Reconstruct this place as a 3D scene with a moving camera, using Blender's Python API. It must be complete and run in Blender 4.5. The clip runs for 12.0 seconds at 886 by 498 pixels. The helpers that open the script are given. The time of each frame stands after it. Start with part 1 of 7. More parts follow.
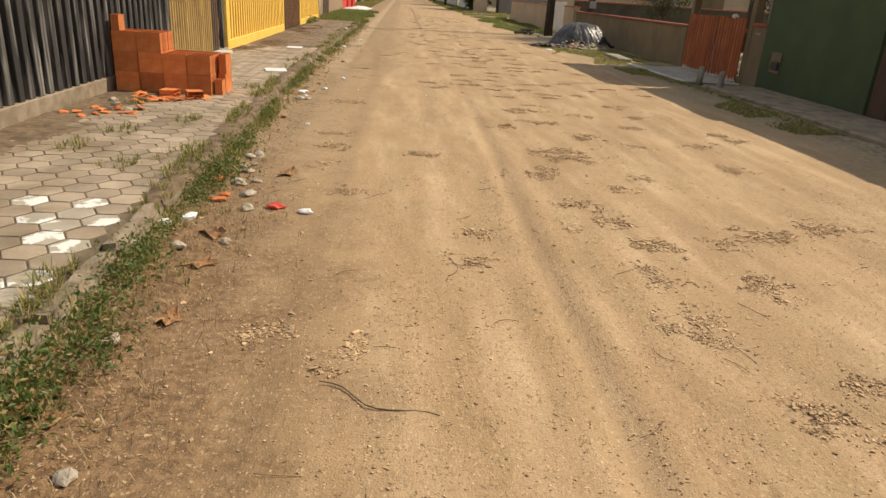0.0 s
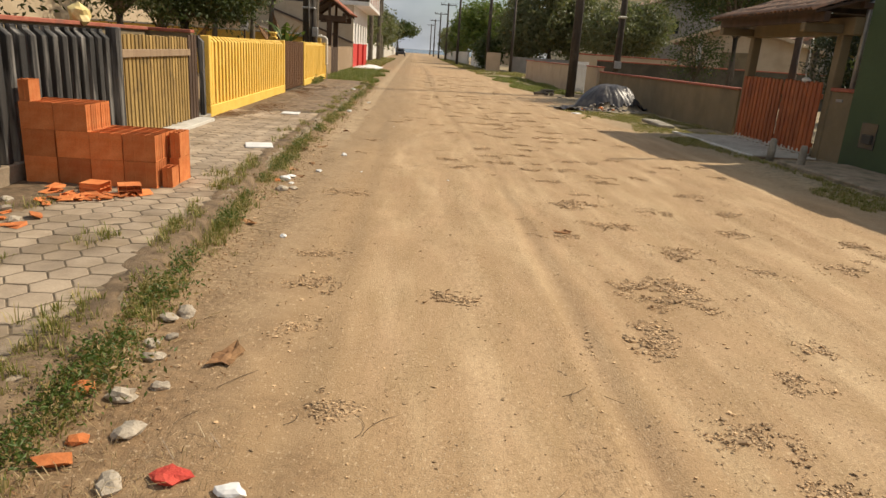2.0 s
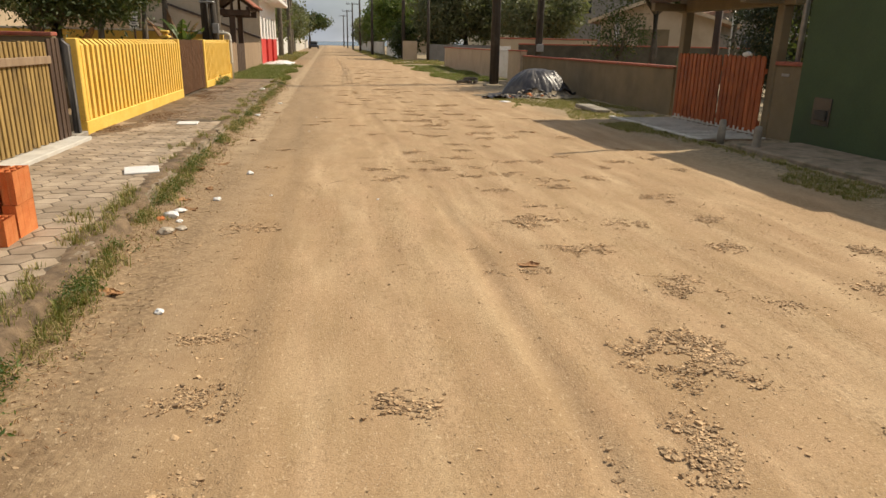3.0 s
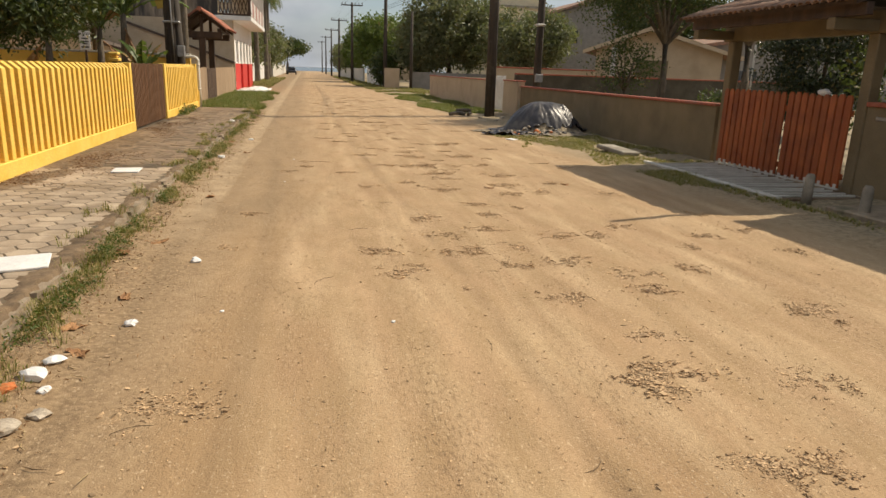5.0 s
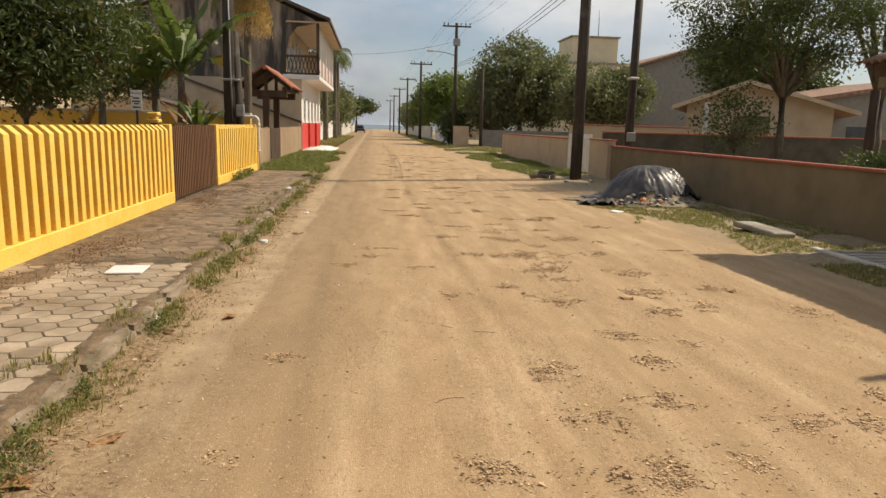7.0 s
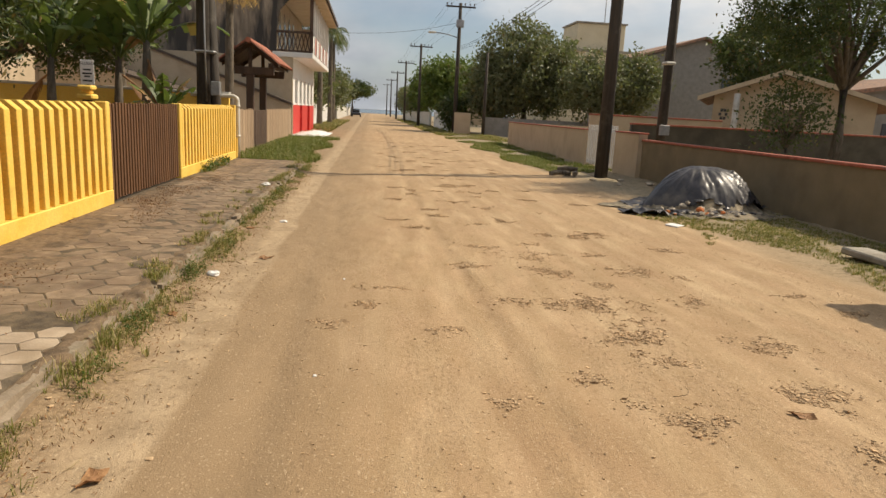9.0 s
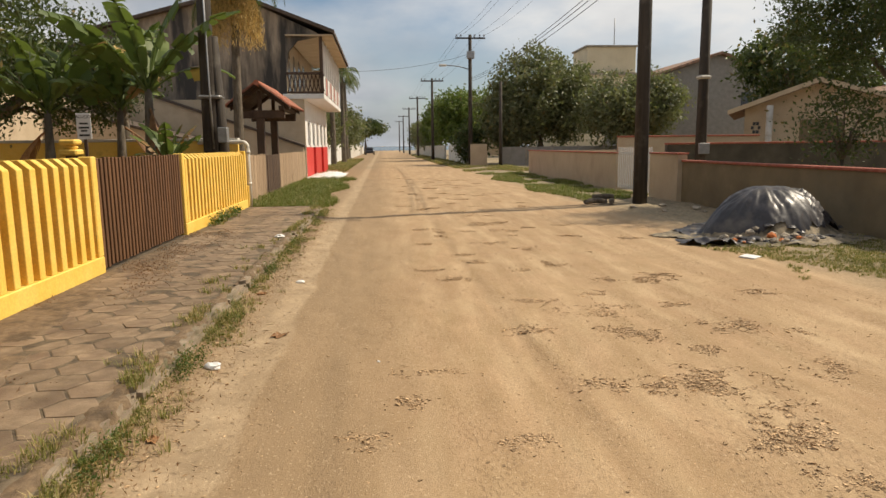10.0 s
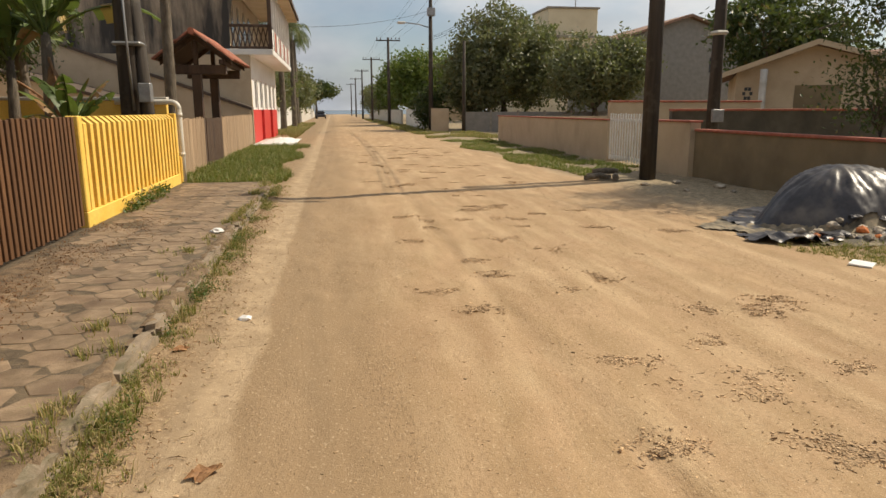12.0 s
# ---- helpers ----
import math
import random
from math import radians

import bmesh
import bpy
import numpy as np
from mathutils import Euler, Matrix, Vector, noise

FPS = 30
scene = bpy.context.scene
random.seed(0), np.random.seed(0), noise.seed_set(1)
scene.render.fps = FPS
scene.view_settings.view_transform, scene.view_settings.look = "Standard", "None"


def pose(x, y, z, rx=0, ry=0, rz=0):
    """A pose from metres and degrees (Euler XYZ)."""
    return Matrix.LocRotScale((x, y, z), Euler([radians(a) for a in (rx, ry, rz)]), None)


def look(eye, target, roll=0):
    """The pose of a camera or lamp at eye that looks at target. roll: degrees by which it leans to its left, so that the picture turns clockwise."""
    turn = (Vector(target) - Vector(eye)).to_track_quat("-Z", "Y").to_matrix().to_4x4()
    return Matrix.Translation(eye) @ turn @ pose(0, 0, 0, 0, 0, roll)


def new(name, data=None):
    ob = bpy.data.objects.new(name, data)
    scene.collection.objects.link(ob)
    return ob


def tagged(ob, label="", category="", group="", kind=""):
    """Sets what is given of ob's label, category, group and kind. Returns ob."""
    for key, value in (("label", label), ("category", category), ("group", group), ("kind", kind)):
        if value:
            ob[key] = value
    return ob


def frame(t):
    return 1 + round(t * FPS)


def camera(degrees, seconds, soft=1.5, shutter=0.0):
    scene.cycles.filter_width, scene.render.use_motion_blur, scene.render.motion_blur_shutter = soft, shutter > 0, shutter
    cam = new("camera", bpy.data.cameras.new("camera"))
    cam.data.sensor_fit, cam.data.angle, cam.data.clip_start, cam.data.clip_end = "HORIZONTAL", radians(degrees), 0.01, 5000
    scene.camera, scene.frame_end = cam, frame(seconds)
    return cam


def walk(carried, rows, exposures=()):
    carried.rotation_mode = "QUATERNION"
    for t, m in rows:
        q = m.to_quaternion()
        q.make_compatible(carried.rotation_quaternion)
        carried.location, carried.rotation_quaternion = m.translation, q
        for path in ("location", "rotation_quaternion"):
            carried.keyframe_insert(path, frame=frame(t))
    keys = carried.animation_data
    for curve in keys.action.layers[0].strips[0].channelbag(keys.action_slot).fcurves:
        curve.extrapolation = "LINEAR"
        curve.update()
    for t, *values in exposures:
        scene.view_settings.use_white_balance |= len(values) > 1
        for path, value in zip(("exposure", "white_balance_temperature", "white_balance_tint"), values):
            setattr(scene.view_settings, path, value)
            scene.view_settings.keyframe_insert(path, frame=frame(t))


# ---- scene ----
cam = camera(67.0, 12.0)
PATH = [
    (0, (0.071, -0.032, 1.57), (0.219, 1.83, 0.855), 3.8),
    (0.5, (0.045, 0.598, 1.532), (0.159, 2.512, 0.963), 2.3),
    (1, (-0.052, 1.301, 1.53), (0.063, 3.21, 0.945), 4.2),
    (1.5, (-0.038, 1.952, 1.525), (0.178, 3.861, 0.968), 3.4),
    (2, (-0.008, 2.639, 1.555), (0.109, 4.553, 0.988), 3.9),
    (2.3, (-0.017, 3.092, 1.548), (0.066, 5.036, 1.085), 1.8),
    (2.5, (0.007, 3.362, 1.566), (0.206, 5.28, 1.036), 3.0),
    (2.6, (0.002, 3.515, 1.569), (0.303, 5.418, 1.031), 2.7),
    (3, (0.035, 4.076, 1.569), (0.357, 5.96, 0.981), 1.1),
    (3.2, (0.036, 4.345, 1.558), (0.301, 6.244, 0.989), 3.6),
    (4.8, (0.003, 6.53, 1.619), (0.356, 8.431, 1.108), 2.5),
    (5, (-0.028, 6.814, 1.588), (0.366, 8.706, 1.075), 2.0),
    (5.5, (0.045, 7.551, 1.614), (0.351, 9.466, 1.123), 3.2),
    (6, (-0.014, 8.273, 1.615), (0.394, 10.177, 1.157), 0.8),
    (6.5, (-0.036, 8.989, 1.601), (0.262, 10.942, 1.288), -0.2),
    (6.7, (0.002, 9.281, 1.639), (0.209, 11.243, 1.31), 1.6),
    (8.3, (-0.04, 11.511, 1.611), (0.223, 13.45, 1.197), 0.2),
    (8.5, (-0.064, 11.814, 1.62), (0.219, 13.757, 1.243), 0.3),
    (9, (-0.052, 12.531, 1.629), (0.178, 14.477, 1.23), 3.0),
    (9.5, (-0.165, 13.255, 1.612), (0.106, 15.199, 1.226), 0.2),
    (10, (-0.18, 13.955, 1.623), (-0.007, 15.924, 1.317), -0.7),
    (10.5, (-0.279, 14.69, 1.587), (-0.072, 16.666, 1.36), 2.3),
    (11, (-0.354, 15.394, 1.581), (-0.101, 17.358, 1.298), 0.7),
    (11.5, (-0.373, 16.115, 1.568), (-0.184, 18.071, 1.196), 2.9),
    (11.6, (-0.39, 16.245, 1.555), (-0.182, 18.212, 1.262), 2.5),
    (12, (-0.476, 16.802, 1.611), (-0.164, 18.735, 1.203), -0.1),
]
walk(cam, [(t, look(eye, target, roll)) for t, eye, target, roll in PATH])

# ---- world, sun, exposure ----
SUN_EL, SUN_AZ = radians(46), math.atan2(0.25, 0.97)
sun_dir = Vector((math.cos(SUN_EL) * math.cos(SUN_AZ), math.cos(SUN_EL) * math.sin(SUN_AZ), math.sin(SUN_EL)))
sun = new("sun", bpy.data.lights.new("sun", "SUN"))
sun.data.energy, sun.data.angle, sun.data.color = 5.0, radians(0.6), (1.0, 0.87, 0.68)
sun.rotation_euler = sun_dir.to_track_quat("Z", "Y").to_euler()
scene.view_settings.exposure = 0.0

world = bpy.data.worlds.new("world")
scene.world = world
world.use_nodes = True
wn, wl = world.node_tree.nodes, world.node_tree.links
wn.clear()
w_out, w_bg = wn.new("ShaderNodeOutputWorld"), wn.new("ShaderNodeBackground")
w_sky, w_co = wn.new("ShaderNodeTexSky"), wn.new("ShaderNodeTexCoord")
w_sky.sky_type, w_sky.sun_disc = "NISHITA", False
w_sky.sun_elevation, w_sky.sun_rotation = SUN_EL, math.pi / 2 - SUN_AZ
w_map, w_noise, w_ramp, w_mix = (wn.new("ShaderNodeMapping"), wn.new("ShaderNodeTexNoise"),
                                 wn.new("ShaderNodeValToRGB"), wn.new("ShaderNodeMixRGB"))
w_map.inputs["Scale"].default_value = (1.0, 1.0, 2.2)
w_map.inputs["Location"].default_value = (0.9, 0.35, 0.1)
w_noise.inputs["Scale"].default_value, w_noise.inputs["Detail"].default_value = 1.7, 7.0
w_noise.inputs["Roughness"].default_value = 0.52
w_ramp.color_ramp.elements[0].position, w_ramp.color_ramp.elements[1].position = 0.36, 0.52
w_shade, w_cloud = wn.new("ShaderNodeTexNoise"), wn.new("ShaderNodeValToRGB")
w_shade.inputs["Scale"].default_value, w_shade.inputs["Detail"].default_value = 3.1, 6.0
w_cloud.color_ramp.elements[0].position, w_cloud.color_ramp.elements[0].color = 0.34, (4.0, 4.3, 4.8, 1)
w_cloud.color_ramp.elements[1].position, w_cloud.color_ramp.elements[1].color = 0.64, (8.8, 8.7, 8.5, 1)
wl.new(w_co.outputs["Generated"], w_map.inputs["Vector"])
wl.new(w_map.outputs["Vector"], w_noise.inputs["Vector"])
wl.new(w_map.outputs["Vector"], w_shade.inputs["Vector"])
wl.new(w_noise.outputs["Fac"], w_ramp.inputs["Fac"])
wl.new(w_shade.outputs["Fac"], w_cloud.inputs["Fac"])
wl.new(w_ramp.outputs["Color"], w_mix.inputs["Fac"])
wl.new(w_sky.outputs["Color"], w_mix.inputs["Color1"])
wl.new(w_cloud.outputs["Color"], w_mix.inputs["Color2"])
wl.new(w_mix.outputs["Color"], w_bg.inputs["Color"])
w_bg.inputs["Strength"].default_value = 0.091
wl.new(w_bg.outputs["Background"], w_out.inputs["Surface"])


# ---- materials ----
def nodes_of(name, rough=0.8, metal=0.0):
    m = bpy.data.materials.new(name)
    m.use_nodes = True
    n, l = m.node_tree.nodes, m.node_tree.links
    b = n["Principled BSDF"]
    b.inputs["Roughness"].default_value, b.inputs["Metallic"].default_value = rough, metal
    return m, n, l, b


def noise_ramp(n, l, co, scale, lo, hi, detail=5.0, stretch=(1, 1, 1), rough=0.55):
    """A noise between 0 and 1 with soft limits."""
    mp, tx, rp = n.new("ShaderNodeMapping"), n.new("ShaderNodeTexNoise"), n.new("ShaderNodeMapRange")
    mp.inputs["Scale"].default_value = stretch
    tx.inputs["Scale"].default_value, tx.inputs["Detail"].default_value, tx.inputs["Roughness"].default_value = scale, detail, rough
    rp.inputs["From Min"].default_value, rp.inputs["From Max"].default_value = lo, hi
    l.new(co, mp.inputs["Vector"])
    l.new(mp.outputs["Vector"], tx.inputs["Vector"])
    l.new(tx.outputs["Fac"], rp.inputs["Value"])
    return rp.outputs["Result"]


def mix(n, l, fac, a, b, mode="MIX"):
    x = n.new("ShaderNodeMixRGB")
    x.blend_type = mode
    for socket, v in (("Fac", fac), ("Color1", a), ("Color2", b)):
        if isinstance(v, (int, float)):
            x.inputs[socket].default_value = v
        elif isinstance(v, tuple):
            x.inputs[socket].default_value = (*v, 1)
        else:
            l.new(v, x.inputs[socket])
    return x.outputs["Color"]


def surface(name, c1, c2, scale=6.0, stain=None, stain_scale=1.2, stain_lo=0.5, stain_hi=0.7, rough=0.85, metal=0.0,
            grain=60.0, bump=0.15, depth=0.01, stretch=(1, 1, 1), stain_stretch=(1, 1, 1), random_tint=0.0, island_tint=0.0, space="Object"):
    """Two colours at a middle scale, fine grain, stains of their own colour, relief from both."""
    m, n, l, b = nodes_of(name, rough, metal)
    co = n.new("ShaderNodeTexCoord").outputs["Object"]
    if space == "World":
        co = n.new("ShaderNodeNewGeometry").outputs["Position"]
    mid = noise_ramp(n, l, co, scale, 0.35, 0.65, stretch=stretch)
    fine = noise_ramp(n, l, co, grain, 0.3, 0.7, detail=3.0, stretch=stretch)
    col = mix(n, l, mid, c1, c2)
    col = mix(n, l, 0.3, col, mix(n, l, fine, (0.35, 0.35, 0.35), (1.0, 1.0, 1.0)), "MULTIPLY")
    if stain:
        col = mix(n, l, noise_ramp(n, l, co, stain_scale, stain_lo, stain_hi, detail=7.0, stretch=stain_stretch), col, stain)
    if random_tint:
        r = n.new("ShaderNodeObjectInfo").outputs["Random"]
        g = n.new("ShaderNodeMapRange")
        g.inputs["To Min"].default_value, g.inputs["To Max"].default_value = 1 - random_tint, 1 + random_tint * 0.6
        l.new(r, g.inputs["Value"])
        col = mix(n, l, 1.0, col, g.outputs["Result"], "MULTIPLY")
    if island_tint:
        r = n.new("ShaderNodeNewGeometry").outputs["Random Per Island"]
        g = n.new("ShaderNodeMapRange")
        g.inputs["To Min"].default_value, g.inputs["To Max"].default_value = 1 - island_tint, 1 + island_tint * 0.7
        l.new(r, g.inputs["Value"])
        col = mix(n, l, 1.0, col, g.outputs["Result"], "MULTIPLY")
    l.new(col, b.inputs["Base Color"])
    bp = n.new("ShaderNodeBump")
    bp.inputs["Strength"].default_value, bp.inputs["Distance"].default_value = bump, depth
    l.new(mix(n, l, 0.5, mid, fine), bp.inputs["Height"])
    l.new(bp.outputs["Normal"], b.inputs["Normal"])
    return m


def leaf_material(name, c1, c2, dry=(0.20, 0.15, 0.05), dry_share=0.06, thin=0.38, through_tint=(0.16, 0.22, 0.03)):
    m, n, l, b = nodes_of(name, 0.5)
    r = n.new("ShaderNodeNewGeometry").outputs["Random Per Island"]
    col = mix(n, l, r, c1, c2)
    cut = n.new("ShaderNodeMath")
    cut.operation, cut.inputs[1].default_value = "GREATER_THAN", 1 - dry_share
    l.new(r, cut.inputs[0])
    col = mix(n, l, cut.outputs["Value"], col, dry)
    l.new(col, b.inputs["Base Color"])
    t, add, out = n.new("ShaderNodeBsdfTranslucent"), n.new("ShaderNodeMixShader"), n["Material Output"]
    l.new(mix(n, l, 0.5, col, through_tint), t.inputs["Color"])
    add.inputs["Fac"].default_value = thin
    l.new(b.outputs["BSDF"], add.inputs[1])
    l.new(t.outputs["BSDF"], add.inputs[2])
    l.new(add.outputs["Shader"], out.inputs["Surface"])
    return m


def ground_material():
    """Packed sand on the road, darker soil with litter along the kerb and on the verge, thin grass beyond."""
    m, n, l, b = nodes_of("sand_and_soil", 0.95)
    pos = n.new("ShaderNodeNewGeometry").outputs["Position"]
    sep = n.new("ShaderNodeSeparateXYZ")
    l.new(pos, sep.inputs["Vector"])
    broad = noise_ramp(n, l, pos, 0.55, 0.35, 0.65)
    mid = noise_ramp(n, l, pos, 4.0, 0.35, 0.65, stretch=(1, 0.35, 1))
    tracks = noise_ramp(n, l, pos, 3.5, 0.4, 0.62, stretch=(1, 0.05, 1))
    fine = noise_ramp(n, l, pos, 110.0, 0.3, 0.7, detail=4.0)
    specks = n.new("ShaderNodeTexVoronoi")
    specks.inputs["Scale"].default_value = 55.0
    l.new(pos, specks.inputs["Vector"])
    sp = n.new("ShaderNodeMapRange")
    sp.inputs["From Min"].default_value, sp.inputs["From Max"].default_value = 0.22, 0.1
    l.new(specks.outputs["Distance"], sp.inputs["Value"])
    spk = n.new("ShaderNodeMath")
    spk.operation = "MULTIPLY"
    l.new(sp.outputs["Result"], spk.inputs[0])
    l.new(noise_ramp(n, l, pos, 1.6, 0.38, 0.62), spk.inputs[1])
    col = mix(n, l, broad, (0.425, 0.277, 0.150), (0.50, 0.337, 0.190))
    col = mix(n, l, mid, col, (0.395, 0.265, 0.137))
    col = mix(n, l, tracks, col, mix(n, l, 0.3, col, (0.29, 0.185, 0.085)))
    col = mix(n, l, noise_ramp(n, l, pos, 0.9, 0.5, 0.68, stretch=(1, 0.4, 1)), col, mix(n, l, 0.45, col, (0.33, 0.20, 0.10)))
    col = mix(n, l, noise_ramp(n, l, pos, 3.4, 0.46, 0.74, stretch=(1, 0.16, 1)), col, mix(n, l, 0.42, col, (0.70, 0.525, 0.32)))
    col = mix(n, l, 0.32, col, mix(n, l, fine, (0.4, 0.4, 0.4), (1.12, 1.12, 1.12)), "MULTIPLY")
    col = mix(n, l, noise_ramp(n, l, pos, 38.0, 0.56, 0.66, detail=2.0), col, mix(n, l, 0.35, col, (0.20, 0.125, 0.06)))
    col = mix(n, l, spk.outputs["Value"], col, mix(n, l, specks.outputs["Color"], (0.20, 0.14, 0.08), (0.56, 0.47, 0.33)))

    def side(lo, hi, amount, scale):
        wob = n.new("ShaderNodeTexNoise")
        wob.inputs["Scale"].default_value, wob.inputs["Detail"].default_value = scale, 6.0
        l.new(pos, wob.inputs["Vector"])
        a, mr = n.new("ShaderNodeMath"), n.new("ShaderNodeMapRange")
        a.operation = "MULTIPLY_ADD"
        a.inputs[1].default_value = amount
        l.new(wob.outputs["Fac"], a.inputs[0])
        l.new(sep.outputs["X"], a.inputs[2])
        mr.inputs["From Min"].default_value, mr.inputs["From Max"].default_value = lo + amount / 2, hi + amount / 2
        l.new(a.outputs["Value"], mr.inputs["Value"])
        return mr.outputs["Result"]

    packed = mix(n, l, noise_ramp(n, l, pos, 7.0, 0.4, 0.6), (0.31, 0.208, 0.115), (0.385, 0.27, 0.152))
    col = mix(n, l, side(-0.25, -0.95, 0.9, 0.7), col, packed)
    band, bend_, away = n.new("ShaderNodeMath"), n.new("ShaderNodeMapRange"), n.new("ShaderNodeMath")
    band.operation, band.inputs[1].default_value = "ADD", 0.5
    l.new(sep.outputs["X"], band.inputs[0])
    away.operation = "ABSOLUTE"
    l.new(band.outputs["Value"], away.inputs[0])
    bend_.inputs["From Min"].default_value, bend_.inputs["From Max"].default_value, bend_.inputs["To Max"].default_value = 0.34, 0.14, 0.5
    l.new(away.outputs["Value"], bend_.inputs["Value"])
    col = mix(n, l, bend_.outputs["Result"], col, (0.32, 0.205, 0.10))
    litter = mix(n, l, noise_ramp(n, l, pos, 26.0, 0.4, 0.6), (0.22, 0.145, 0.077), (0.32, 0.222, 0.122))
    col = mix(n, l, side(-0.62, -1.15, 0.8, 1.7), col, litter)
    patch, span = n.new("ShaderNodeMapping"), n.new("ShaderNodeVectorMath")
    patch.vector_type = "TEXTURE"
    patch.inputs["Location"].default_value, patch.inputs["Scale"].default_value = (-1.35, 2.2, 0), (1.25, 4.2, 1)
    span.operation = "LENGTH"
    l.new(pos, patch.inputs["Vector"])
    l.new(patch.outputs["Vector"], span.inputs[0])
    wet, soft = n.new("ShaderNodeMath"), n.new("ShaderNodeMapRange")
    wet.operation = "ADD"
    l.new(span.outputs["Value"], wet.inputs[0])
    l.new(noise_ramp(n, l, pos, 2.4, 0.2, 0.8, detail=8.0), wet.inputs[1])
    soft.inputs["From Min"].default_value, soft.inputs["From Max"].default_value = 1.7, 0.8
    l.new(wet.outputs["Value"], soft.inputs["Value"])
    col = mix(n, l, soft.outputs["Result"], col, mix(n, l, noise_ramp(n, l, pos, 22.0, 0.4, 0.6), (0.135, 0.076, 0.034), (0.25, 0.15, 0.072)))
    verge = mix(n, l, noise_ramp(n, l, pos, 14.0, 0.4, 0.6), (0.20, 0.155, 0.09), (0.34, 0.27, 0.17))
    col = mix(n, l, side(5.0, 6.1, 1.6, 0.8), col, verge)
    # packed lane beside it
    trod, firm = n.new("ShaderNodeMath"), n.new("ShaderNodeMath")
    trod.operation = firm.operation = "MULTIPLY"
    begin = n.new("ShaderNodeMapRange")
    begin.inputs["From Min"].default_value, begin.inputs["From Max"].default_value = 12.5, 14.8
    l.new(sep.outputs["Y"], begin.inputs["Value"])
    l.new(side(0.35, -0.5, 0.6, 0.6), trod.inputs[0])
    l.new(begin.outputs["Result"], trod.inputs[1])
    l.new(trod.outputs["Value"], firm.inputs[0])
    firm.inputs[1].default_value = 0.8
    col = mix(n, l, firm.outputs["Value"], col, mix(n, l, noise_ramp(n, l, pos, 2.0, 0.35, 0.65, stretch=(1, 0.25, 1)), (0.25, 0.169, 0.09), (0.315, 0.215, 0.118)))
    # dry pale sand strip between kerb and packed lane, from the middle of the street on
    strip = n.new("ShaderNodeMath")
    strip.operation = "MULTIPLY"
    l.new(side(-1.0, -1.06, 0.22, 0.9), strip.inputs[0])
    l.new(begin.outputs["Result"], strip.inputs[1])
    pale = mix(n, l, noise_ramp(n, l, pos, 3.2, 0.35, 0.65, detail=8.0), (0.32, 0.228, 0.132), (0.45, 0.33, 0.20))
    pale = mix(n, l, noise_ramp(n, l, pos, 16.0, 0.56, 0.74, detail=5.0), pale, (0.22, 0.152, 0.088))
    col = mix(n, l, strip.outputs["Value"], col, pale)
    # the wheel rut: a darker line along its bottom, fainter down the street
    rise, drop, near = n.new("ShaderNodeMapRange"), n.new("ShaderNodeMapRange"), n.new("ShaderNodeMapRange")
    for node, (y0, y1, v0, v1) in ((rise, (2.0, 10.0, 1.0, 1.14)), (drop, (10.0, 25.0, 0.0, 0.28))):
        node.interpolation_type = "SMOOTHSTEP"
        for key, value in zip(("From Min", "From Max", "To Min", "To Max"), (y0, y1, v0, v1)):
            node.inputs[key].default_value = value
        l.new(sep.outputs["Y"], node.inputs["Value"])
    line, off, dist, worn = (n.new("ShaderNodeMath") for _ in range(4))
    line.operation, off.operation, dist.operation, worn.operation = "SUBTRACT", "SUBTRACT", "ABSOLUTE", "MULTIPLY"
    l.new(rise.outputs["Result"], line.inputs[0])
    l.new(drop.outputs["Result"], line.inputs[1])
    l.new(sep.outputs["X"], off.inputs[0])
    l.new(line.outputs["Value"], off.inputs[1])
    l.new(off.outputs["Value"], dist.inputs[0])
    near.inputs["From Min"].default_value, near.inputs["From Max"].default_value = 0.095, 0.02
    l.new(dist.outputs["Value"], near.inputs["Value"])
    l.new(near.outputs["Result"], worn.inputs[0])
    fade, faint = n.new("ShaderNodeMapRange"), n.new("ShaderNodeMath")
    fade.inputs["From Min"].default_value, fade.inputs["From Max"].default_value = 6.0, 11.0
    fade.inputs["To Min"].default_value, fade.inputs["To Max"].default_value = 1.0, 0.35
    l.new(sep.outputs["Y"], fade.inputs["Value"])
    faint.operation = "MULTIPLY"
    l.new(fade.outputs["Result"], faint.inputs[0])
    l.new(noise_ramp(n, l, pos, 1.1, 0.3, 0.65, stretch=(1, 0.5, 1)), faint.inputs[1])
    l.new(faint.outputs["Value"], worn.inputs[1])
    col = mix(n, l, worn.outputs["Value"], col, mix(n, l, 0.6, col, (0.27, 0.172, 0.09)))
    col = mix(n, l, side(-1.28, -1.55, 0.5, 2.2), col, litter)
    # crumbs drawn out by the wheels, denser in some lanes
    lane = noise_ramp(n, l, pos, 1.5, 0.42, 0.66, stretch=(1.6, 0.22, 1), detail=7.0)
    crumbs = noise_ramp(n, l, pos, 48.0, 0.50, 0.64, detail=3.0, stretch=(1, 0.4, 1), rough=0.7)
    dark = n.new("ShaderNodeMath")
    dark.operation = "MULTIPLY"
    l.new(lane, dark.inputs[0])
    l.new(crumbs, dark.inputs[1])
    col = mix(n, l, dark.outputs["Value"], col, mix(n, l, 0.55, col, (0.17, 0.105, 0.052)))
    col = mix(n, l, noise_ramp(n, l, pos, 70.0, 0.60, 0.70, detail=3.0, stretch=(1, 0.6, 1)), col, mix(n, l, 0.45, col, (0.70, 0.54, 0.35)))
    l.new(col, b.inputs["Base Color"])
    bp = n.new("ShaderNodeBump")
    bp.inputs["Strength"].default_value, bp.inputs["Distance"].default_value = 0.5, 0.015
    rough_h = mix(n, l, 0.3, mix(n, l, 0.45, mid, fine), dark.outputs["Value"])
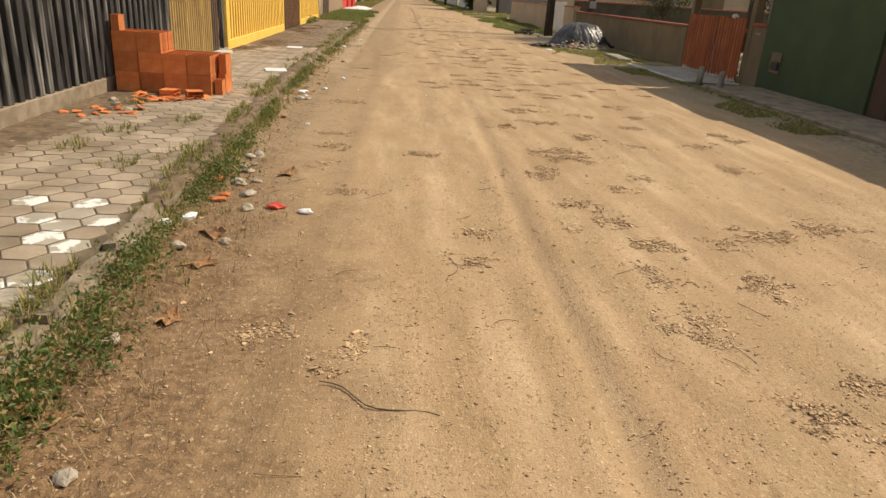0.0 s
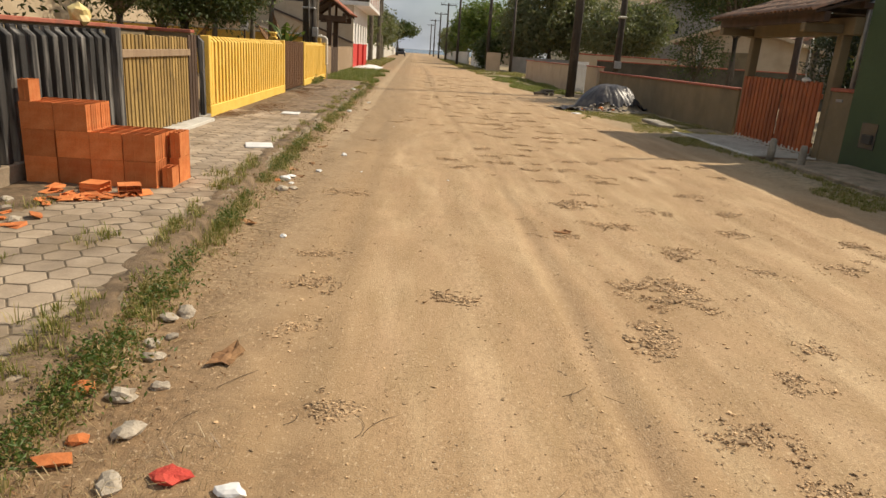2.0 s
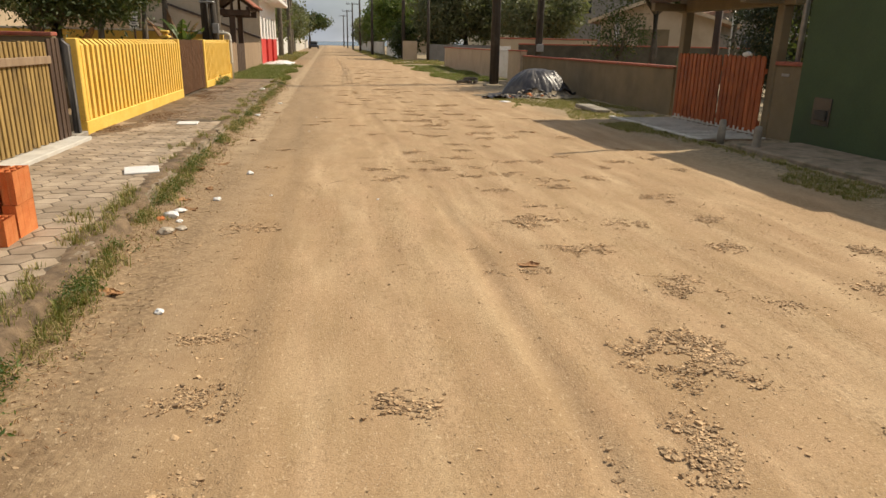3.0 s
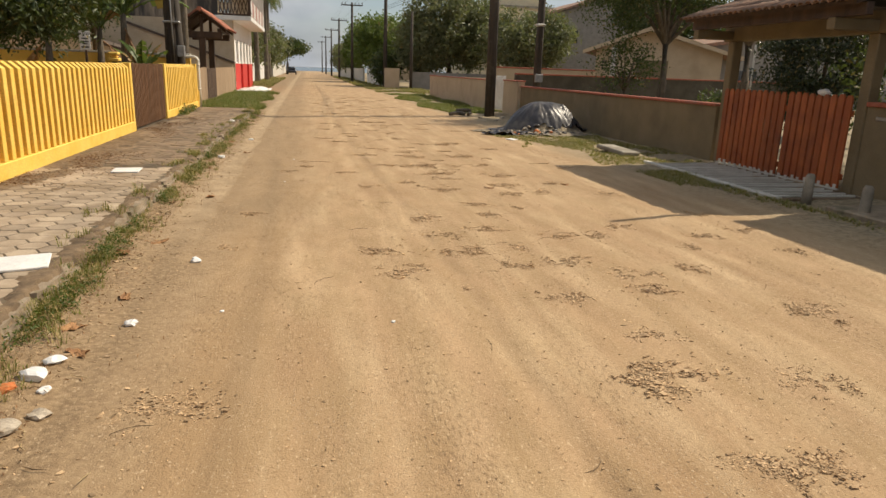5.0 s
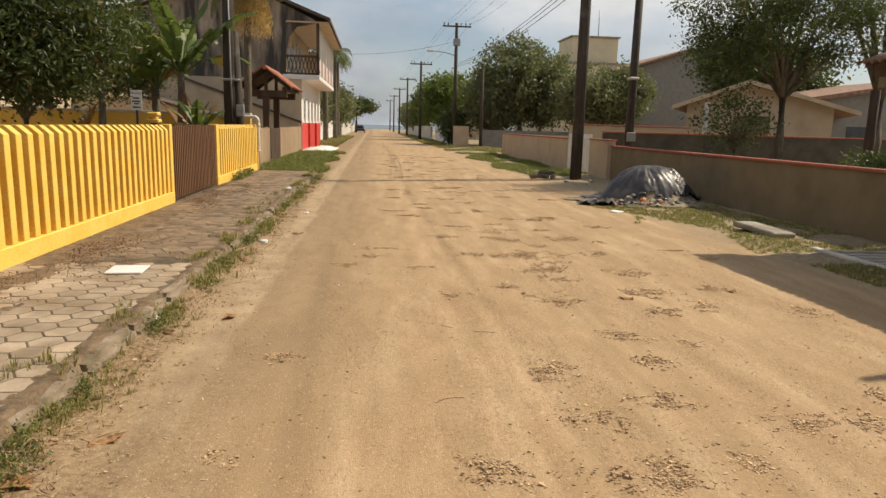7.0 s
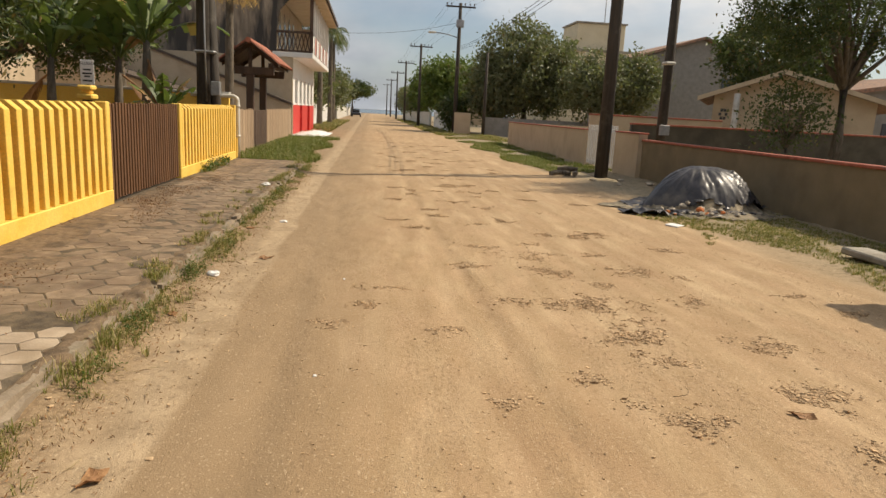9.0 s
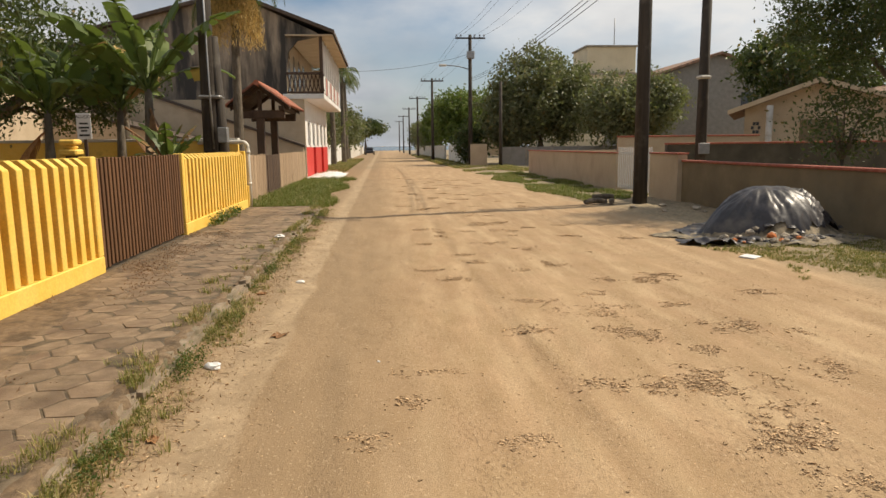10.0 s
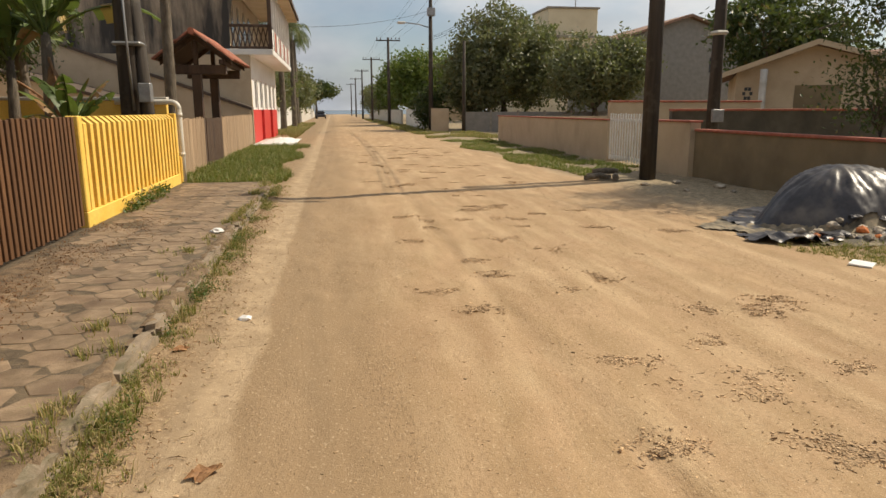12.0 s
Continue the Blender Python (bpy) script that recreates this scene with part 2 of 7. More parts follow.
    l.new(mix(n, l, spk.outputs["Value"], rough_h, (1.0, 1.0, 1.0)), bp.inputs["Height"])
    l.new(bp.outputs["Normal"], b.inputs["Normal"])
    return m


GROUND = ground_material()
PAVER = surface("grey_paver", (0.36, 0.275, 0.19), (0.47, 0.37, 0.262), 5, (0.235, 0.172, 0.105), 2.2, 0.46, 0.70, grain=90, bump=0.25, random_tint=0.2, island_tint=0.2, space="World")
WHITE_PAVER = surface("paver_splashed_white", (0.37, 0.315, 0.235), (0.45, 0.39, 0.30), 5, (0.72, 0.70, 0.65), 6.0, 0.52, 0.56, grain=90, bump=0.25, space="World")
SOIL = surface("crumbly_soil", (0.15, 0.10, 0.058), (0.25, 0.173, 0.10), 14, (0.08, 0.054, 0.03), 5.0, 0.5, 0.7, rough=0.95, grain=80, bump=0.7, space="World")
SANDY_JOINT = surface("sandy_joint", (0.075, 0.055, 0.034), (0.17, 0.125, 0.075), 9, grain=80, bump=0.5, space="World")
CONCRETE = surface("weathered_concrete", (0.30, 0.265, 0.215), (0.42, 0.38, 0.31), 4, (0.14, 0.115, 0.08), 1.8, 0.5, 0.72, grain=70, bump=0.4, space="World")
KERB = surface("mossy_kerb", (0.24, 0.182, 0.122), (0.36, 0.285, 0.198), 6, (0.13, 0.11, 0.06), 3.5, 0.5, 0.7, grain=70, bump=0.5, space="World")
OLD_PAVER = surface("brown_worn_paver", (0.20, 0.140, 0.084), (0.30, 0.217, 0.138), 9, (0.15, 0.10, 0.062), 3.2, 0.46, 0.68, grain=90, bump=0.3, random_tint=0.2, island_tint=0.2, space="World")
PALE_CONCRETE = surface("pale_concrete", (0.55, 0.52, 0.46), (0.68, 0.65, 0.58), 4, (0.3, 0.26, 0.2), 2.0, 0.55, 0.75, grain=70, bump=0.25, space="World")
YELLOW = surface("yellow_paint", (0.89, 0.555, 0.085), (0.94, 0.63, 0.135), 3, (0.50, 0.30, 0.06), 2.4, 0.63, 0.8, rough=0.62, grain=40, bump=0.12, space="World")
# Backing colour holds the shade in the gaps between the yellow pickets.
OCHRE_SHADE = surface("ochre_picket_shade", (0.15, 0.06, 0.007), (0.22, 0.095, 0.012), 4, (0.10, 0.042, 0.008), 2.4, 0.5, 0.75, rough=0.7, grain=50, bump=0.15, space="World")
BLACK_WOOD = surface("blackened_boards", (0.016, 0.015, 0.014), (0.045, 0.042, 0.039), 5, (0.23, 0.215, 0.195), 6.0, 0.50, 0.66, rough=0.8, stretch=(1, 1, 0.12), stain_stretch=(1.6, 1.6, 0.14), grain=70, bump=0.4, space="World")
GATE_WOOD = surface("ochre_stained_boards", (0.30, 0.19, 0.055), (0.44, 0.29, 0.095), 7, (0.13, 0.085, 0.04), 3.0, 0.54, 0.74, rough=0.75, stretch=(1, 1, 0.12), grain=60, bump=0.35, random_tint=0.2, space="World")
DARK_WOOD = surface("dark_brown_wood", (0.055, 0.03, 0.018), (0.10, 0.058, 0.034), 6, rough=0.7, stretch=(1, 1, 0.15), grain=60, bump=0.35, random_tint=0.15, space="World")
BROWN_SLAT = surface("brown_slats", (0.115, 0.050, 0.017), (0.175, 0.080, 0.030), 5, rough=0.7, stretch=(1, 1, 0.15), grain=60, bump=0.25, random_tint=0.15, space="World")
RED_WOOD = surface("red_varnished_boards", (0.33, 0.075, 0.02), (0.46, 0.125, 0.035), 6, (0.19, 0.04, 0.015), 2.0, 0.5, 0.75, rough=0.55, stretch=(1, 1, 0.12), grain=60, bump=0.2, random_tint=0.15, space="World")
GREY_WOOD = surface("weathered_pales", (0.33, 0.22, 0.13), (0.45, 0.32, 0.20), 6, rough=0.85, stretch=(1, 1, 0.12), grain=60, bump=0.4, random_tint=0.2, space="World")
POLE_WOOD = surface("tarred_pole_wood", (0.035, 0.027, 0.02), (0.075, 0.06, 0.045), 8, (0.11, 0.095, 0.075), 3.0, 0.55, 0.75, rough=0.85, stretch=(1, 1, 0.06), grain=50, bump=0.5)
BRICK = surface("hollow_clay_brick", (0.66, 0.19, 0.05), (0.76, 0.27, 0.085), 9, (0.44, 0.13, 0.045), 3.0, 0.55, 0.75, rough=0.9, grain=90, bump=0.2, random_tint=0.3)
TILE = surface("clay_roof_tile", (0.27, 0.15, 0.095), (0.36, 0.215, 0.14), 9, (0.11, 0.09, 0.07), 4.0, 0.45, 0.68, rough=0.88, grain=70, bump=0.3, random_tint=0.25, space="World")
RED_TILE = surface("red_roof_tile", (0.36, 0.115, 0.065), (0.46, 0.18, 0.11), 9, (0.24, 0.12, 0.08), 4.0, 0.5, 0.7, rough=0.88, grain=70, bump=0.3, random_tint=0.25, space="World")
WALL_TAN = surface("tan_rendered_wall", (0.205, 0.156, 0.086), (0.25, 0.192, 0.11), 2, (0.14, 0.106, 0.06), 1.1, 0.5, 0.78, grain=60, bump=0.2, space="World")
WALL_BEIGE = surface("beige_rendered_wall", (0.50, 0.395, 0.265), (0.56, 0.45, 0.31), 1.5, (0.36, 0.275, 0.18), 0.9, 0.52, 0.8, grain=60, bump=0.15, space="World")
COPING = surface("red_coping", (0.33, 0.085, 0.05), (0.42, 0.14, 0.085), 8, (0.21, 0.11, 0.08), 3.0, 0.55, 0.75, grain=60, bump=0.25, space="World")
GREEN_WALL = surface("green_painted_wall", (0.050, 0.082, 0.030), (0.062, 0.098, 0.037), 1.4, (0.04, 0.055, 0.026), 0.9, 0.5, 0.8, rough=0.75, grain=50, bump=0.15, space="World")
DARK_RENDER = surface("dark_mossy_render", (0.085, 0.075, 0.055), (0.13, 0.115, 0.085), 2, (0.05, 0.045, 0.035), 1.2, 0.5, 0.75, grain=60, bump=0.25, space="World")
ROOF_DARK = surface("blackened_roof", (0.075, 0.055, 0.042), (0.13, 0.095, 0.07), 5, grain=60, bump=0.3, space="World")
CREAM = surface("cream_render", (0.66, 0.57, 0.39), (0.74, 0.65, 0.46), 0.5, (0.45, 0.38, 0.26), 0.4, 0.55, 0.75, grain=20, bump=0.1, space="World")
GREY_WALL = surface("grey_render", (0.25, 0.235, 0.21), (0.31, 0.29, 0.26), 3, grain=60, bump=0.25, space="World")
STAINED = surface("mould_stained_render", (0.20, 0.165, 0.125), (0.46, 0.375, 0.275), 2.2, (0.045, 0.041, 0.037), 1.1, 0.42, 0.60, stretch=(1, 1, 0.3), stain_stretch=(1.2, 1.2, 0.22), grain=40, bump=0.2, space="World")
WHITE = surface("white_paint", (0.74, 0.73, 0.70), (0.80, 0.79, 0.76), 2, (0.55, 0.53, 0.48), 1.5, 0.55, 0.8, rough=0.6, grain=50, bump=0.08, space="World")
RED = surface("red_paint", (0.56, 0.03, 0.025), (0.62, 0.05, 0.04), 3, rough=0.55, grain=50, bump=0.08, space="World")
PVC = surface("white_plastic_pipe", (0.66, 0.62, 0.53), (0.72, 0.68, 0.60), 5, rough=0.45, grain=50, bump=0.05)
METAL = surface("grey_galvanised_steel", (0.30, 0.30, 0.30), (0.40, 0.40, 0.40), 9, rough=0.5, metal=0.7, grain=70, bump=0.1)
WIRE = surface("black_cable", (0.02, 0.02, 0.02), (0.035, 0.035, 0.035), 9, rough=0.6)
TARP = surface("black_plastic_sheet", (0.022, 0.020, 0.024), (0.046, 0.042, 0.048), 4, (0.13, 0.115, 0.10), 2.6, 0.5, 0.75, rough=0.42, grain=25, bump=0.1, depth=0.02)
HEAP = surface("grey_sand_heap", (0.20, 0.16, 0.10), (0.36, 0.29, 0.19), 9, (0.10, 0.085, 0.06), 5.0, 0.46, 0.62, grain=60, bump=0.6)
STONE = surface("pebbles", (0.39, 0.255, 0.135), (0.62, 0.43, 0.245), 20, rough=0.9, grain=120, bump=0.2, island_tint=0.48)
RUBBLE = surface("rubble", (0.36, 0.30, 0.225), (0.54, 0.465, 0.365), 9, rough=0.9, grain=80, bump=0.4, random_tint=0.3)
PAPER = surface("white_board", (0.80, 0.79, 0.76), (0.86, 0.85, 0.82), 4, rough=0.6, grain=40, bump=0.05)
DRY_LEAF = surface("dry_leaf", (0.26, 0.12, 0.045), (0.42, 0.23, 0.095), 9, rough=0.75, grain=60, bump=0.3, random_tint=0.35)
RED_CLOTH = surface("red_rag", (0.50, 0.045, 0.03), (0.62, 0.08, 0.05), 20, rough=0.8, grain=80, bump=0.3)
TWIG = surface("dry_twig", (0.10, 0.065, 0.035), (0.24, 0.17, 0.10), 12, rough=0.9, grain=60, bump=0.3, random_tint=0.4)
BARK = surface("bark", (0.10, 0.08, 0.055), (0.19, 0.155, 0.115), 12, rough=0.9, stretch=(1, 1, 0.3), grain=50, bump=0.6, depth=0.02)
GLASS_DARK = surface("dark_window_glass", (0.03, 0.035, 0.04), (0.05, 0.055, 0.06), 3, rough=0.12)
CAR_PAINT = surface("dark_car_paint", (0.03, 0.035, 0.05), (0.04, 0.045, 0.06), 3, rough=0.3)
BLACK_RUBBER = surface("rubber", (0.02, 0.02, 0.02), (0.03, 0.03, 0.03), 9, rough=0.8)
TREE_DARK = leaf_material("dark_foliage", (0.024, 0.043, 0.011), (0.09, 0.115, 0.03), thin=0.28)
# leaf colour darkened to stand for shade on the bush behind the gate
TREE_SHADED = leaf_material("shade_dark_foliage", (0.010, 0.018, 0.006), (0.034, 0.046, 0.014), thin=0.12)
TREE_OLIVE = leaf_material("olive_foliage", (0.125, 0.138, 0.068), (0.235, 0.232, 0.118))
TREE_LIGHT = leaf_material("light_green_foliage", (0.085, 0.135, 0.022), (0.17, 0.22, 0.045), dry_share=0.02)
GRASS = leaf_material("grass_blades", (0.155, 0.165, 0.03), (0.36, 0.325, 0.09), dry=(0.52, 0.40, 0.19), dry_share=0.35)
LAWN = leaf_material("lush_grass", (0.10, 0.14, 0.022), (0.27, 0.29, 0.065), dry=(0.45, 0.35, 0.15), dry_share=0.16)
WEED = leaf_material("weed_leaves", (0.05, 0.095, 0.016), (0.15, 0.205, 0.042), dry=(0.36, 0.25, 0.10), dry_share=0.28)
STRAW = leaf_material("dry_straw", (0.30, 0.21, 0.10), (0.50, 0.38, 0.20), dry=(0.16, 0.10, 0.05), dry_share=0.25, thin=0.2, through_tint=(0.4, 0.3, 0.14))
PALM_LEAF = leaf_material("palm_leaflets", (0.045, 0.075, 0.02), (0.11, 0.14, 0.04), dry_share=0.1)
BANANA_LEAF = leaf_material("banana_leaf", (0.075, 0.12, 0.025), (0.18, 0.23, 0.058), dry=(0.30, 0.17, 0.06), dry_share=0.12, thin=0.36)
BLOSSOM = leaf_material("dry_yellow_blossom", (0.58, 0.42, 0.15), (0.76, 0.58, 0.25), dry_share=0.2, through_tint=(0.6, 0.42, 0.14))


# ---- building helpers ----
def box(bm, x0, x1, y0, y1, z0, z1, bevel=0.0):
    made = bmesh.ops.create_cube(bm, size=1.0, matrix=Matrix.Translation(((x0 + x1) / 2, (y0 + y1) / 2, (z0 + z1) / 2)) @ Matrix.Diagonal((abs(x1 - x0), abs(y1 - y0), abs(z1 - z0), 1)))
    if bevel:
        edges = list({e for v in made["verts"] for e in v.link_edges})
        bmesh.ops.bevel(bm, geom=edges, offset=bevel, segments=1, affect="EDGES", profile=0.5)
    return bm


def boxes(*rows, bevel=0.0):
    bm = bmesh.new()
    for r in rows:
        box(bm, *r, bevel=bevel)
    return bm


def prism(bm, outline, y0, y1, axis="y"):
    """A flat outline in (x, z), pushed from y0 to y1; axis x: the outline is in (y, z)."""
    put = (lambda a, b, d: (a, d, b)) if axis == "y" else (lambda a, b, d: (d, a, b))
    f = bm.faces.new([bm.verts.new(put(a, b, y0)) for a, b in outline])
    moved = bmesh.ops.extrude_face_region(bm, geom=[f])
    shift = Vector(put(0, 0, y1 - y0))
    bmesh.ops.translate(bm, vec=shift, verts=[v for v in moved["geom"] if isinstance(v, bmesh.types.BMVert)])
    bmesh.ops.recalc_face_normals(bm, faces=bm.faces[:])
    return bm


def tube(bm, points, radii, sides=10):
    """A round limb along points, with a radius at each."""
    rings, points = [], [Vector(p) for p in points]
    for i, p in enumerate(points):
        way = (points[min(i + 1, len(points) - 1)] - points[max(i - 1, 0)]).normalized()
        q = way.to_track_quat("Z", "Y")
        r = radii[i] if isinstance(radii, (list, tuple)) else radii
        rings.append([bm.verts.new(p + q @ Vector((r * math.cos(a), r * math.sin(a), 0))) for a in (2 * math.pi * k / sides for k in range(sides))])
    for a, b in zip(rings, rings[1:]):
        for k in range(sides):
            bm.faces.new((a[k], a[(k + 1) % sides], b[(k + 1) % sides], b[k])).smooth = True
    bm.faces.new(rings[0][::-1])
    bm.faces.new(rings[-1])
    return bm


def mesh_of(name, bm, material):
    me = bpy.data.meshes.new(name)
    bm.normal_update()
    bm.to_mesh(me)
    bm.free()
    me.materials.append(material)
    return me


def part(name, bm, material, parent=None, label=""):
    """One bmesh as one mesh object, under a thing or a part."""
    ob = new(name, mesh_of(name, bm, material) if isinstance(bm, bmesh.types.BMesh) else bm)
    if parent:
        ob.parent = parent
    return tagged(ob, label)


def piece(name, me, parent, x=0, y=0, z=0, rx=0, ry=0, rz=0):
    """A piece on shared mesh data."""
    ob = new(name, me)
    ob.parent = parent
    ob.matrix_basis = pose(x, y, z, rx, ry, rz)
    return ob


def thing(name, label, category, x=0, y=0, z=0, rz=0, group=""):
    ob = new(name)
    ob.empty_display_size = 0.2
    ob.matrix_basis = pose(x, y, z, 0, 0, rz)
    return tagged(ob, label, category, group)


def structure(name, bm, material, label, category):
    return tagged(part(name, bm, material), label, category, kind="structure")


def soup(name, verts, faces, material, parent=None, smooth=False):
    """Many small faces at once, from arrays."""
    me = bpy.data.meshes.new(name)
    me.from_pydata(verts.tolist() if hasattr(verts, "tolist") else verts, [], faces.tolist() if hasattr(faces, "tolist") else faces)
    me.materials.append(material)
    if smooth:
        me.shade_smooth()
    ob = new(name, me)
    if parent:
        ob.parent = parent
    return ob


def edge_x(y):
    """Where the kerb's road side runs."""
    return float(np.interp(y, [-6, 3, 7, 12, 40, 70], [-1.32, -1.42, -1.55, -1.72, -1.72, -1.8]))


def height(x, y):
    """The road's relief: ruts, hollows, a low bank at the kerb, a rough verge."""
    h = 0.015 * (noise.noise(Vector((x * 1.1, y * 0.5, 0))) + 0.7 * noise.noise(Vector((x * 3.2, y * 1.8, 4))))
    h += 0.008 * noise.noise(Vector((x * 7, y * 5, 8))) + 0.004 * noise.noise(Vector((x * 16, y * 11, 8)))
    u, v = max(0.0, min(1.0, (y - 2) / 8)), max(0.0, min(1.0, (y - 10) / 15))
    rut = 1.0 + 0.14 * u * u * (3 - 2 * u) - 0.28 * v * v * (3 - 2 * v)
    deep = 1.0 - 0.65 * max(0.0, min(1.0, (y - 6) / 5))
    h -= deep * (0.028 * math.exp(-((x - rut) / 0.06) ** 2) - 0.013 * math.exp(-((x - rut - 0.15) / 0.07) ** 2) - 0.009 * math.exp(-((x - rut + 0.14) / 0.07) ** 2))
    h -= 0.006 * math.exp(-((x + 0.5) / 0.2) ** 2)
    bank = max(0.0, min(1.0, (edge_x(y) + 0.5 - x) / 0.5))
    h += bank * (0.045 + 0.03 * noise.noise(Vector((x * 5, y * 5, 2))))
    verge = max(0.0, min(1.0, (x - 5.4) / 0.8))
    h += verge * (0.03 + 0.03 * noise.noise(Vector((x * 2.5, y * 2.5, 6))))
    return h


# ---- ground: one sheet to the horizon ----
def axis_steps(lo, hi, fine, far):
    mid = list(np.arange(lo, hi + 1e-6, fine))
    out, step, v = [], fine, hi
    while v < far:
        step *= 1.45
        v += step
        out.append(v)
    back, step, v = [], fine, lo
    while v > -far:
        step *= 1.45
        v -= step
        back.append(v)
    return back[::-1] + mid + out


gx, gy = axis_steps(-2.4, 8.4, 0.06, 2500), axis_steps(0.5, 34.0, 0.10, 2500)
verts = []
for y in gy:
    for x in gx:
        near = -8 < x < 14 and -6 < y < 75
        verts.append((x, y, height(x, y) if near else 0.0))
w = len(gx)
faces = [(j * w + i, j * w + i + 1, (j + 1) * w + i + 1, (j + 1) * w + i) for j in range(len(gy) - 1) for i in range(w - 1)]
ground = tagged(soup("ground", verts, faces, GROUND, smooth=True), "unpaved sandy street with wheel ruts and soil verges", "ground", kind="structure")

# ---- pavement on the fence side, its kerb and the concrete strip beside the pavers ----
PAVE_Z = 0.13
bm = bmesh.new()
prev = None
for y in np.arange(-6, 31.4, 0.14):
    inner = edge_x(y) - 0.143
    row = [bm.verts.new((-3.75, y, -0.1))]
    for x in np.linspace(-3.75, inner, 17):
        dirt = 0.010 * noise.noise(Vector((x * 2.1, y * 1.6, 1))) + 0.005 * noise.noise(Vector((x * 7, y * 7, 1)))
        dirt += 0.008 * max(0.0, 1 - (inner - x) / 0.25)
        row.append(bm.verts.new((x, y, PAVE_Z - 0.0035 + dirt * (0.4 if y > 17 else 0.3))))
    row.append(bm.verts.new((inner, y, -0.1)))
    if prev:
        for a in range(len(row) - 1):
            bm.faces.new((prev[a], prev[a + 1], row[a + 1], row[a])).smooth = True
    prev = row
bmesh.ops.recalc_face_normals(bm, faces=bm.faces[:])
pavement = structure("pavement", bm, SANDY_JOINT, "grey hexagonal concrete paving along the fences", "pavement")
rnd = random.Random(4)
kerb = structure("kerb", boxes((-2.0, -1.9, -6.2, -6.0, -0.05, 0.06)), KERB, "worn concrete kerb stones overgrown with weeds", "kerb")
stones = []
for q in range(5):
    bm = boxes((-0.15, 0.0, 0.0, 0.86, -0.2, 0.0))
    bmesh.ops.bevel(bm, geom=bm.edges[:], offset=0.04, segments=2, affect="EDGES")
    bmesh.ops.subdivide_edges(bm, edges=[e for e in bm.edges if abs(e.verts[0].co.y - e.verts[1].co.y) > 0.4], cuts=9)
    for v in bm.verts:
        v.co += 0.03 * noise.noise_vector(v.co * 6 + Vector((q * 7, 0, 0)))
    stones.append(mesh_of("kerb_stone", bm, KERB))
y = -5.0
while y < 30.5:
    turn = math.degrees(math.atan2(edge_x(y) - edge_x(y + 0.9), 0.9))
    piece("kerb_stone", stones[rnd.randrange(5)], kerb, edge_x(y) + rnd.uniform(-0.015, 0.015), y, PAVE_Z + rnd.uniform(-0.016, 0.002), rnd.uniform(-0.5, 0.5), rnd.uniform(-2, 3), turn + rnd.uniform(-1.2, 1.2))
    y += rnd.uniform(0.845, 0.865)


# ---- fences along the pavement ----
FX = -3.67


def picket_mesh(name, width, deep, tall, material, slope=0.03):
    bm = bmesh.new()
    prism(bm, [(0, 0), (deep, 0), (deep, tall - slope * 3), (deep - slope * 3.5, tall), (0, tall)], -width / 2, width / 2)
    bmesh.ops.bevel(bm, geom=bm.edges[:], offset=0.006, segments=1, affect="EDGES")
    return mesh_of(name, bm, material)


def ribbed_fence(name, label, y0, y1, z0, tall, pitch, width, deep, material, base_material, base_h, back_material, category="fence", end_posts=True, back=True):
    f = thing(name, label, category, FX, y0, PAVE_Z)
    n = y1 - y0
    part("plinth", boxes((-0.14, 0.06, 0, n, -0.15, base_h), bevel=0.012), base_material, f)
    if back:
        # sheet added behind the pickets, darkened to stand for shade in the gaps
        part("gap_shade_panel", boxes((-0.13, -0.10, 0.01, n - 0.01, base_h, tall - 0.07)), back_material, f)
    if end_posts:
        for y in (0.07, n - 0.07):
            part("end_post", boxes((-0.10, 0.055, y - 0.07, y + 0.07, base_h, tall + 0.012), bevel=0.012), material, f)
    me = picket_mesh("picket", width, deep, tall - base_h, material)
    count = int((n - 0.3) / pitch)
    for i in range(count):
        piece("picket", me, f, 0.04 - deep, 0.15 + (n - 0.3) * (i + 0.5) / count, base_h, 0, 0, rnd.uniform(-1.0, 1.0))
    return f


ribbed_fence("yellow_fence", "long yellow painted concrete picket fence on a low plinth", 15.15, 22.42, PAVE_Z, 1.40, 0.235, 0.112, 0.17, YELLOW, YELLOW, 0.20, OCHRE_SHADE)
ribbed_fence("yellow_fence", "short yellow painted concrete picket fence beside the brown gate", 25.92, 31.35, PAVE_Z, 1.40, 0.235, 0.112, 0.17, YELLOW, YELLOW, 0.20, OCHRE_SHADE)
ribbed_fence("black_fence", "blackened wooden picket fence on a mossy concrete plinth", -5.0, 11.35, PAVE_Z, 1.40, 0.20, 0.10, 0.08, BLACK_WOOD, KERB, 0.17, BLACK_WOOD, end_posts=False, back=False)
ribbed_fence("black_fence", "narrow panel of blackened pickets before the yellow fence", 14.62, 15.13, PAVE_Z, 1.40, 0.14, 0.10, 0.08, BLACK_WOOD, CONCRETE, 0.06, BLACK_WOOD, end_posts=False, back=False)


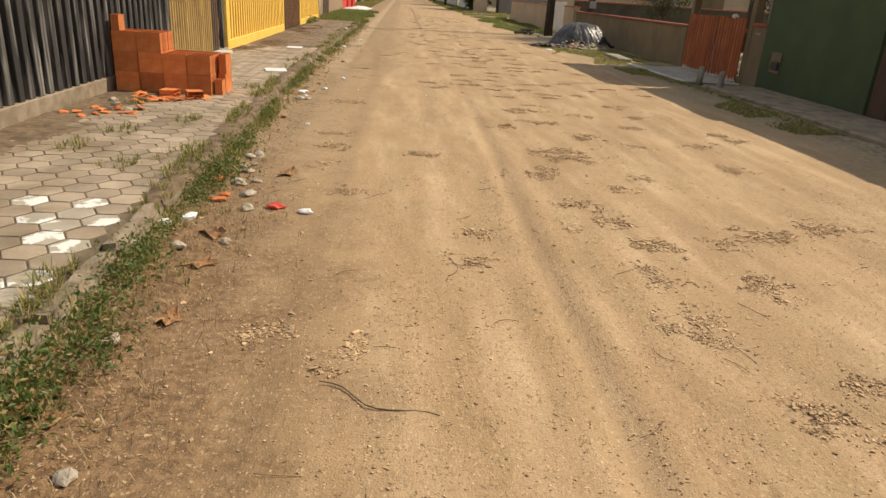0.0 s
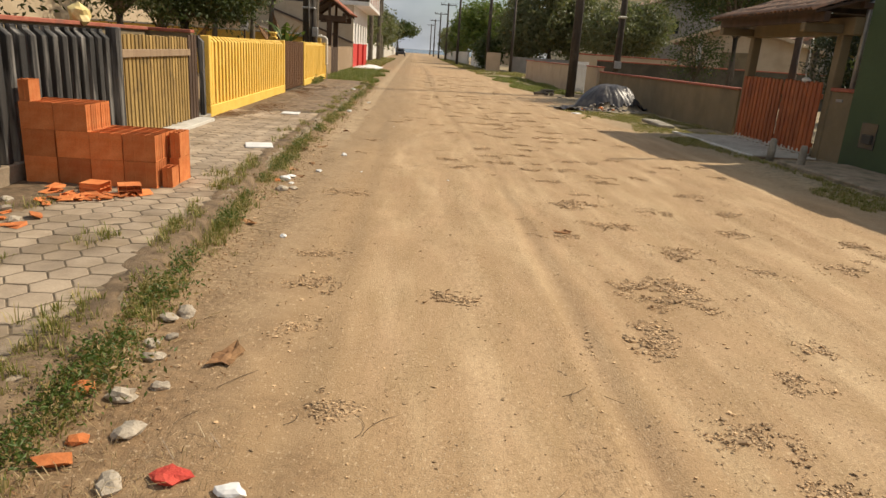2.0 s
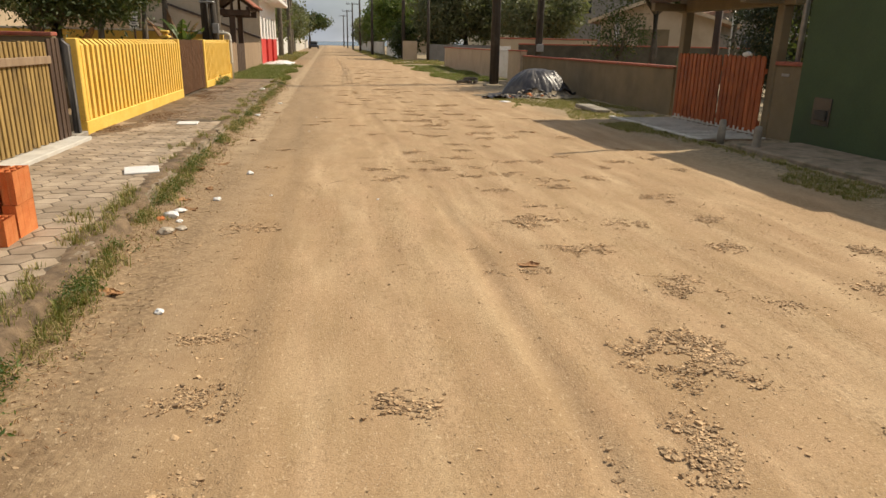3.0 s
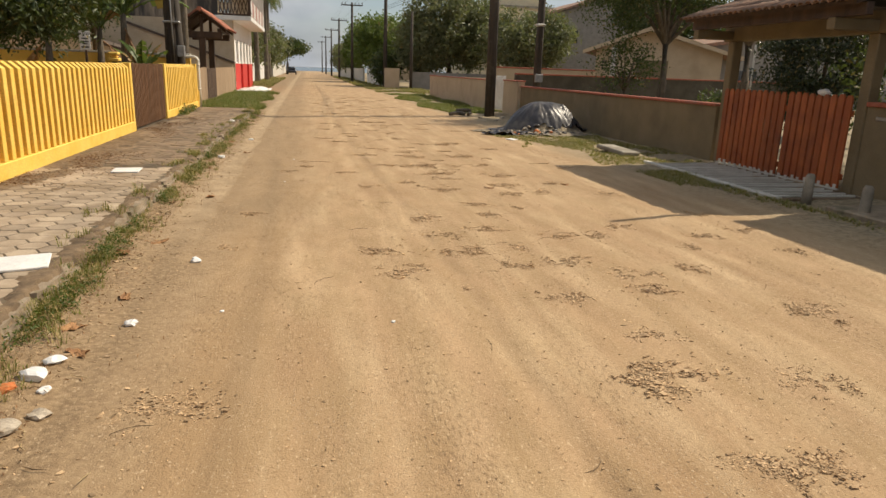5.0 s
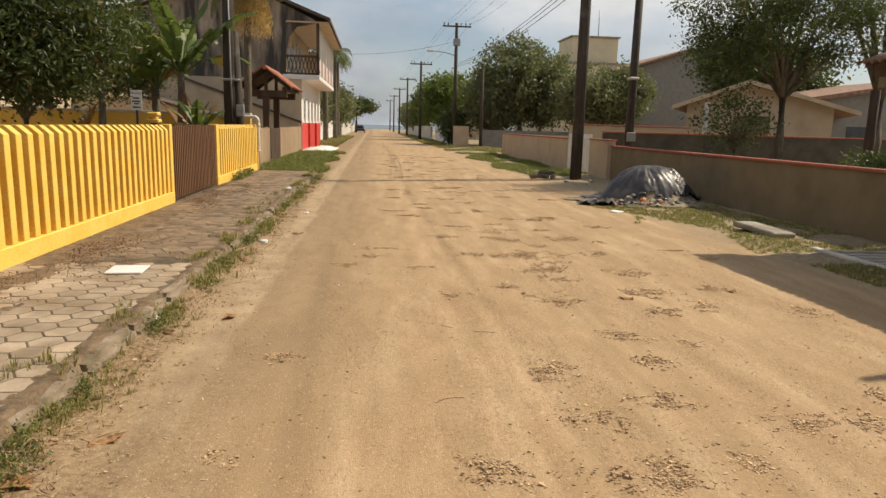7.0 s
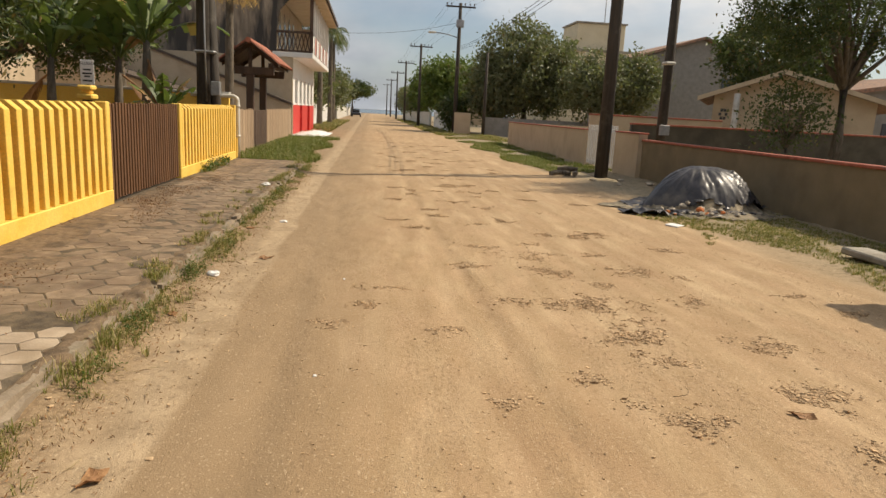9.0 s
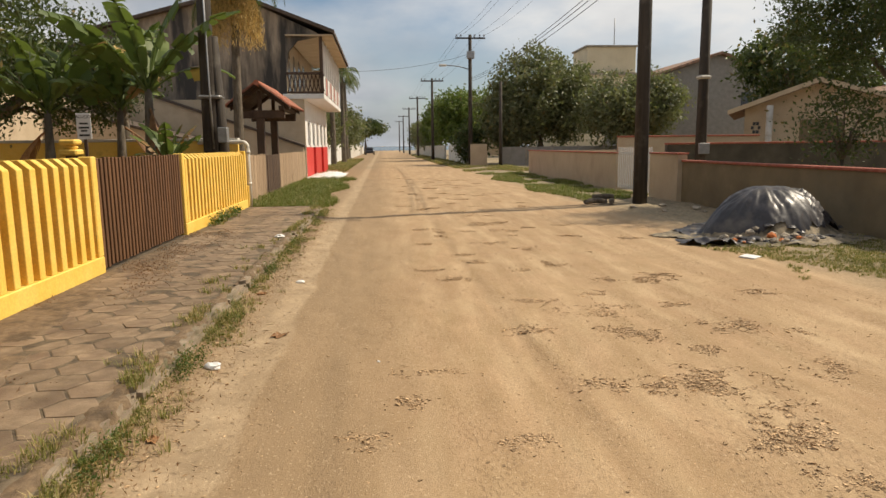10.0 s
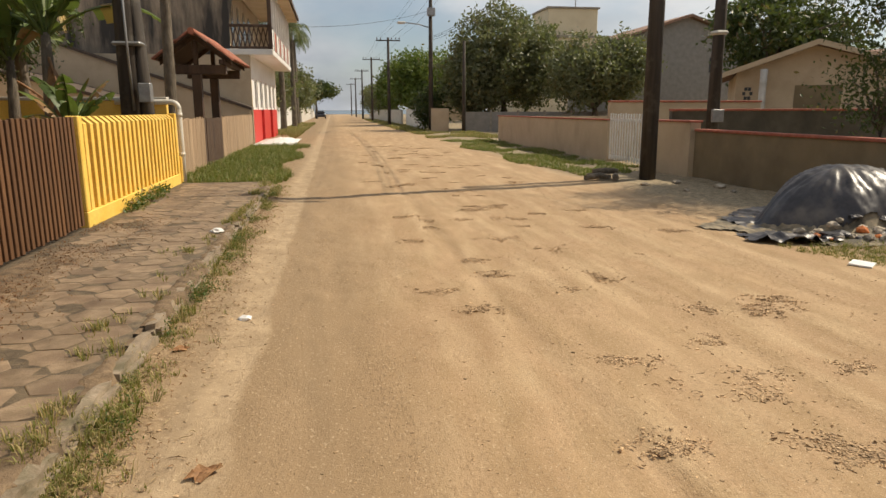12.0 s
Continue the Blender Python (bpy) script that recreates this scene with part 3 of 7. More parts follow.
def slat_gate(name, label, x, y0, y1, z0, tall, pitch, width, material, rails, frame_material, deep=0.03, face=1, category="gate", points=False):
    g = thing(name, label, category, x, y0, z0)
    n = y1 - y0
    for z in rails:
        part("rail", boxes((-0.035 * face, 0.0, 0.0, n, z, z + 0.09), bevel=0.006), frame_material, g)
    bm = bmesh.new()
    if points:
        prism(bm, [(-width / 2, 0), (width / 2, 0), (width / 2, tall - 0.05), (width * 0.25, tall), (-width * 0.25, tall), (-width / 2, tall - 0.05)], 0, deep * face, axis="x")
    else:
        box(bm, 0, deep * face, -width / 2, width / 2, 0, tall, bevel=0.005)
    me = mesh_of("slat", bm, material)
    count = int(n / pitch)
    for i in range(count):
        piece("slat", me, g, 0.002 * face, n * (i + 0.5) / count, rnd.uniform(-0.006, 0.012), 0, 0, rnd.uniform(-0.8, 0.8))
    return g


slat_gate("sliding_gate", "ochre stained wooden gate with a horizontal top rail", FX - 0.05, 11.48, 14.12, PAVE_Z + 0.06, 1.30, 0.125, 0.078, GATE_WOOD, (0.08, 1.10), GATE_WOOD, deep=0.06)
part("face_rail", boxes((0.062, 0.10, 0.0, 2.64, 1.02, 1.12), bevel=0.006), GREY_WOOD, bpy.data.objects["sliding_gate"], "pale weathered face rail")
g = thing("gate_post", "thick blackened wooden gate post", "post", FX, 11.41, PAVE_Z)
part("shaft", boxes((-0.09, 0.05, -0.07, 0.07, -0.1, 1.44), bevel=0.012), BLACK_WOOD, g)
slat_gate("board_fence", "dark brown board fence piece beside the wooden gate", FX - 0.02, 14.14, 14.60, PAVE_Z, 1.40, 0.115, 0.112, DARK_WOOD, (0.1, 1.1), DARK_WOOD)
structure("threshold", boxes((FX - 0.25, FX + 0.27, 11.5, 14.6, 0.02, PAVE_Z + 0.05), bevel=0.01), PALE_CONCRETE, "pale concrete gate threshold", "threshold")
slat_gate("brown_gate", "dark brown slatted driveway gate between yellow fences", FX - 0.02, 22.46, 25.88, PAVE_Z + 0.03, 1.36, 0.118, 0.068, BROWN_SLAT, (0.12, 0.65, 1.18), DARK_WOOD, deep=0.045)
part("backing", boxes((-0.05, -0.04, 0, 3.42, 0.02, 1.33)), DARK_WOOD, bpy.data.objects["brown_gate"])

# low wall behind the black fence, with a reddish coping
structure("wall_yard", boxes((-4.75, -4.6, -5, 15.0, 0, 1.56)), WALL_TAN, "low rendered yard wall behind the black fence", "wall")
structure("coping_yard", boxes((-4.80, -4.55, -5, 15.05, 1.562, 1.62), bevel=0.01), COPING, "reddish tile coping of the yard wall", "coping")
structure("wall_yard_side", boxes((-12, -3.85, 14.9, 15.05, 0, 1.56)), WALL_TAN, "low rendered wall between two yards", "wall")
structure("coping_yard_side", boxes((-12, -3.84, 14.86, 15.09, 1.562, 1.62), bevel=0.01), COPING, "reddish tile coping of the side wall", "coping")
# ochre wall across the yard behind the yellow fence
structure("wall_ochre", boxes((-16, -3.82, 31.5, 31.65, 0, 1.80)), YELLOW, "ochre yellow yard wall across the garden", "wall")
structure("coping_ochre", boxes((-16, -3.80, 31.46, 31.69, 1.802, 1.87), bevel=0.01), PALE_CONCRETE, "cream coping of the ochre wall", "coping")

# white pipe beside the last yellow fence
p = thing("drain_pipe", "cream plastic pipe bent over the fence end", "pipe", -3.58, 31.47, PAVE_Z)
bm = bmesh.new()
bend = [(-0.14 + 0.14 * math.cos(a), 0, 1.50 + 0.14 * math.sin(a)) for a in np.linspace(0, math.pi / 2, 6)]
tube(bm, [(0, 0, 0), (0, 0, 0.8), (0, 0, 1.49)] + bend + [(-0.5, -0.02, 1.64), (-1.2, -0.05, 1.64)], 0.055)
part("pipe", bm, PVC, p)
for z in (0.55, 1.35):
    bm = bmesh.new()
    tube(bm, [(0, 0, z), (0, 0, z + 0.07)], 0.066)
    part("coupling", bm, PVC, p)
bm = boxes((-0.2, 0.02, -0.12, -0.02, 0, 0.55), bevel=0.02)
structure("fence_stub", bm, YELLOW, "low yellow fence end block", "fence").matrix_basis = pose(-3.6, 31.5, PAVE_Z)

# grey pale fence, covered wooden gate, on to the two storey house
GX = -3.95


def pale_fence(y0, y1, tall):
    f = thing("pale_fence", "weathered grey brown wooden pale fence in the grass", "fence", GX, y0, 0.05, group="pale fences")
    for z in (0.3, 1.0):
        part("rail", boxes((-0.06, -0.01, 0, y1 - y0, z, z + 0.07)), GREY_WOOD, f)
    me = mesh_of("pale", boxes((0, 0.025, -0.065, 0.065, 0, tall), bevel=0.004), GREY_WOOD)
    n = int((y1 - y0) / 0.145)
    for i in range(n):
        piece("pale", me, f, 0, (i + 0.5) * (y1 - y0) / n, rnd.uniform(-0.03, 0.03), rnd.uniform(-0.8, 0.8))


pale_fence(31.7, 36.1, 1.36)
pale_fence(39.1, 47.3, 1.36)
slat_gate("garden_gate", "brown wooden garden gate under a tiled gate roof", GX, 36.4, 38.9, 0.08, 1.3, 0.16, 0.15, DARK_WOOD, (0.2, 0.95), DARK_WOOD)

k = thing("gate_roof", "small red tiled gable roof on two wooden posts", "gate roof", -4.05, 36.25, 0)
for y in (0.0, 2.75):
    part("post", boxes((-0.12, 0.12, y - 0.12, y + 0.12, -0.1, 2.55), bevel=0.015), DARK_WOOD, k)
    part("tie_beam", boxes((-0.78, 0.78, y - 0.10, y + 0.10, 2.551, 2.80), bevel=0.015), DARK_WOOD, k)
    part("king_post", boxes((-0.06, 0.06, y - 0.06, y + 0.06, 2.801, 3.42), bevel=0.01), DARK_WOOD, k)
    for s in (-1, 1):
        bm = bmesh.new()
        prism(bm, [(0, 3.46), (s * 0.92, 2.78), (s * 0.92, 2.90), (0, 3.58)], y - 0.05, y + 0.05)
        part("rafter", bm, DARK_WOOD, k)
for x in (-0.7, 0.7):
    part("plate", boxes((x - 0.07, x + 0.07, -0.3, 3.05, 2.80, 2.93), bevel=0.01), DARK_WOOD, k)


def tile_mesh(name, length, radius, material):
    """A curved clay tile, open below, lying along -y to +y."""
    bm = bmesh.new()
    rows = []
    for y, r in ((0, radius), (length, radius * 0.86)):
        for rr in (r, r - 0.014):
            rows.append([bm.verts.new((rr * math.cos(a), y, rr * 0.7 * math.sin(a))) for a in np.linspace(0, math.pi, 7)])
    for a in range(6):
        bm.faces.new((rows[0][a], rows[0][a + 1], rows[2][a + 1], rows[2][a])).smooth = True
        bm.faces.new((rows[1][a + 1], rows[1][a], rows[3][a], rows[3][a + 1])).smooth = True
        bm.faces.new((rows[1][a], rows[1][a + 1], rows[0][a + 1], rows[0][a]))
    return mesh_of(name, bm, material)


def tile_field(parent, eave, up, along, length, run, material, name="roof_tile", radius=0.11, tile=0.42):
    """Courses of clay tiles over a deck. eave: first corner; up: way up the slope; along: way along the eave."""
    up, along = Vector(up).normalized(), Vector(along).normalized()
    out = along.cross(up)
    if out.z < 0:
        out = -out
    me = tile_mesh(name, tile, radius, material)
    x_axis = up.cross(out)
    turn = Matrix((x_axis, up, out)).transposed().to_4x4()
    n, rows = int(run / (radius * 1.9)), max(1, int(round(length / (tile * 0.82))))
    for i in range(n):
        for j in range(rows):
            at = Vector(eave) + along * ((i + 0.5) * run / n) + up * (j * length / rows - 0.04) + out * (0.012 + 0.012 * (j % 2))
            ob = new(name, me)
            ob.parent = parent
            ob.matrix_basis = Matrix.Translation(at) @ turn @ pose(0, 0, 0, 3 + rnd.uniform(-1, 1), rnd.uniform(-2, 2), rnd.uniform(-1.5, 1.5))


for s in (-1, 1):
    bm = bmesh.new()
    prism(bm, [(0, 3.585), (s * 0.95, 2.885), (s * 0.95, 2.915), (0, 3.62)], -0.4, 3.15)
    deck = part("deck", bm, DARK_WOOD, k)
    tile_field(k, (s * 0.97, -0.42, 2.90), (-s * 0.95, 0, 0.70), (0, 1, 0), 1.16, 3.6, RED_TILE)
bm = bmesh.new()
tube(bm, [(0, -0.45, 3.63), (0, 3.2, 3.63)], 0.09, 8)
part("ridge", bm, RED_TILE, k)


# ---- two storey house at the end of the pale fence ----
def arch(y, z0, wide, tall, steps=8):
    r = wide / 2
    return [(y - r, z0), (y + r, z0)] + [(y + r * math.cos(a), z0 + tall - r + r * math.sin(a)) for a in np.linspace(0, math.pi, steps)]


h = thing("two_storey_house", "two storey house, mould stained, with balcony and red shopfront", "house", 0, 48.0, 0)
part("side_wall", boxes((-14.0, -3.95, 0, 0.2, 0, 3.95)), WALL_BEIGE, h, "plain beige lower side wall")
bm = bmesh.new()
prism(bm, [(-14.0, 3.951), (-4.76, 3.951), (-4.76, 5.25), (-4.60, 6.2), (-4.15, 6.72), (-3.2, 6.9), (-3.2, 7.1), (-7.1, 8.87), (-14.0, 7.15)], 0, 0.2)
part("gable_wall", bm, STAINED, h, "dark mould streaked upper gable wall")
part("rear_wall", boxes((-14.0, -13.8, 0.2, 13.0, 0, 6.7)), STAINED, h)
part("wing_wall", boxes((-26.0, -14.003, 0.4, 9.0, 0, 6.4)), STAINED, h)
part("wing_roof", boxes((-26.4, -14.004, -0.1, 9.4, 6.402, 6.62), bevel=0.02), ROOF_DARK, h)
part("far_wall", boxes((-14.0, -3.95, 13.0, 13.2, 0, 6.7)), WALL_BEIGE, h)
part("front_wall_upper", boxes((-4.96, -4.76, 0.2, 13.0, 4.1, 7.35)), WALL_BEIGE, h)
# shop front: piers, lintel and red dado round the openings
part("lintel", boxes((-4.15, -3.95, 0.2, 13.0, 3.0, 3.95)), WHITE, h)
for y0, y1 in ((0.2, 1.2), (2.5, 3.5), (4.8, 5.8), (7.1, 8.2), (9.6, 10.6), (11.9, 13.0)):
    part("pier", boxes((-4.15, -3.95, y0, y1, 1.62, 2.999)), WHITE, h)
for y0, y1 in ((0.21, 3.3), (4.9, 7.9), (9.8, 12.98)):
    part("dado", boxes((-4.15, -3.93, y0, y1, 0, 1.619), bevel=0.01), RED, h, "glossy red painted dado")
for y0, y1 in ((3.3, 4.9), (7.9, 9.8)):
    part("shop_door", boxes((-4.12, -4.06, y0, y1, 0, 1.619)), RED, h, "red panelled shop door")
for y0, y1 in ((1.2, 2.5), (3.5, 4.8), (5.8, 7.1), (8.2, 9.6), (10.6, 11.9)):
    wdw = part("window", boxes((-4.13, -4.10, y0, y1, 1.62, 2.999)), GLASS_DARK, h)
    part("frame", boxes((-4.09, -4.0, y0, y0 + 0.09, 1.62, 2.999), (-4.09, -4.0, y1 - 0.09, y1, 1.62, 2.999), (-4.088, -4.002, y0 + 0.09, y1 - 0.09, 2.9, 2.999), (-4.088, -4.002, y0 + 0.09, y1 - 0.09, 1.62, 1.72)), WHITE, wdw)
part("balcony_slab", boxes((-4.95, -2.95, -0.05, 13.1, 3.955, 4.2), bevel=0.02), WHITE, h, "white balcony slab")
# balcony end rail and front posts
part("rail_top", boxes((-4.75, -3.0, 0.0, 0.10, 5.12, 5.24), bevel=0.01), DARK_WOOD, h)
part("rail_bottom", boxes((-4.75, -3.0, 0.0, 0.10, 4.22, 4.32), bevel=0.01), DARK_WOOD, h)
bm = bmesh.new()
for i in range(9):
    for s in (-1, 1):
        x = -4.72 + i * 0.195
        v = [(x, 4.32), (x + 0.05, 4.32), (x + 0.195 + 0.05, 5.12), (x + 0.195, 5.12)]
        if s < 0:
            v = [(2 * (x + 0.12) - a, b) for a, b in v]
        prism(bm, v, 0.03 + 0.02 * (s > 0), 0.049 + 0.02 * (s > 0))
part("lattice", bm, DARK_WOOD, h, "crossed dark wooden balcony lattice")
part("corner_post", boxes((-3.12, -2.96, 0, 0.16, 4.2, 6.95), bevel=0.01), DARK_WOOD, h)
for i in range(9):
    y = 1.5 + i * 1.43
    part("balcony_post", boxes((-3.1, -2.97, y - 0.07, y + 0.07, 4.2, 6.9)), WHITE, h)
    part("balustrade", boxes((-3.06, -3.01, y - 1.3, y - 0.08, 4.3, 5.15)), COPING if i % 2 else WHITE, h)
for i in range(4):
    bm = bmesh.new()
    prism(bm, arch(1.2 + i * 2.1, 4.4, 0.8, 2.0), -4.77, -4.74, axis="x")
    part("arched_window", bm, GLASS_DARK, h)
for s, x1, z1 in ((1, -2.35, 7.18), (-1, -14.5, 7.05)):
    bm = bmesh.new()
    prism(bm, [(-7.1, 8.97), (x1, z1), (x1, z1 - 0.16), (-7.1, 8.81)], -0.35, 13.6)
    part("roof", bm, ROOF_DARK, h, "blackened low pitched roof slab")
part("soffit", boxes((-4.7, -2.45, -0.2, 13.4, 6.92, 6.99)), WALL_BEIGE, h)
structure("shop_apron", boxes((-3.9, -2.2, 46.5, 52.5, -0.05, 0.16), bevel=0.02), PALE_CONCRETE, "pale concrete apron before the shop", "pavement")
sheet_bm = bmesh.new()
bmesh.ops.create_grid(sheet_bm, x_segments=22, y_segments=26, size=1.0)
for q in sheet_bm.verts:
    fall = max(0.0, 1 - math.hypot(q.co.x, q.co.y) ** 2.5)
    q.co = Vector((q.co.x * 0.75, q.co.y * 2.6, 0.165 + 0.16 * fall * (0.7 + 0.8 * abs(noise.noise(Vector((q.co.x * 2.5, q.co.y * 5, 3)))))))
ob = tagged(part("white_sheet", sheet_bm, PAPER), "crumpled white plastic sheet heaped before the shop", "sheet")
ob.modifiers.new("thickness", "SOLIDIFY").thickness = 0.01
ob.matrix_basis = pose(-2.85, 49.6, 0)
# lean-to wall with a falling tiled top before the house
bm = bmesh.new()
prism(bm, [(-14, 0), (-4.0, 0), (-4.0, 1.62), (-11.4, 4.2), (-14, 5.1)], 47.25, 47.45)
structure("wall_lean_to", bm, WALL_BEIGE, "beige rendered wall with a sloping top", "wall")
bm = bmesh.new()
prism(bm, [(-3.9, 1.60), (-3.9, 1.72), (-11.4, 4.32), (-14, 5.22), (-14, 5.11), (-11.4, 4.21)], 47.15, 47.9)
structure("roof_lean_to", bm, ROOF_DARK, "narrow brown tiled verge of the lean-to", "roof")
bm = bmesh.new()
prism(bm, [(-15, 0), (-8.2, 0), (-8.2, 1.9), (-12.2, 3.0), (-15, 3.7)], 43.0, 43.2)
structure("wall_outhouse", bm, WALL_BEIGE, "beige outhouse wall with a sloping top", "wall")
bm = bmesh.new()
prism(bm, [(-8.1, 1.88), (-8.1, 2.0), (-15, 3.82), (-15, 3.70)], 42.9, 47.0)
structure("roof_outhouse", bm, ROOF_DARK, "low brown outhouse roof", "roof")

# ---- sunny side walls ----
RX = 7.9
structure("wall_street", boxes((RX, RX + 0.16, 18.95, 31.55, -0.1, 1.10)), WALL_TAN, "long tan rendered street wall", "wall")
structure("coping_street", boxes((RX - 0.04, RX + 0.20, 18.95, 31.55, 1.102, 1.16), bevel=0.012), COPING, "red tile coping of the street wall", "coping")
structure("wall_street_end", boxes((RX - 0.12, RX + 0.14, 31.58, 33.5, -0.1, 1.30)), WALL_BEIGE, "beige wall piece beside the white gate", "wall")
structure("coping_street_end", boxes((RX - 0.16, RX + 0.18, 31.56, 33.5, 1.302, 1.35), bevel=0.01), COPING, "thin red coping beside the white gate", "coping")
structure("wall_corner", boxes((RX - 0.05, RX + 0.12, 36.6, 50.6, -0.1, 1.27)), WALL_BEIGE, "beige corner lot wall", "wall")
structure("coping_corner", boxes((RX - 0.09, RX + 0.16, 36.6, 50.64, 1.272, 1.32), bevel=0.01), COPING, "thin red coping of the corner wall", "coping")
structure("wall_corner_side", boxes((RX + 0.12, 22, 50.45, 50.6, -0.1, 1.27)), WALL_BEIGE, "beige side wall on the side street", "wall")
structure("wall_yard_cross", boxes((RX + 0.3, 24, 33.3, 33.45, -0.1, 1.56)), DARK_RENDER, "grey unpainted yard wall", "wall")
structure("coping_yard_cross", boxes((RX + 0.3, 24, 33.26, 33.49, 1.562, 1.62), bevel=0.01), COPING, "faded red coping of the yard wall", "coping")
structure("wall_garden_cross", boxes((RX + 0.15, 13.2, 37.0, 37.15, -0.1, 1.82)), WALL_BEIGE, "beige garden wall behind the white gate", "wall")
structure("coping_garden_cross", boxes((RX + 0.15, 13.2, 36.96, 37.19, 1.822, 1.88), bevel=0.01), COPING, "thin red coping of the garden wall", "coping")
g = slat_gate("white_gate", "white painted steel picket gate", RX, 33.55, 36.55, 0.10, 1.38, 0.17, 0.06, WHITE, (0.06, 1.15), WHITE, face=-1)

# covered gate: pillars, beam, tiled roof, red picket gate
PZ = 0.05
for y in (18.60, 15.25):
    c = thing("gate_pillar", "slim tan rendered gate pillar carrying the tiled roof", "pillar", RX, y, PZ, group="gate pillars")
    part("shaft", boxes((-0.04, 0.15, 0.0, 0.19, -0.15, 2.259), bevel=0.015), WALL_TAN, c)
for y in (16.2, 15.1):
    c = thing("rear_post", "slim dark wooden post under the gate roof", "post", RX + 1.9, y, 0, group="rear posts")
    part("shaft", boxes((-0.07, 0.07, -0.07, 0.07, -0.1, 2.66), bevel=0.01), DARK_WOOD, c)
structure("wall_gate_side", boxes((RX - 0.02, RX + 0.16, 14.42, 15.24, -0.1, 1.30)), WALL_TAN, "short tan wall beside the gate", "wall")
structure("coping_gate_side", boxes((RX - 0.06, RX + 0.2, 14.42, 15.24, 1.302, 1.37), bevel=0.01), COPING, "red coping of the short wall", "coping")
c = thing("mail_slot", "small dark letter slot in the wall", "letter slot", RX - 0.022, 14.95, 1.12)
part("flap", boxes((-0.015, 0.0, -0.1, 0.1, 0, 0.05), bevel=0.004), METAL, c)
r = thing("porch_roof", "weathered clay tiled roof over the street gate", "roof", 0, 0, 0)
part("lintel", boxes((RX - 0.06, RX + 0.17, 14.95, 18.92, 2.31, 2.62), bevel=0.012), WALL_TAN, r, "tan rendered lintel over the gate")
part("beam", boxes((RX + 1.78, RX + 2.02, 14.85, 19.0, 2.662, 2.76), bevel=0.012), DARK_WOOD, r)
part("eave_purlin", boxes((7.16, 7.28, 14.8, 18.95, 2.49, 2.66), bevel=0.01), DARK_WOOD, r, "dark wooden eave purlin")
for y in (15.33, 18.70):
    part("bracket_beam", boxes((7.10, RX - 0.061, y - 0.08, y + 0.08, 2.33, 2.488), bevel=0.012), WALL_TAN, r, "short tan beam end under the eave")
for y in (14.95, 16.2, 17.6, 18.85):
    part("cross_beam", boxes((7.9, 10.6, y - 0.06, y + 0.06, 2.765, 2.86)), DARK_WOOD, r)
bm = bmesh.new()
prism(bm, [(7.0, 2.62), (9.0, 3.25), (9.0, 3.30), (7.0, 2.67)], 14.8, 18.95)
part("deck", bm, DARK_WOOD, r)
bm = bmesh.new()
prism(bm, [(9.0, 3.25), (11.0, 2.62), (11.0, 2.67), (9.0, 3.30)], 14.8, 18.95)
part("deck", bm, DARK_WOOD, r)
tile_field(r, (6.95, 14.75, 2.66), (2, 0, 0.63), (0, 1, 0), 2.12, 4.25, TILE, radius=0.078)
tile_field(r, (11.05, 19.0, 2.66), (-2, 0, 0.63), (0, -1, 0), 2.12, 4.25, TILE, radius=0.078)
bm = bmesh.new()
tube(bm, [(9.0, 14.75, 3.34), (9.0, 19.0, 3.34)], 0.10, 8)
part("ridge", bm, TILE, r)
for y0, y1 in ((15.42, 16.80), (16.84, 18.58)):
    g = slat_gate("red_gate", "red brown picket gate leaf, pale and chipped along the bottom", RX - 0.09, y0, y1, 0.09, 1.36, 0.152, 0.118, RED_WOOD, (0.12, 1.05), RED_WOOD, face=-1, points=True)
    me = mesh_of("chipped_foot", boxes((-0.034, -0.003, -0.03, 0.03, 0.0, 0.07)), PALE_CONCRETE)
    for i in range(int((y1 - y0) / 0.152)):
        piece("chipped_foot", me, g, 0, 0.076 + i * 0.152 + rnd.uniform(-0.03, 0.03), -0.03 + rnd.uniform(-0.02, 0.02))
    part("bottom_strip", boxes((-0.032, -0.004, 0.0, y1 - y0, -0.035, -0.012)), PALE_CONCRETE, g, "pale worn bottom strip")
c = thing("plastic_bag", "crumpled white bag on top of the gate", "bag", RX - 0.09, 16.05, 1.47)
bm = bmesh.new()
bmesh.ops.create_icosphere(bm, subdivisions=2, radius=0.1)
for v in bm.verts:
    v.co = Vector((v.co.x * 0.6, v.co.y * 1.3, v.co.z * 0.55)) * (1 + 0.3 * noise.noise(v.co * 14))
part("bag", bm, PAPER, c)
# paved strip before the red gate, two short stumps
structure("gate_slab", boxes((6.30, RX - 0.13, 14.8, 18.5, -0.08, 0.042), bevel=0.01), SOIL, "soil driveway crossed by pale concrete bars before the red gate", "pavement")
me = mesh_of("paving_bar", boxes((0, 1.28, -0.022, 0.022, 0, 0.03), bevel=0.006), PALE_CONCRETE)
for i in range(17):
    piece("paving_bar", me, bpy.data.objects["gate_slab"], 6.39, 14.95 + i * 0.21, 0.04, 0, 0, rnd.uniform(-2, 2))
part("border_bar", boxes((6.26, 6.38, 14.8, 18.6, -0.05, 0.075), bevel=0.012), PALE_CONCRETE, bpy.data.objects["gate_slab"], "pale concrete border bar")
for x, y in ((6.60, 14.62), (6.62, 13.66)):
    c = thing("bollard", "short weathered concrete bollard in the verge", "bollard", x, y, 0.0, group="bollards")
    bm = bmesh.new()
    tube(bm, [(0, 0, -0.1), (0.01, 0, 0.2), (0.02, 0.01, 0.39), (0.02, 0.01, 0.42)], [0.075, 0.066, 0.06, 0.042], 12)
    part("stump", bm, CONCRETE, c)

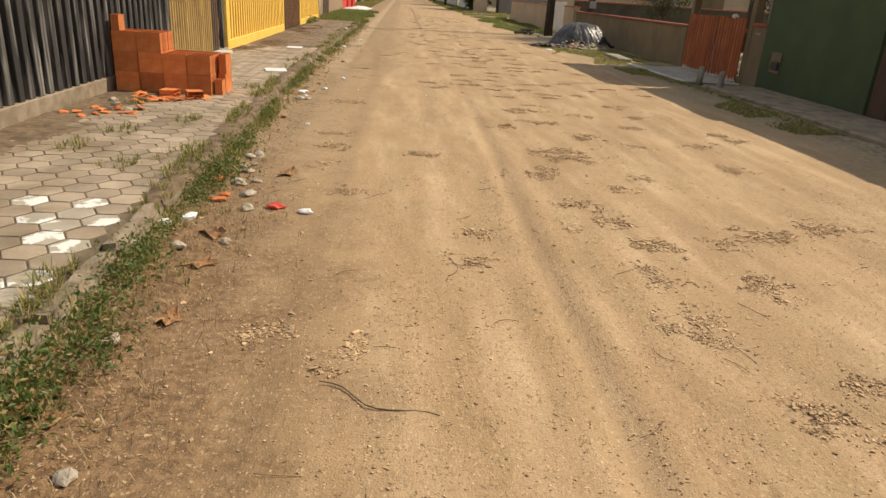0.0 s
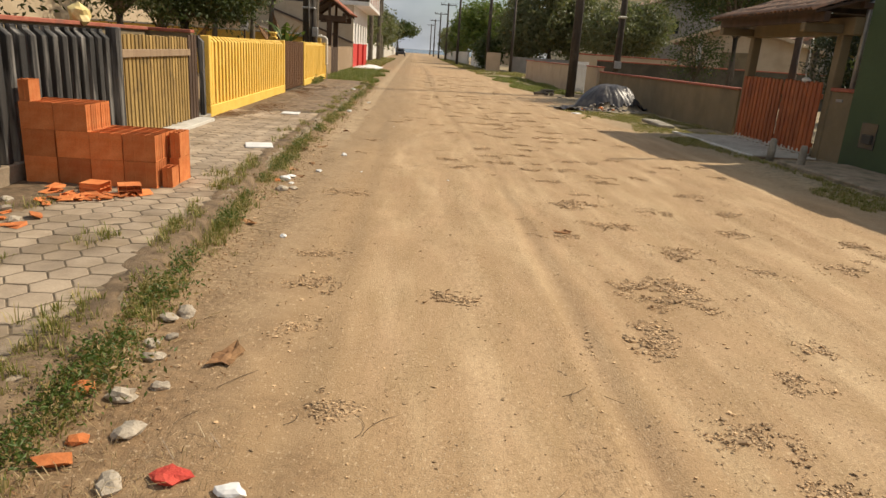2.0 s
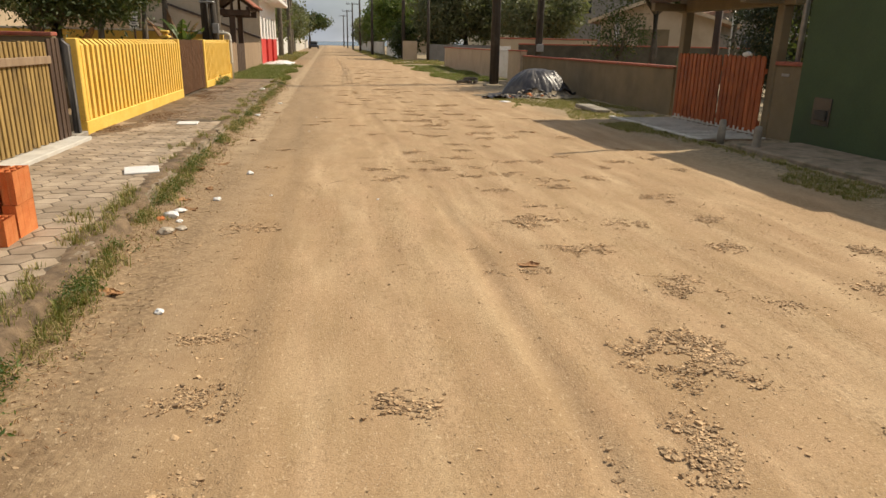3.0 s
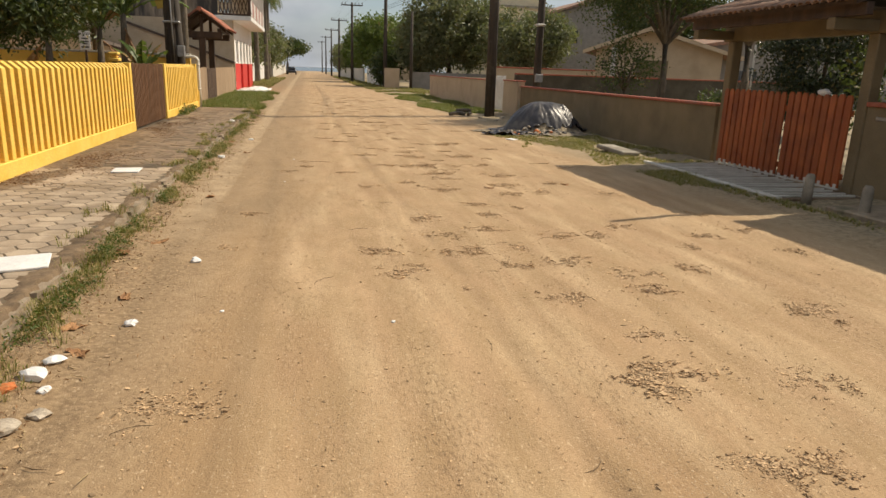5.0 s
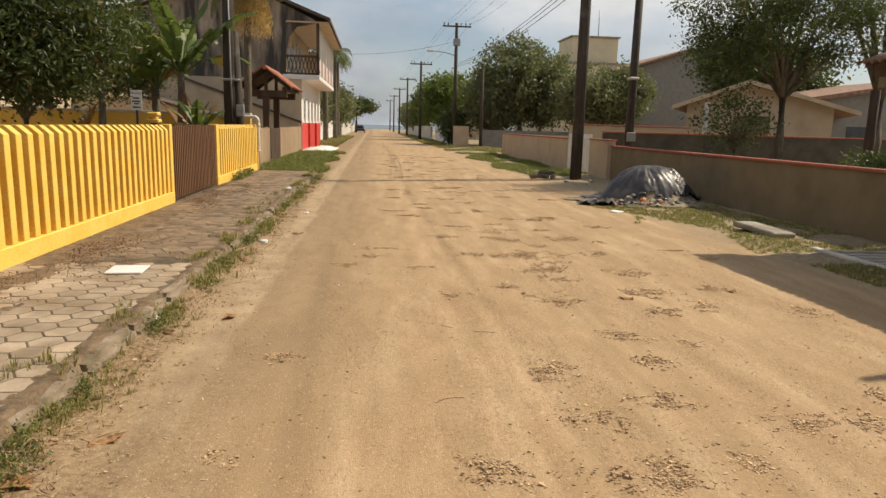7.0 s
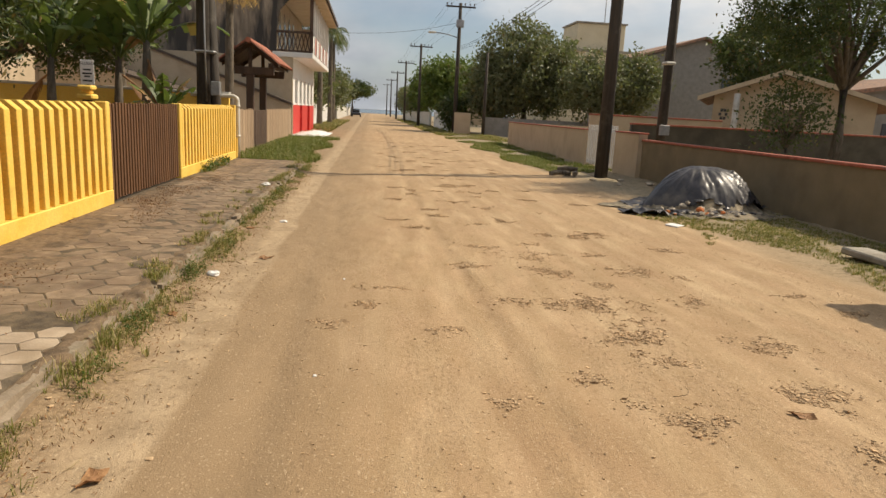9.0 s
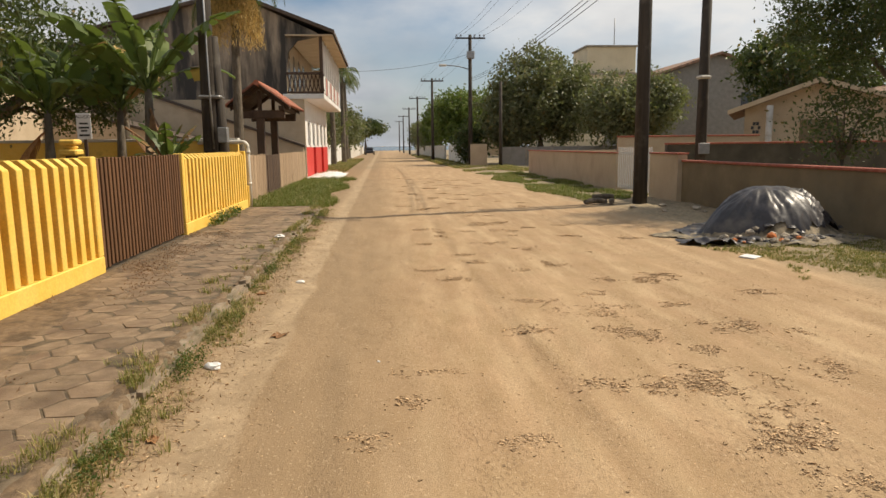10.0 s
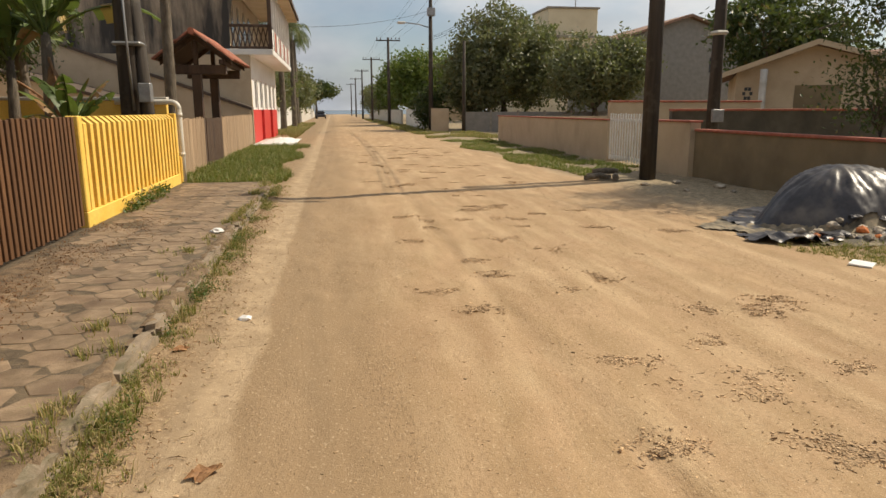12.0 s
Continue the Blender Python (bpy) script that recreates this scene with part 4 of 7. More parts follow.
# green building and its grey neighbour
b = thing("green_building", "plain dark green rendered building on the street", "building", 0, 0, 0)
part("front_wall", boxes((7.75, 7.95, 10.75, 14.4, -0.1, 2.95)), GREEN_WALL, b)
part("side_wall", boxes((7.95, 13.0, 14.2, 14.4, -0.1, 2.95)), GREEN_WALL, b)
part("side_wall", boxes((7.95, 13.0, 10.75, 10.95, -0.1, 2.95)), GREEN_WALL, b)
part("roof", boxes((7.7, 13.1, 10.7, 14.45, 2.951, 3.05), bevel=0.02), CONCRETE, b)
part("meter_niche", boxes((7.735, 7.748, 13.55, 13.95, 0.42, 0.85)), GLASS_DARK, b)
part("meter_box", boxes((7.70, 7.734, 13.62, 13.86, 0.5, 0.66), bevel=0.01), DARK_RENDER, b, "small grey meter box")
b = thing("grey_building", "grey rendered building with a ribbed shutter", "building", 0, 0, 0)
part("front_wall", boxes((7.9, 8.1, -8.0, 10.2, 1.1, 2.95)), GREY_WALL, b)
part("pier", boxes((7.78, 8.1, 10.25, 10.7, -0.1, 2.95)), DARK_WOOD, b)
part("roof", boxes((7.85, 13.0, -8.0, 10.6, 2.951, 3.05)), CONCRETE, b)
me = mesh_of("shutter_rib", boxes((7.92, 7.98, -0.06, 0.06, -0.05, 1.099), bevel=0.01), GREY_WALL)
for i in range(70):
    piece("shutter_rib", me, b, 0, 0.2 + i * 0.143, 0)
part("shutter_back", boxes((7.99, 8.08, -8.0, 10.2, -0.1, 1.099)), GREY_WALL, b)
for x, y, r0, tall, label in ((13.9, 27.5, 0.15, 2.95, "brown weathered wooden post in the garden"), (13.55, 26.0, 0.03, 2.7, "thin pale steel post in the garden")):
    c = thing("garden_post", label, "post", x, y, 0)
    part("shaft", tube(bmesh.new(), [(0, 0, -0.1), (0.02, 0, tall / 2), (0, 0, tall)], [r0, r0 * 0.95, r0 * 0.9], 10), DARK_WOOD if r0 > 0.1 else PVC, c)
structure("pavement_sunny", boxes((6.45, 7.74, -8, 14.1, -0.08, 0.10), bevel=0.02), KERB, "worn concrete pavement before the green building", "pavement")

# thin service mast at the gate
c = thing("service_mast", "thin grey steel service mast beside the gate", "mast", 8.07, 14.96, 0)
bm = bmesh.new()
tube(bm, [(0, 0, -0.1), (0, 0, 5.0)], 0.05, 8)
part("mast", bm, METAL, c)

# ---- houses and walls beyond the walls ----
b = thing("bungalow", "cream bungalow with a low brown gable roof", "house", 17.35, 40.0, 0, -30)
bm = bmesh.new()
prism(bm, [(-2.7, 0), (3.6, 0), (3.6, 2.9), (0, 3.95), (-2.7, 3.0)], 0.5, 0.7)
part("gable_wall", bm, WALL_BEIGE, b)
part("side_wall", boxes((-2.7, -2.5, 0.7, 9, 0, 2.95)), WALL_BEIGE, b)
part("side_wall", boxes((3.4, 3.6, 0.7, 9, 0, 2.9)), WALL_BEIGE, b)
for x0, z0 in ((-3.36, 2.80), (4.6, 2.62)):
    bm = bmesh.new()
    prism(bm, [(0, 3.99), (x0, z0), (x0, z0 + 0.12), (0, 4.13)], 0.0, 9.5)
    part("roof", bm, TILE, b)
    bm = bmesh.new()
    prism(bm, [(0, 3.95), (x0, z0 - 0.05), (x0, z0 + 0.14), (0, 4.15)], -0.06, -0.002)
    part("verge_board", bm, WALL_BEIGE, b, "pale verge board")
bm = bmesh.new()
tube(bm, [(-1.75, 0.1, 0), (-1.75, 0.1, 3.1)], 0.13, 12)
part("porch_column", bm, PALE_CONCRETE, b)
bm = bmesh.new()
for i in range(6):
    a = i * math.pi / 3
    m = Matrix.Translation((-2.25 + 0.13 * math.cos(a), 0.49, 2.2 + 0.2 * math.sin(a))) @ Matrix.Diagonal((0.11, 0.03, 0.13, 1))
    bmesh.ops.create_cube(bm, size=1, matrix=m)
part("vent_block", bm, GLASS_DARK, b)
part("window", boxes((-0.6, 1.0, 0.485, 0.499, 1.5, 2.5)), WALL_TAN, b)


def block(name, label, x0, x1, y0, y1, z1, material, roof_material, windows=(), gable=0.0):
    b = thing(name, label, "building", 0, 0, 0)
    bm = bmesh.new()
    if gable:
        prism(bm, [(x0, 0), (x1, 0), (x1, z1), ((x0 + x1) / 2, z1 + gable), (x0, z1)], y0, y1)
    else:
        box(bm, x0, x1, y0, y1, 0, z1)
    part("wall", bm, material, b)
    if gable:
        for s, xe in ((-1, x0), (1, x1)):
            bm = bmesh.new()
            xm = (x0 + x1) / 2
            prism(bm, [(xm, z1 + gable + 0.03), (xe + s * 0.6, z1 - 0.1), (xe + s * 0.6, z1 + 0.1), (xm, z1 + gable + 0.25)], y0 - 0.5, y1 + 0.5)
            part("roof", bm, roof_material, b)
    else:
        part("roof", boxes((x0 - 0.2, x1 + 0.2, y0 - 0.2, y1 + 0.2, z1 + 0.001, z1 + 0.3)), roof_material, b)
    for x, z, wd, ht in windows:
        part("window", boxes((x - wd / 2, x + wd / 2, y0 - 0.04, y0 - 0.003, z, z + ht)), GLASS_DARK, b)
    return b


t = block("water_tower_house", "cream apartment block with a tall water tank", 22, 40, 101, 115, 10.4, CREAM, CONCRETE, ((24, 7, 1.2, 1.2), (28, 7, 1.2, 1.2), (24, 4, 1.2, 1.2)))
part("tank", boxes((26.6, 33.1, 101.5, 108, 10.71, 14.0), bevel=0.05), CREAM, t, "boxy cream roof tank")
part("tank_cap", boxes((26.4, 33.3, 101.3, 108.2, 14.001, 14.2)), CONCRETE, t)
bm = bmesh.new()
tube(bm, [(31, 104, 14.2), (31, 104, 18.0)], 0.06, 6)
part("antenna", bm, METAL, t)
t = block("grey_house", "tall grey unpainted house with a red gable roof", 22.6, 34.2, 70, 82, 7.0, GREY_WALL, TILE, ((25, 4.6, 1.0, 1.2), (31, 4.6, 1.0, 1.2)), 1.9)
block("far_house", "pale house behind the trees", 12, 20, 118, 126, 5.5, WALL_BEIGE, TILE, ((14, 2, 1.2, 1.2),), 1.4)
block("far_house", "long low house with a brown roof behind the yard wall", 22.5, 40, 44, 54, 3.4, GREY_WALL, TILE, ((26, 1.2, 1.2, 1.0),), 1.4)

# side street corner and further boundary walls
f = thing("concrete_fence", "grey precast concrete panel fence across the side street", "fence", 0, 64.5, 0)
for i in range(6):
    x = 8.7 + i * 2.0
    part("post", boxes((x - 0.07, x + 0.07, -0.07, 0.07, -0.1, 1.55)), CONCRETE, f)
    part("panel", boxes((x + 0.07, x + 1.93, -0.03, 0.03, 0, 1.45)), GREY_WALL, f)
structure("wall_far_sunny", boxes((6.9, 7.1, 72, 86, 0, 1.7)), WHITE, "white boundary wall further down the street", "wall")
structure("wall_far_sunny_b", boxes((6.6, 6.8, 88, 150, 0, 1.6)), PALE_CONCRETE, "pale boundary wall far down the street", "wall")
structure("wall_corner_post", boxes((6.7, 8.0, 66.5, 66.7, 0, 1.7)), WALL_BEIGE, "beige wall stub beside the pole", "wall")
structure("wall_far_shady", boxes((-5.1, -4.9, 70, 104, 0, 1.9)), WHITE, "white boundary wall beyond the shop house", "wall")
structure("gate_far_shady", boxes((-4.9, -4.75, 63.5, 69.9, 0, 1.9)), DARK_WOOD, "dark gate beyond the shop house", "gate")
structure("wall_far_shady_b", boxes((-4.6, -4.4, 106, 170, 0, 1.8)), PALE_CONCRETE, "pale wall far down the street", "wall")
# closing walls behind the camera
structure("wall_behind_shady", boxes((-14, -13.8, -30, 48, 0, 4)), WALL_BEIGE, "plain rear wall of the yards", "wall")


# ---- poles and wires ----
def street_pole(x, y, tall, r0, r1, label, lean=(0, 0), arm=True, name="utility_pole"):
    p = thing(name, label, "utility pole", x, y, 0, group="poles down the street")
    bm = bmesh.new()
    tube(bm, [(0, 0, -0.3), (lean[0] * 0.5, lean[1] * 0.5, tall * 0.5), (lean[0], lean[1], tall)], [r0, (r0 + r1) / 2, r1], 14)
    part("shaft", bm, POLE_WOOD, p)
    if arm:
        z = tall - 0.35
        part("crossarm", boxes((lean[0] - 1.2, lean[0] + 1.2, lean[1] - r1 - 0.11, lean[1] - r1, z, z + 0.12), bevel=0.01), POLE_WOOD, p)
        me = bmesh.new()
        tube(me, [(0, 0, 0), (0, 0, 0.08), (0, 0, 0.1), (0, 0, 0.22)], [0.02, 0.02, 0.06, 0.045], 8)
        me = mesh_of("insulator", me, DARK_WOOD)
        for dx in (-1.1, -0.75, 0.35, 0.75, 1.1):
            piece("insulator", me, p, lean[0] + dx, lean[1] - r1 - 0.055, z + 0.12)
    return p


p1 = street_pole(6.66, 31.35, 9.4, 0.19, 0.15, "dark tarred timber utility pole on the verge", (-0.02, 0.0))
p2 = street_pole(8.75, 32.3, 7.0, 0.16, 0.12, "slim dark utility pole behind the street wall", (0.05, 0.1), arm=False)
for z in (6.3, 6.7):
    part("bracket", boxes((-0.18, 0.24, -0.17, -0.12, z, z + 0.06)), METAL, p2)
part("cable_box", boxes((-0.15, 0.15, -0.24, -0.16, 1.3, 1.6), bevel=0.01), METAL, p2)
part("band", boxes((-0.165, 0.165, -0.165, 0.165, 3.35, 3.45), bevel=0.04), PALE_CONCRETE, p2)
lp = street_pole(-4.22, 30.4, 9.0, 0.19, 0.14, "dark timber utility pole behind the yellow fence", (0.0, 0.3), arm=False)
bm = bmesh.new()
tube(bm, [(0.33, 0.12, -0.2), (0.16, 0.2, 4.2)], [0.15, 0.11], 12)
part("stub_pole", bm, POLE_WOOD, lp, "leaning stub pole strapped to the shaft")
part("steel_strap", boxes((-0.185, 0.33, -0.17, 0.3, 2.77, 2.84), bevel=0.03), METAL, lp, "galvanised steel strap")
bm = bmesh.new()
tube(bm, [(0.12, -0.18, 1.6), (0.1, -0.2, 3.0), (0.06, -0.16, 9.0)], 0.022, 6)
part("conduit", bm, METAL, lp)
part("meter_box", boxes((0.22, 0.44, -0.2, 0.0, 1.75, 2.1), bevel=0.015), METAL, lp)
p3 = street_pole(7.0, 68.8, 10.3, 0.19, 0.13, "dark timber utility pole with a street lamp arm")
bm = bmesh.new()
tube(bm, [(0, 0, 7.6), (-0.9, 0, 7.85), (-1.9, 0, 7.95)], 0.04, 6)
lamp = part("lamp_arm", bm, METAL, p3)
part("lamp_head", boxes((-2.5, -1.9, -0.13, 0.13, 7.86, 8.02), bevel=0.04), PALE_CONCRETE, lamp)
part("transformer", boxes((-0.3, 0.3, -0.5, -0.15, 8.4, 9.0), bevel=0.05), METAL, p3)
for x, y, z in ((5.2, 86, 8.6), (5.0, 112, 8.6), (4.9, 140, 8.6), (4.8, 172, 8.6), (4.7, 205, 8.6)):
    street_pole(x, y, z, 0.17, 0.12, "utility pole far down the street")
street_pole(8.6, 63.8, 6.2, 0.14, 0.1, "short timber pole at the side street", arm=False)


def wire(name, a, b, sag, label):
    a, b = Vector(a), Vector(b)
    bm = bmesh.new()
    tube(bm, [a.lerp(b, i / 16) - Vector((0, 0, sag * 4 * (i / 16) * (1 - i / 16))) for i in range(17)], 0.012 if name == "service_cable" else 0.007, 5)
    return tagged(part(name, bm, WIRE), label, "cable", "overhead cables", kind="structure")


for dx in (-1.1, -0.75, 0.35, 1.1):
    wire("overhead_cable", (6.64 + dx, 31.2, 9.35), (7.0 + dx, 68.7, 10.25), 0.7, "thin black overhead power cable")
    wire("overhead_cable", (6.64 + dx, 31.2, 9.35), (6.5 + dx, -12, 9.3), 0.7, "thin black overhead power cable")
    wire("overhead_cable", (7.0 + dx, 68.7, 10.25), (5.2 + dx, 86, 8.6), 0.3, "thin black overhead power cable")
    wire("overhead_cable", (5.2 + dx, 86, 8.6), (5.0 + dx, 112, 8.6), 0.4, "thin black overhead power cable")
for dz in (0.0, 0.22, 0.4):
    wire("service_cable", (6.64, 31.2, 6.2 + dz), (7.0, 68.7, 6.7 + dz * 0.6), 0.45, "sagging black telephone cable")
wire("service_cable", (6.64, 31.3, 8.6), (-4.2, 30.6, 8.4), 0.5, "single cable crossing the street")
wire("service_cable", (6.9, 68.7, 8.8), (-3.4, 60.5, 6.6), 0.4, "service cable to the shop house")
wire("service_cable", (8.75, 32.3, 6.7), (16, 12, 6.6), 0.4, "cable over the yards")
wire("service_cable", (8.75, 32.3, 6.4), (6.64, 31.3, 8.8), 0.05, "short cable between two poles")


# ---- plants ----
rng = np.random.default_rng(11)


def leaf_faces(points, size, narrow=0.5, droop=0.0):
    """A folded diamond leaf at each point, turned at random."""
    n = len(points)
    u = rng.normal(size=(n, 3))
    u[:, 2] -= droop
    u /= np.linalg.norm(u, axis=1)[:, None]
    v = np.cross(u, rng.normal(size=(n, 3)))
    v /= np.linalg.norm(v, axis=1)[:, None] + 1e-9
    nrm = np.cross(u, v)
    s = size * rng.uniform(0.6, 1.3, size=(n, 1))
    verts = np.stack([points - u * s, points + v * s * narrow + nrm * s * 0.12, points + u * s, points - v * s * narrow + nrm * s * 0.12], axis=1).reshape(-1, 3)
    base = np.arange(n)[:, None] * 4
    return verts, np.concatenate([base + np.array([[0, 1, 2]]), base + np.array([[0, 2, 3]])], axis=0)


def crown_points(shells, clumps, per_clump, spread, gap=0.1):
    """Clump centres in an uneven shell round each ellipsoid, with gaps, and leaves round them."""
    centres = []
    for cx, cy, cz, rx, ry, rz in shells:
        for _ in range(clumps):
            d = rng.normal(size=3)
            d /= np.linalg.norm(d)
            if noise.noise(Vector(d * 2.2) + Vector((cx, cy, cz))) < -0.35 + gap:
                continue
            r = rng.uniform(0.55, 1.0) * (1 + 0.5 * noise.noise(Vector(d * 3.1) + Vector((cy, cz, cx))))
            centres.append((cx + d[0] * rx * r, cy + d[1] * ry * r, cz + d[2] * rz * r))
    centres = np.array(centres)
    pts = np.repeat(centres, per_clump, axis=0) + rng.normal(size=(len(centres) * per_clump, 3)) * spread * np.array([1, 1, 0.7])
    return centres, pts


def tree(label, x, y, trunk_h, trunk_r, shells, material, clumps=90, per_clump=60, spread=0.28, size=0.09, name="tree", gap=0.1, limbs=9, narrow=0.45, group=""):
    t = thing(name, label, "tree", x, y, 0, group=group)
    shells = [(a - x, b - y, c, d, e, f) for a, b, c, d, e, f in shells]
    centres, pts = crown_points(shells, clumps, per_clump, spread, gap)
    bm = bmesh.new()
    top = Vector((0.1 * trunk_r, 0, trunk_h))
    tube(bm, [(0, 0, -0.2), (0.4 * trunk_r, -0.3 * trunk_r, trunk_h * 0.5), top], [trunk_r * 1.25, trunk_r, trunk_r * 0.8], 10)
    for i in rng.choice(len(centres), min(limbs, len(centres)), replace=False):
        c = Vector(centres[i])
        bend = top.lerp(c, 0.5) + Vector((0, 0, 0.18 * (c - top).length))
        tube(bm, [top - Vector((0, 0, trunk_r)), bend, c], [trunk_r * 0.55, trunk_r * 0.32, trunk_r * 0.08], 7)
    part("trunk", bm, BARK, t)
    verts, faces = leaf_faces(pts, size, narrow, 0.3)
    soup("crown", verts, faces, material, t)
    return t


def palm(label, x, y, tall, r, fronds, length, droop=1.0, lean=(0, 0), material=None, name="palm_tree", skirt=0.0, leaflets=26, dry=0):
    t = thing(name, label, "palm tree", x, y, 0)
    bm = bmesh.new()
    zs = np.linspace(-0.2, tall, 14)
    tube(bm, [(lean[0] * (z / tall) ** 2, lean[1] * (z / tall) ** 2, z) for z in zs], [r * (1.25 - 0.45 * max(z, 0) / tall + 0.06 * (i % 2)) for i, z in enumerate(zs)], 10)
    part("trunk", bm, BARK, t)
    head = Vector((lean[0], lean[1], tall))
    for k in range(fronds):
        a = k * 2.399 + rng.uniform(-0.2, 0.2)
        lift = rng.uniform(0.1, 1.15)
        ln = length * rng.uniform(0.8, 1.1)
        pts = []
        for s in np.linspace(0, 1, 9):
            out = ln * s * (0.9 - 0.25 * s * s * droop)
            pts.append(head + Vector((out * math.cos(a), out * math.sin(a), ln * (lift * s - droop * (0.55 + 0.5 * lift) * s * s))))
        bm = bmesh.new()
        tube(bm, pts, [0.035 * (1 - 0.8 * i / 8) + 0.004 for i in range(9)], 5)
        side = Vector((-math.sin(a), math.cos(a), 0))
        for i in range(leaflets):
            s = 0.12 + 0.86 * (i + 0.5) / leaflets
            j = min(int(s * 8), 7)
            at = pts[j].lerp(pts[j + 1], s * 8 - j)
            way = (pts[j + 1] - pts[j]).normalized()
            span = ln * 0.30 * math.sin(math.pi * min(1, 0.15 + s * 0.85)) + 0.08
            for sg in (-1, 1):
                tip = at + (side * sg * 0.75 + way * 0.55 + Vector((0, 0, -0.55 * droop + rng.uniform(-0.2, 0.1)))).normalized() * span
                mid = at.lerp(tip, 0.5) + Vector((0, 0, 0.05))
                wv = way * 0.022
                v = [bm.verts.new(c) for c in (at - wv, mid - wv * 1.3, tip, mid + wv * 1.3, at + wv)]
                bm.faces.new(v)
        part("frond", bm, BLOSSOM if k < dry else (material or PALM_LEAF), t)
    if skirt:
        pts = []
        for _ in range(8000):
            a, d = rng.uniform(0, 2 * math.pi), rng.uniform(0, 1)
            rr = 0.16 + skirt * (0.35 + 0.65 * d ** 0.5) * rng.uniform(0.5, 1)
            pts.append((lean[0] * 0.7 + rr * math.cos(a), lean[1] * 0.7 + rr * math.sin(a), tall - 0.40 - 1.75 * d * rng.uniform(0.45, 1)))
        verts, faces = leaf_faces(np.array(pts), 0.085, 0.12, 2.5)
        soup("blossom", verts, faces, BLOSSOM, t)["label"] = "hanging dry yellow blossom strands"
    return t


def banana(label, x, y, tall, leaves, length, name="banana_plant", r=0.11, upright=1.0, dead=2):
    """A stem with long arching leaves, torn across into strips; the lowest hang dry."""
    t = thing(name, label, "banana plant", x, y, 0)
    bm = bmesh.new()
    tube(bm, [(0, 0, -0.1), (0.03, 0, tall * 0.6), (0.05, 0.02, tall)], [r * 1.3, r, r * 0.6], 10)
    part("stem", bm, BARK, t)
    for k in range(leaves + dead):
        dry = k >= leaves
        a = k * 2.399 + rng.uniform(-0.3, 0.3)
        ln, wide = length * rng.uniform(0.75, 1.1) * (0.7 if dry else 1), length * rng.uniform(0.10, 0.13)
        way_out, side = Vector((math.cos(a), math.sin(a), 0)), Vector((-math.sin(a), math.cos(a), 0))
        tilt = math.radians(-35 if dry else 90 - (6 + 50 * (k + 0.5) / leaves) / upright)
        curl = math.radians(-45 if dry else -rng.uniform(30, 85))
        n = 30
        at, spine, ways = Vector((0.05, 0.02, tall - 0.1 - (0.3 if dry else 0))), [], []
        for i in range(n + 1):
            e = tilt + curl * (i / n) ** 1.6
            way = way_out * math.cos(e) + Vector((0, 0, math.sin(e)))
            spine.append(at)
            ways.append(way)
            at = at + way * (ln / n)
        bm = bmesh.new()
        tube(bm, spine[::3], [0.028 * (1 - i / 10.5) + 0.003 for i in range(len(spine[::3]))], 5)
        for sg in (-1, 1):
            hang, fold, left = 0.0, rng.uniform(0.1, 0.5), 0
            for i in range(5, n):
                s = (i - 5) / (n - 5)
                if left <= 0:
                    left = rng.integers(1, 6)
                    hang = abs(rng.normal()) * (0.45 if s > 0.15 else 0.1) + (1.1 if dry else 0.0)
                    gap = 0.25
                else:
                    gap = 0.0
                left -= 1
                up = ways[i].cross(side)
                w0 = wide * max(0.05, math.sin(math.pi * (0.04 + 0.95 * s))) ** 0.55
                w1 = wide * max(0.05, math.sin(math.pi * (0.04 + 0.95 * min(1, s + 1 / (n - 5))))) ** 0.55
                lean_in = (up * (-sg if up.z * sg < 0 else sg)) * fold
                out = (side * sg + Vector((0, 0, abs(lean_in.z) * 0.6)) + Vector((0, 0, -hang)) + ways[i] * 0.25).normalized()
                p, q = spine[i].lerp(spine[i + 1], gap * 0.3), spine[i + 1]
                sag = Vector((0, 0, -0.12 - 0.3 * hang)) * w0
                v = [bm.verts.new(c) for c in (p, q, q + out * w1 * 0.55, p + out * w0 * 0.55, q + out * w1 + sag, p.lerp(q, gap) + out * w0 + sag)]
                bm.faces.new((v[0], v[1], v[2], v[3])).smooth = True
                bm.faces.new((v[3], v[2], v[4], v[5])).smooth = True
        bmesh.ops.remove_doubles(bm, verts=bm.verts[:], dist=0.0008)
        part("leaf", bm, DRY_LEAF if dry else BANANA_LEAF, t)
    return t


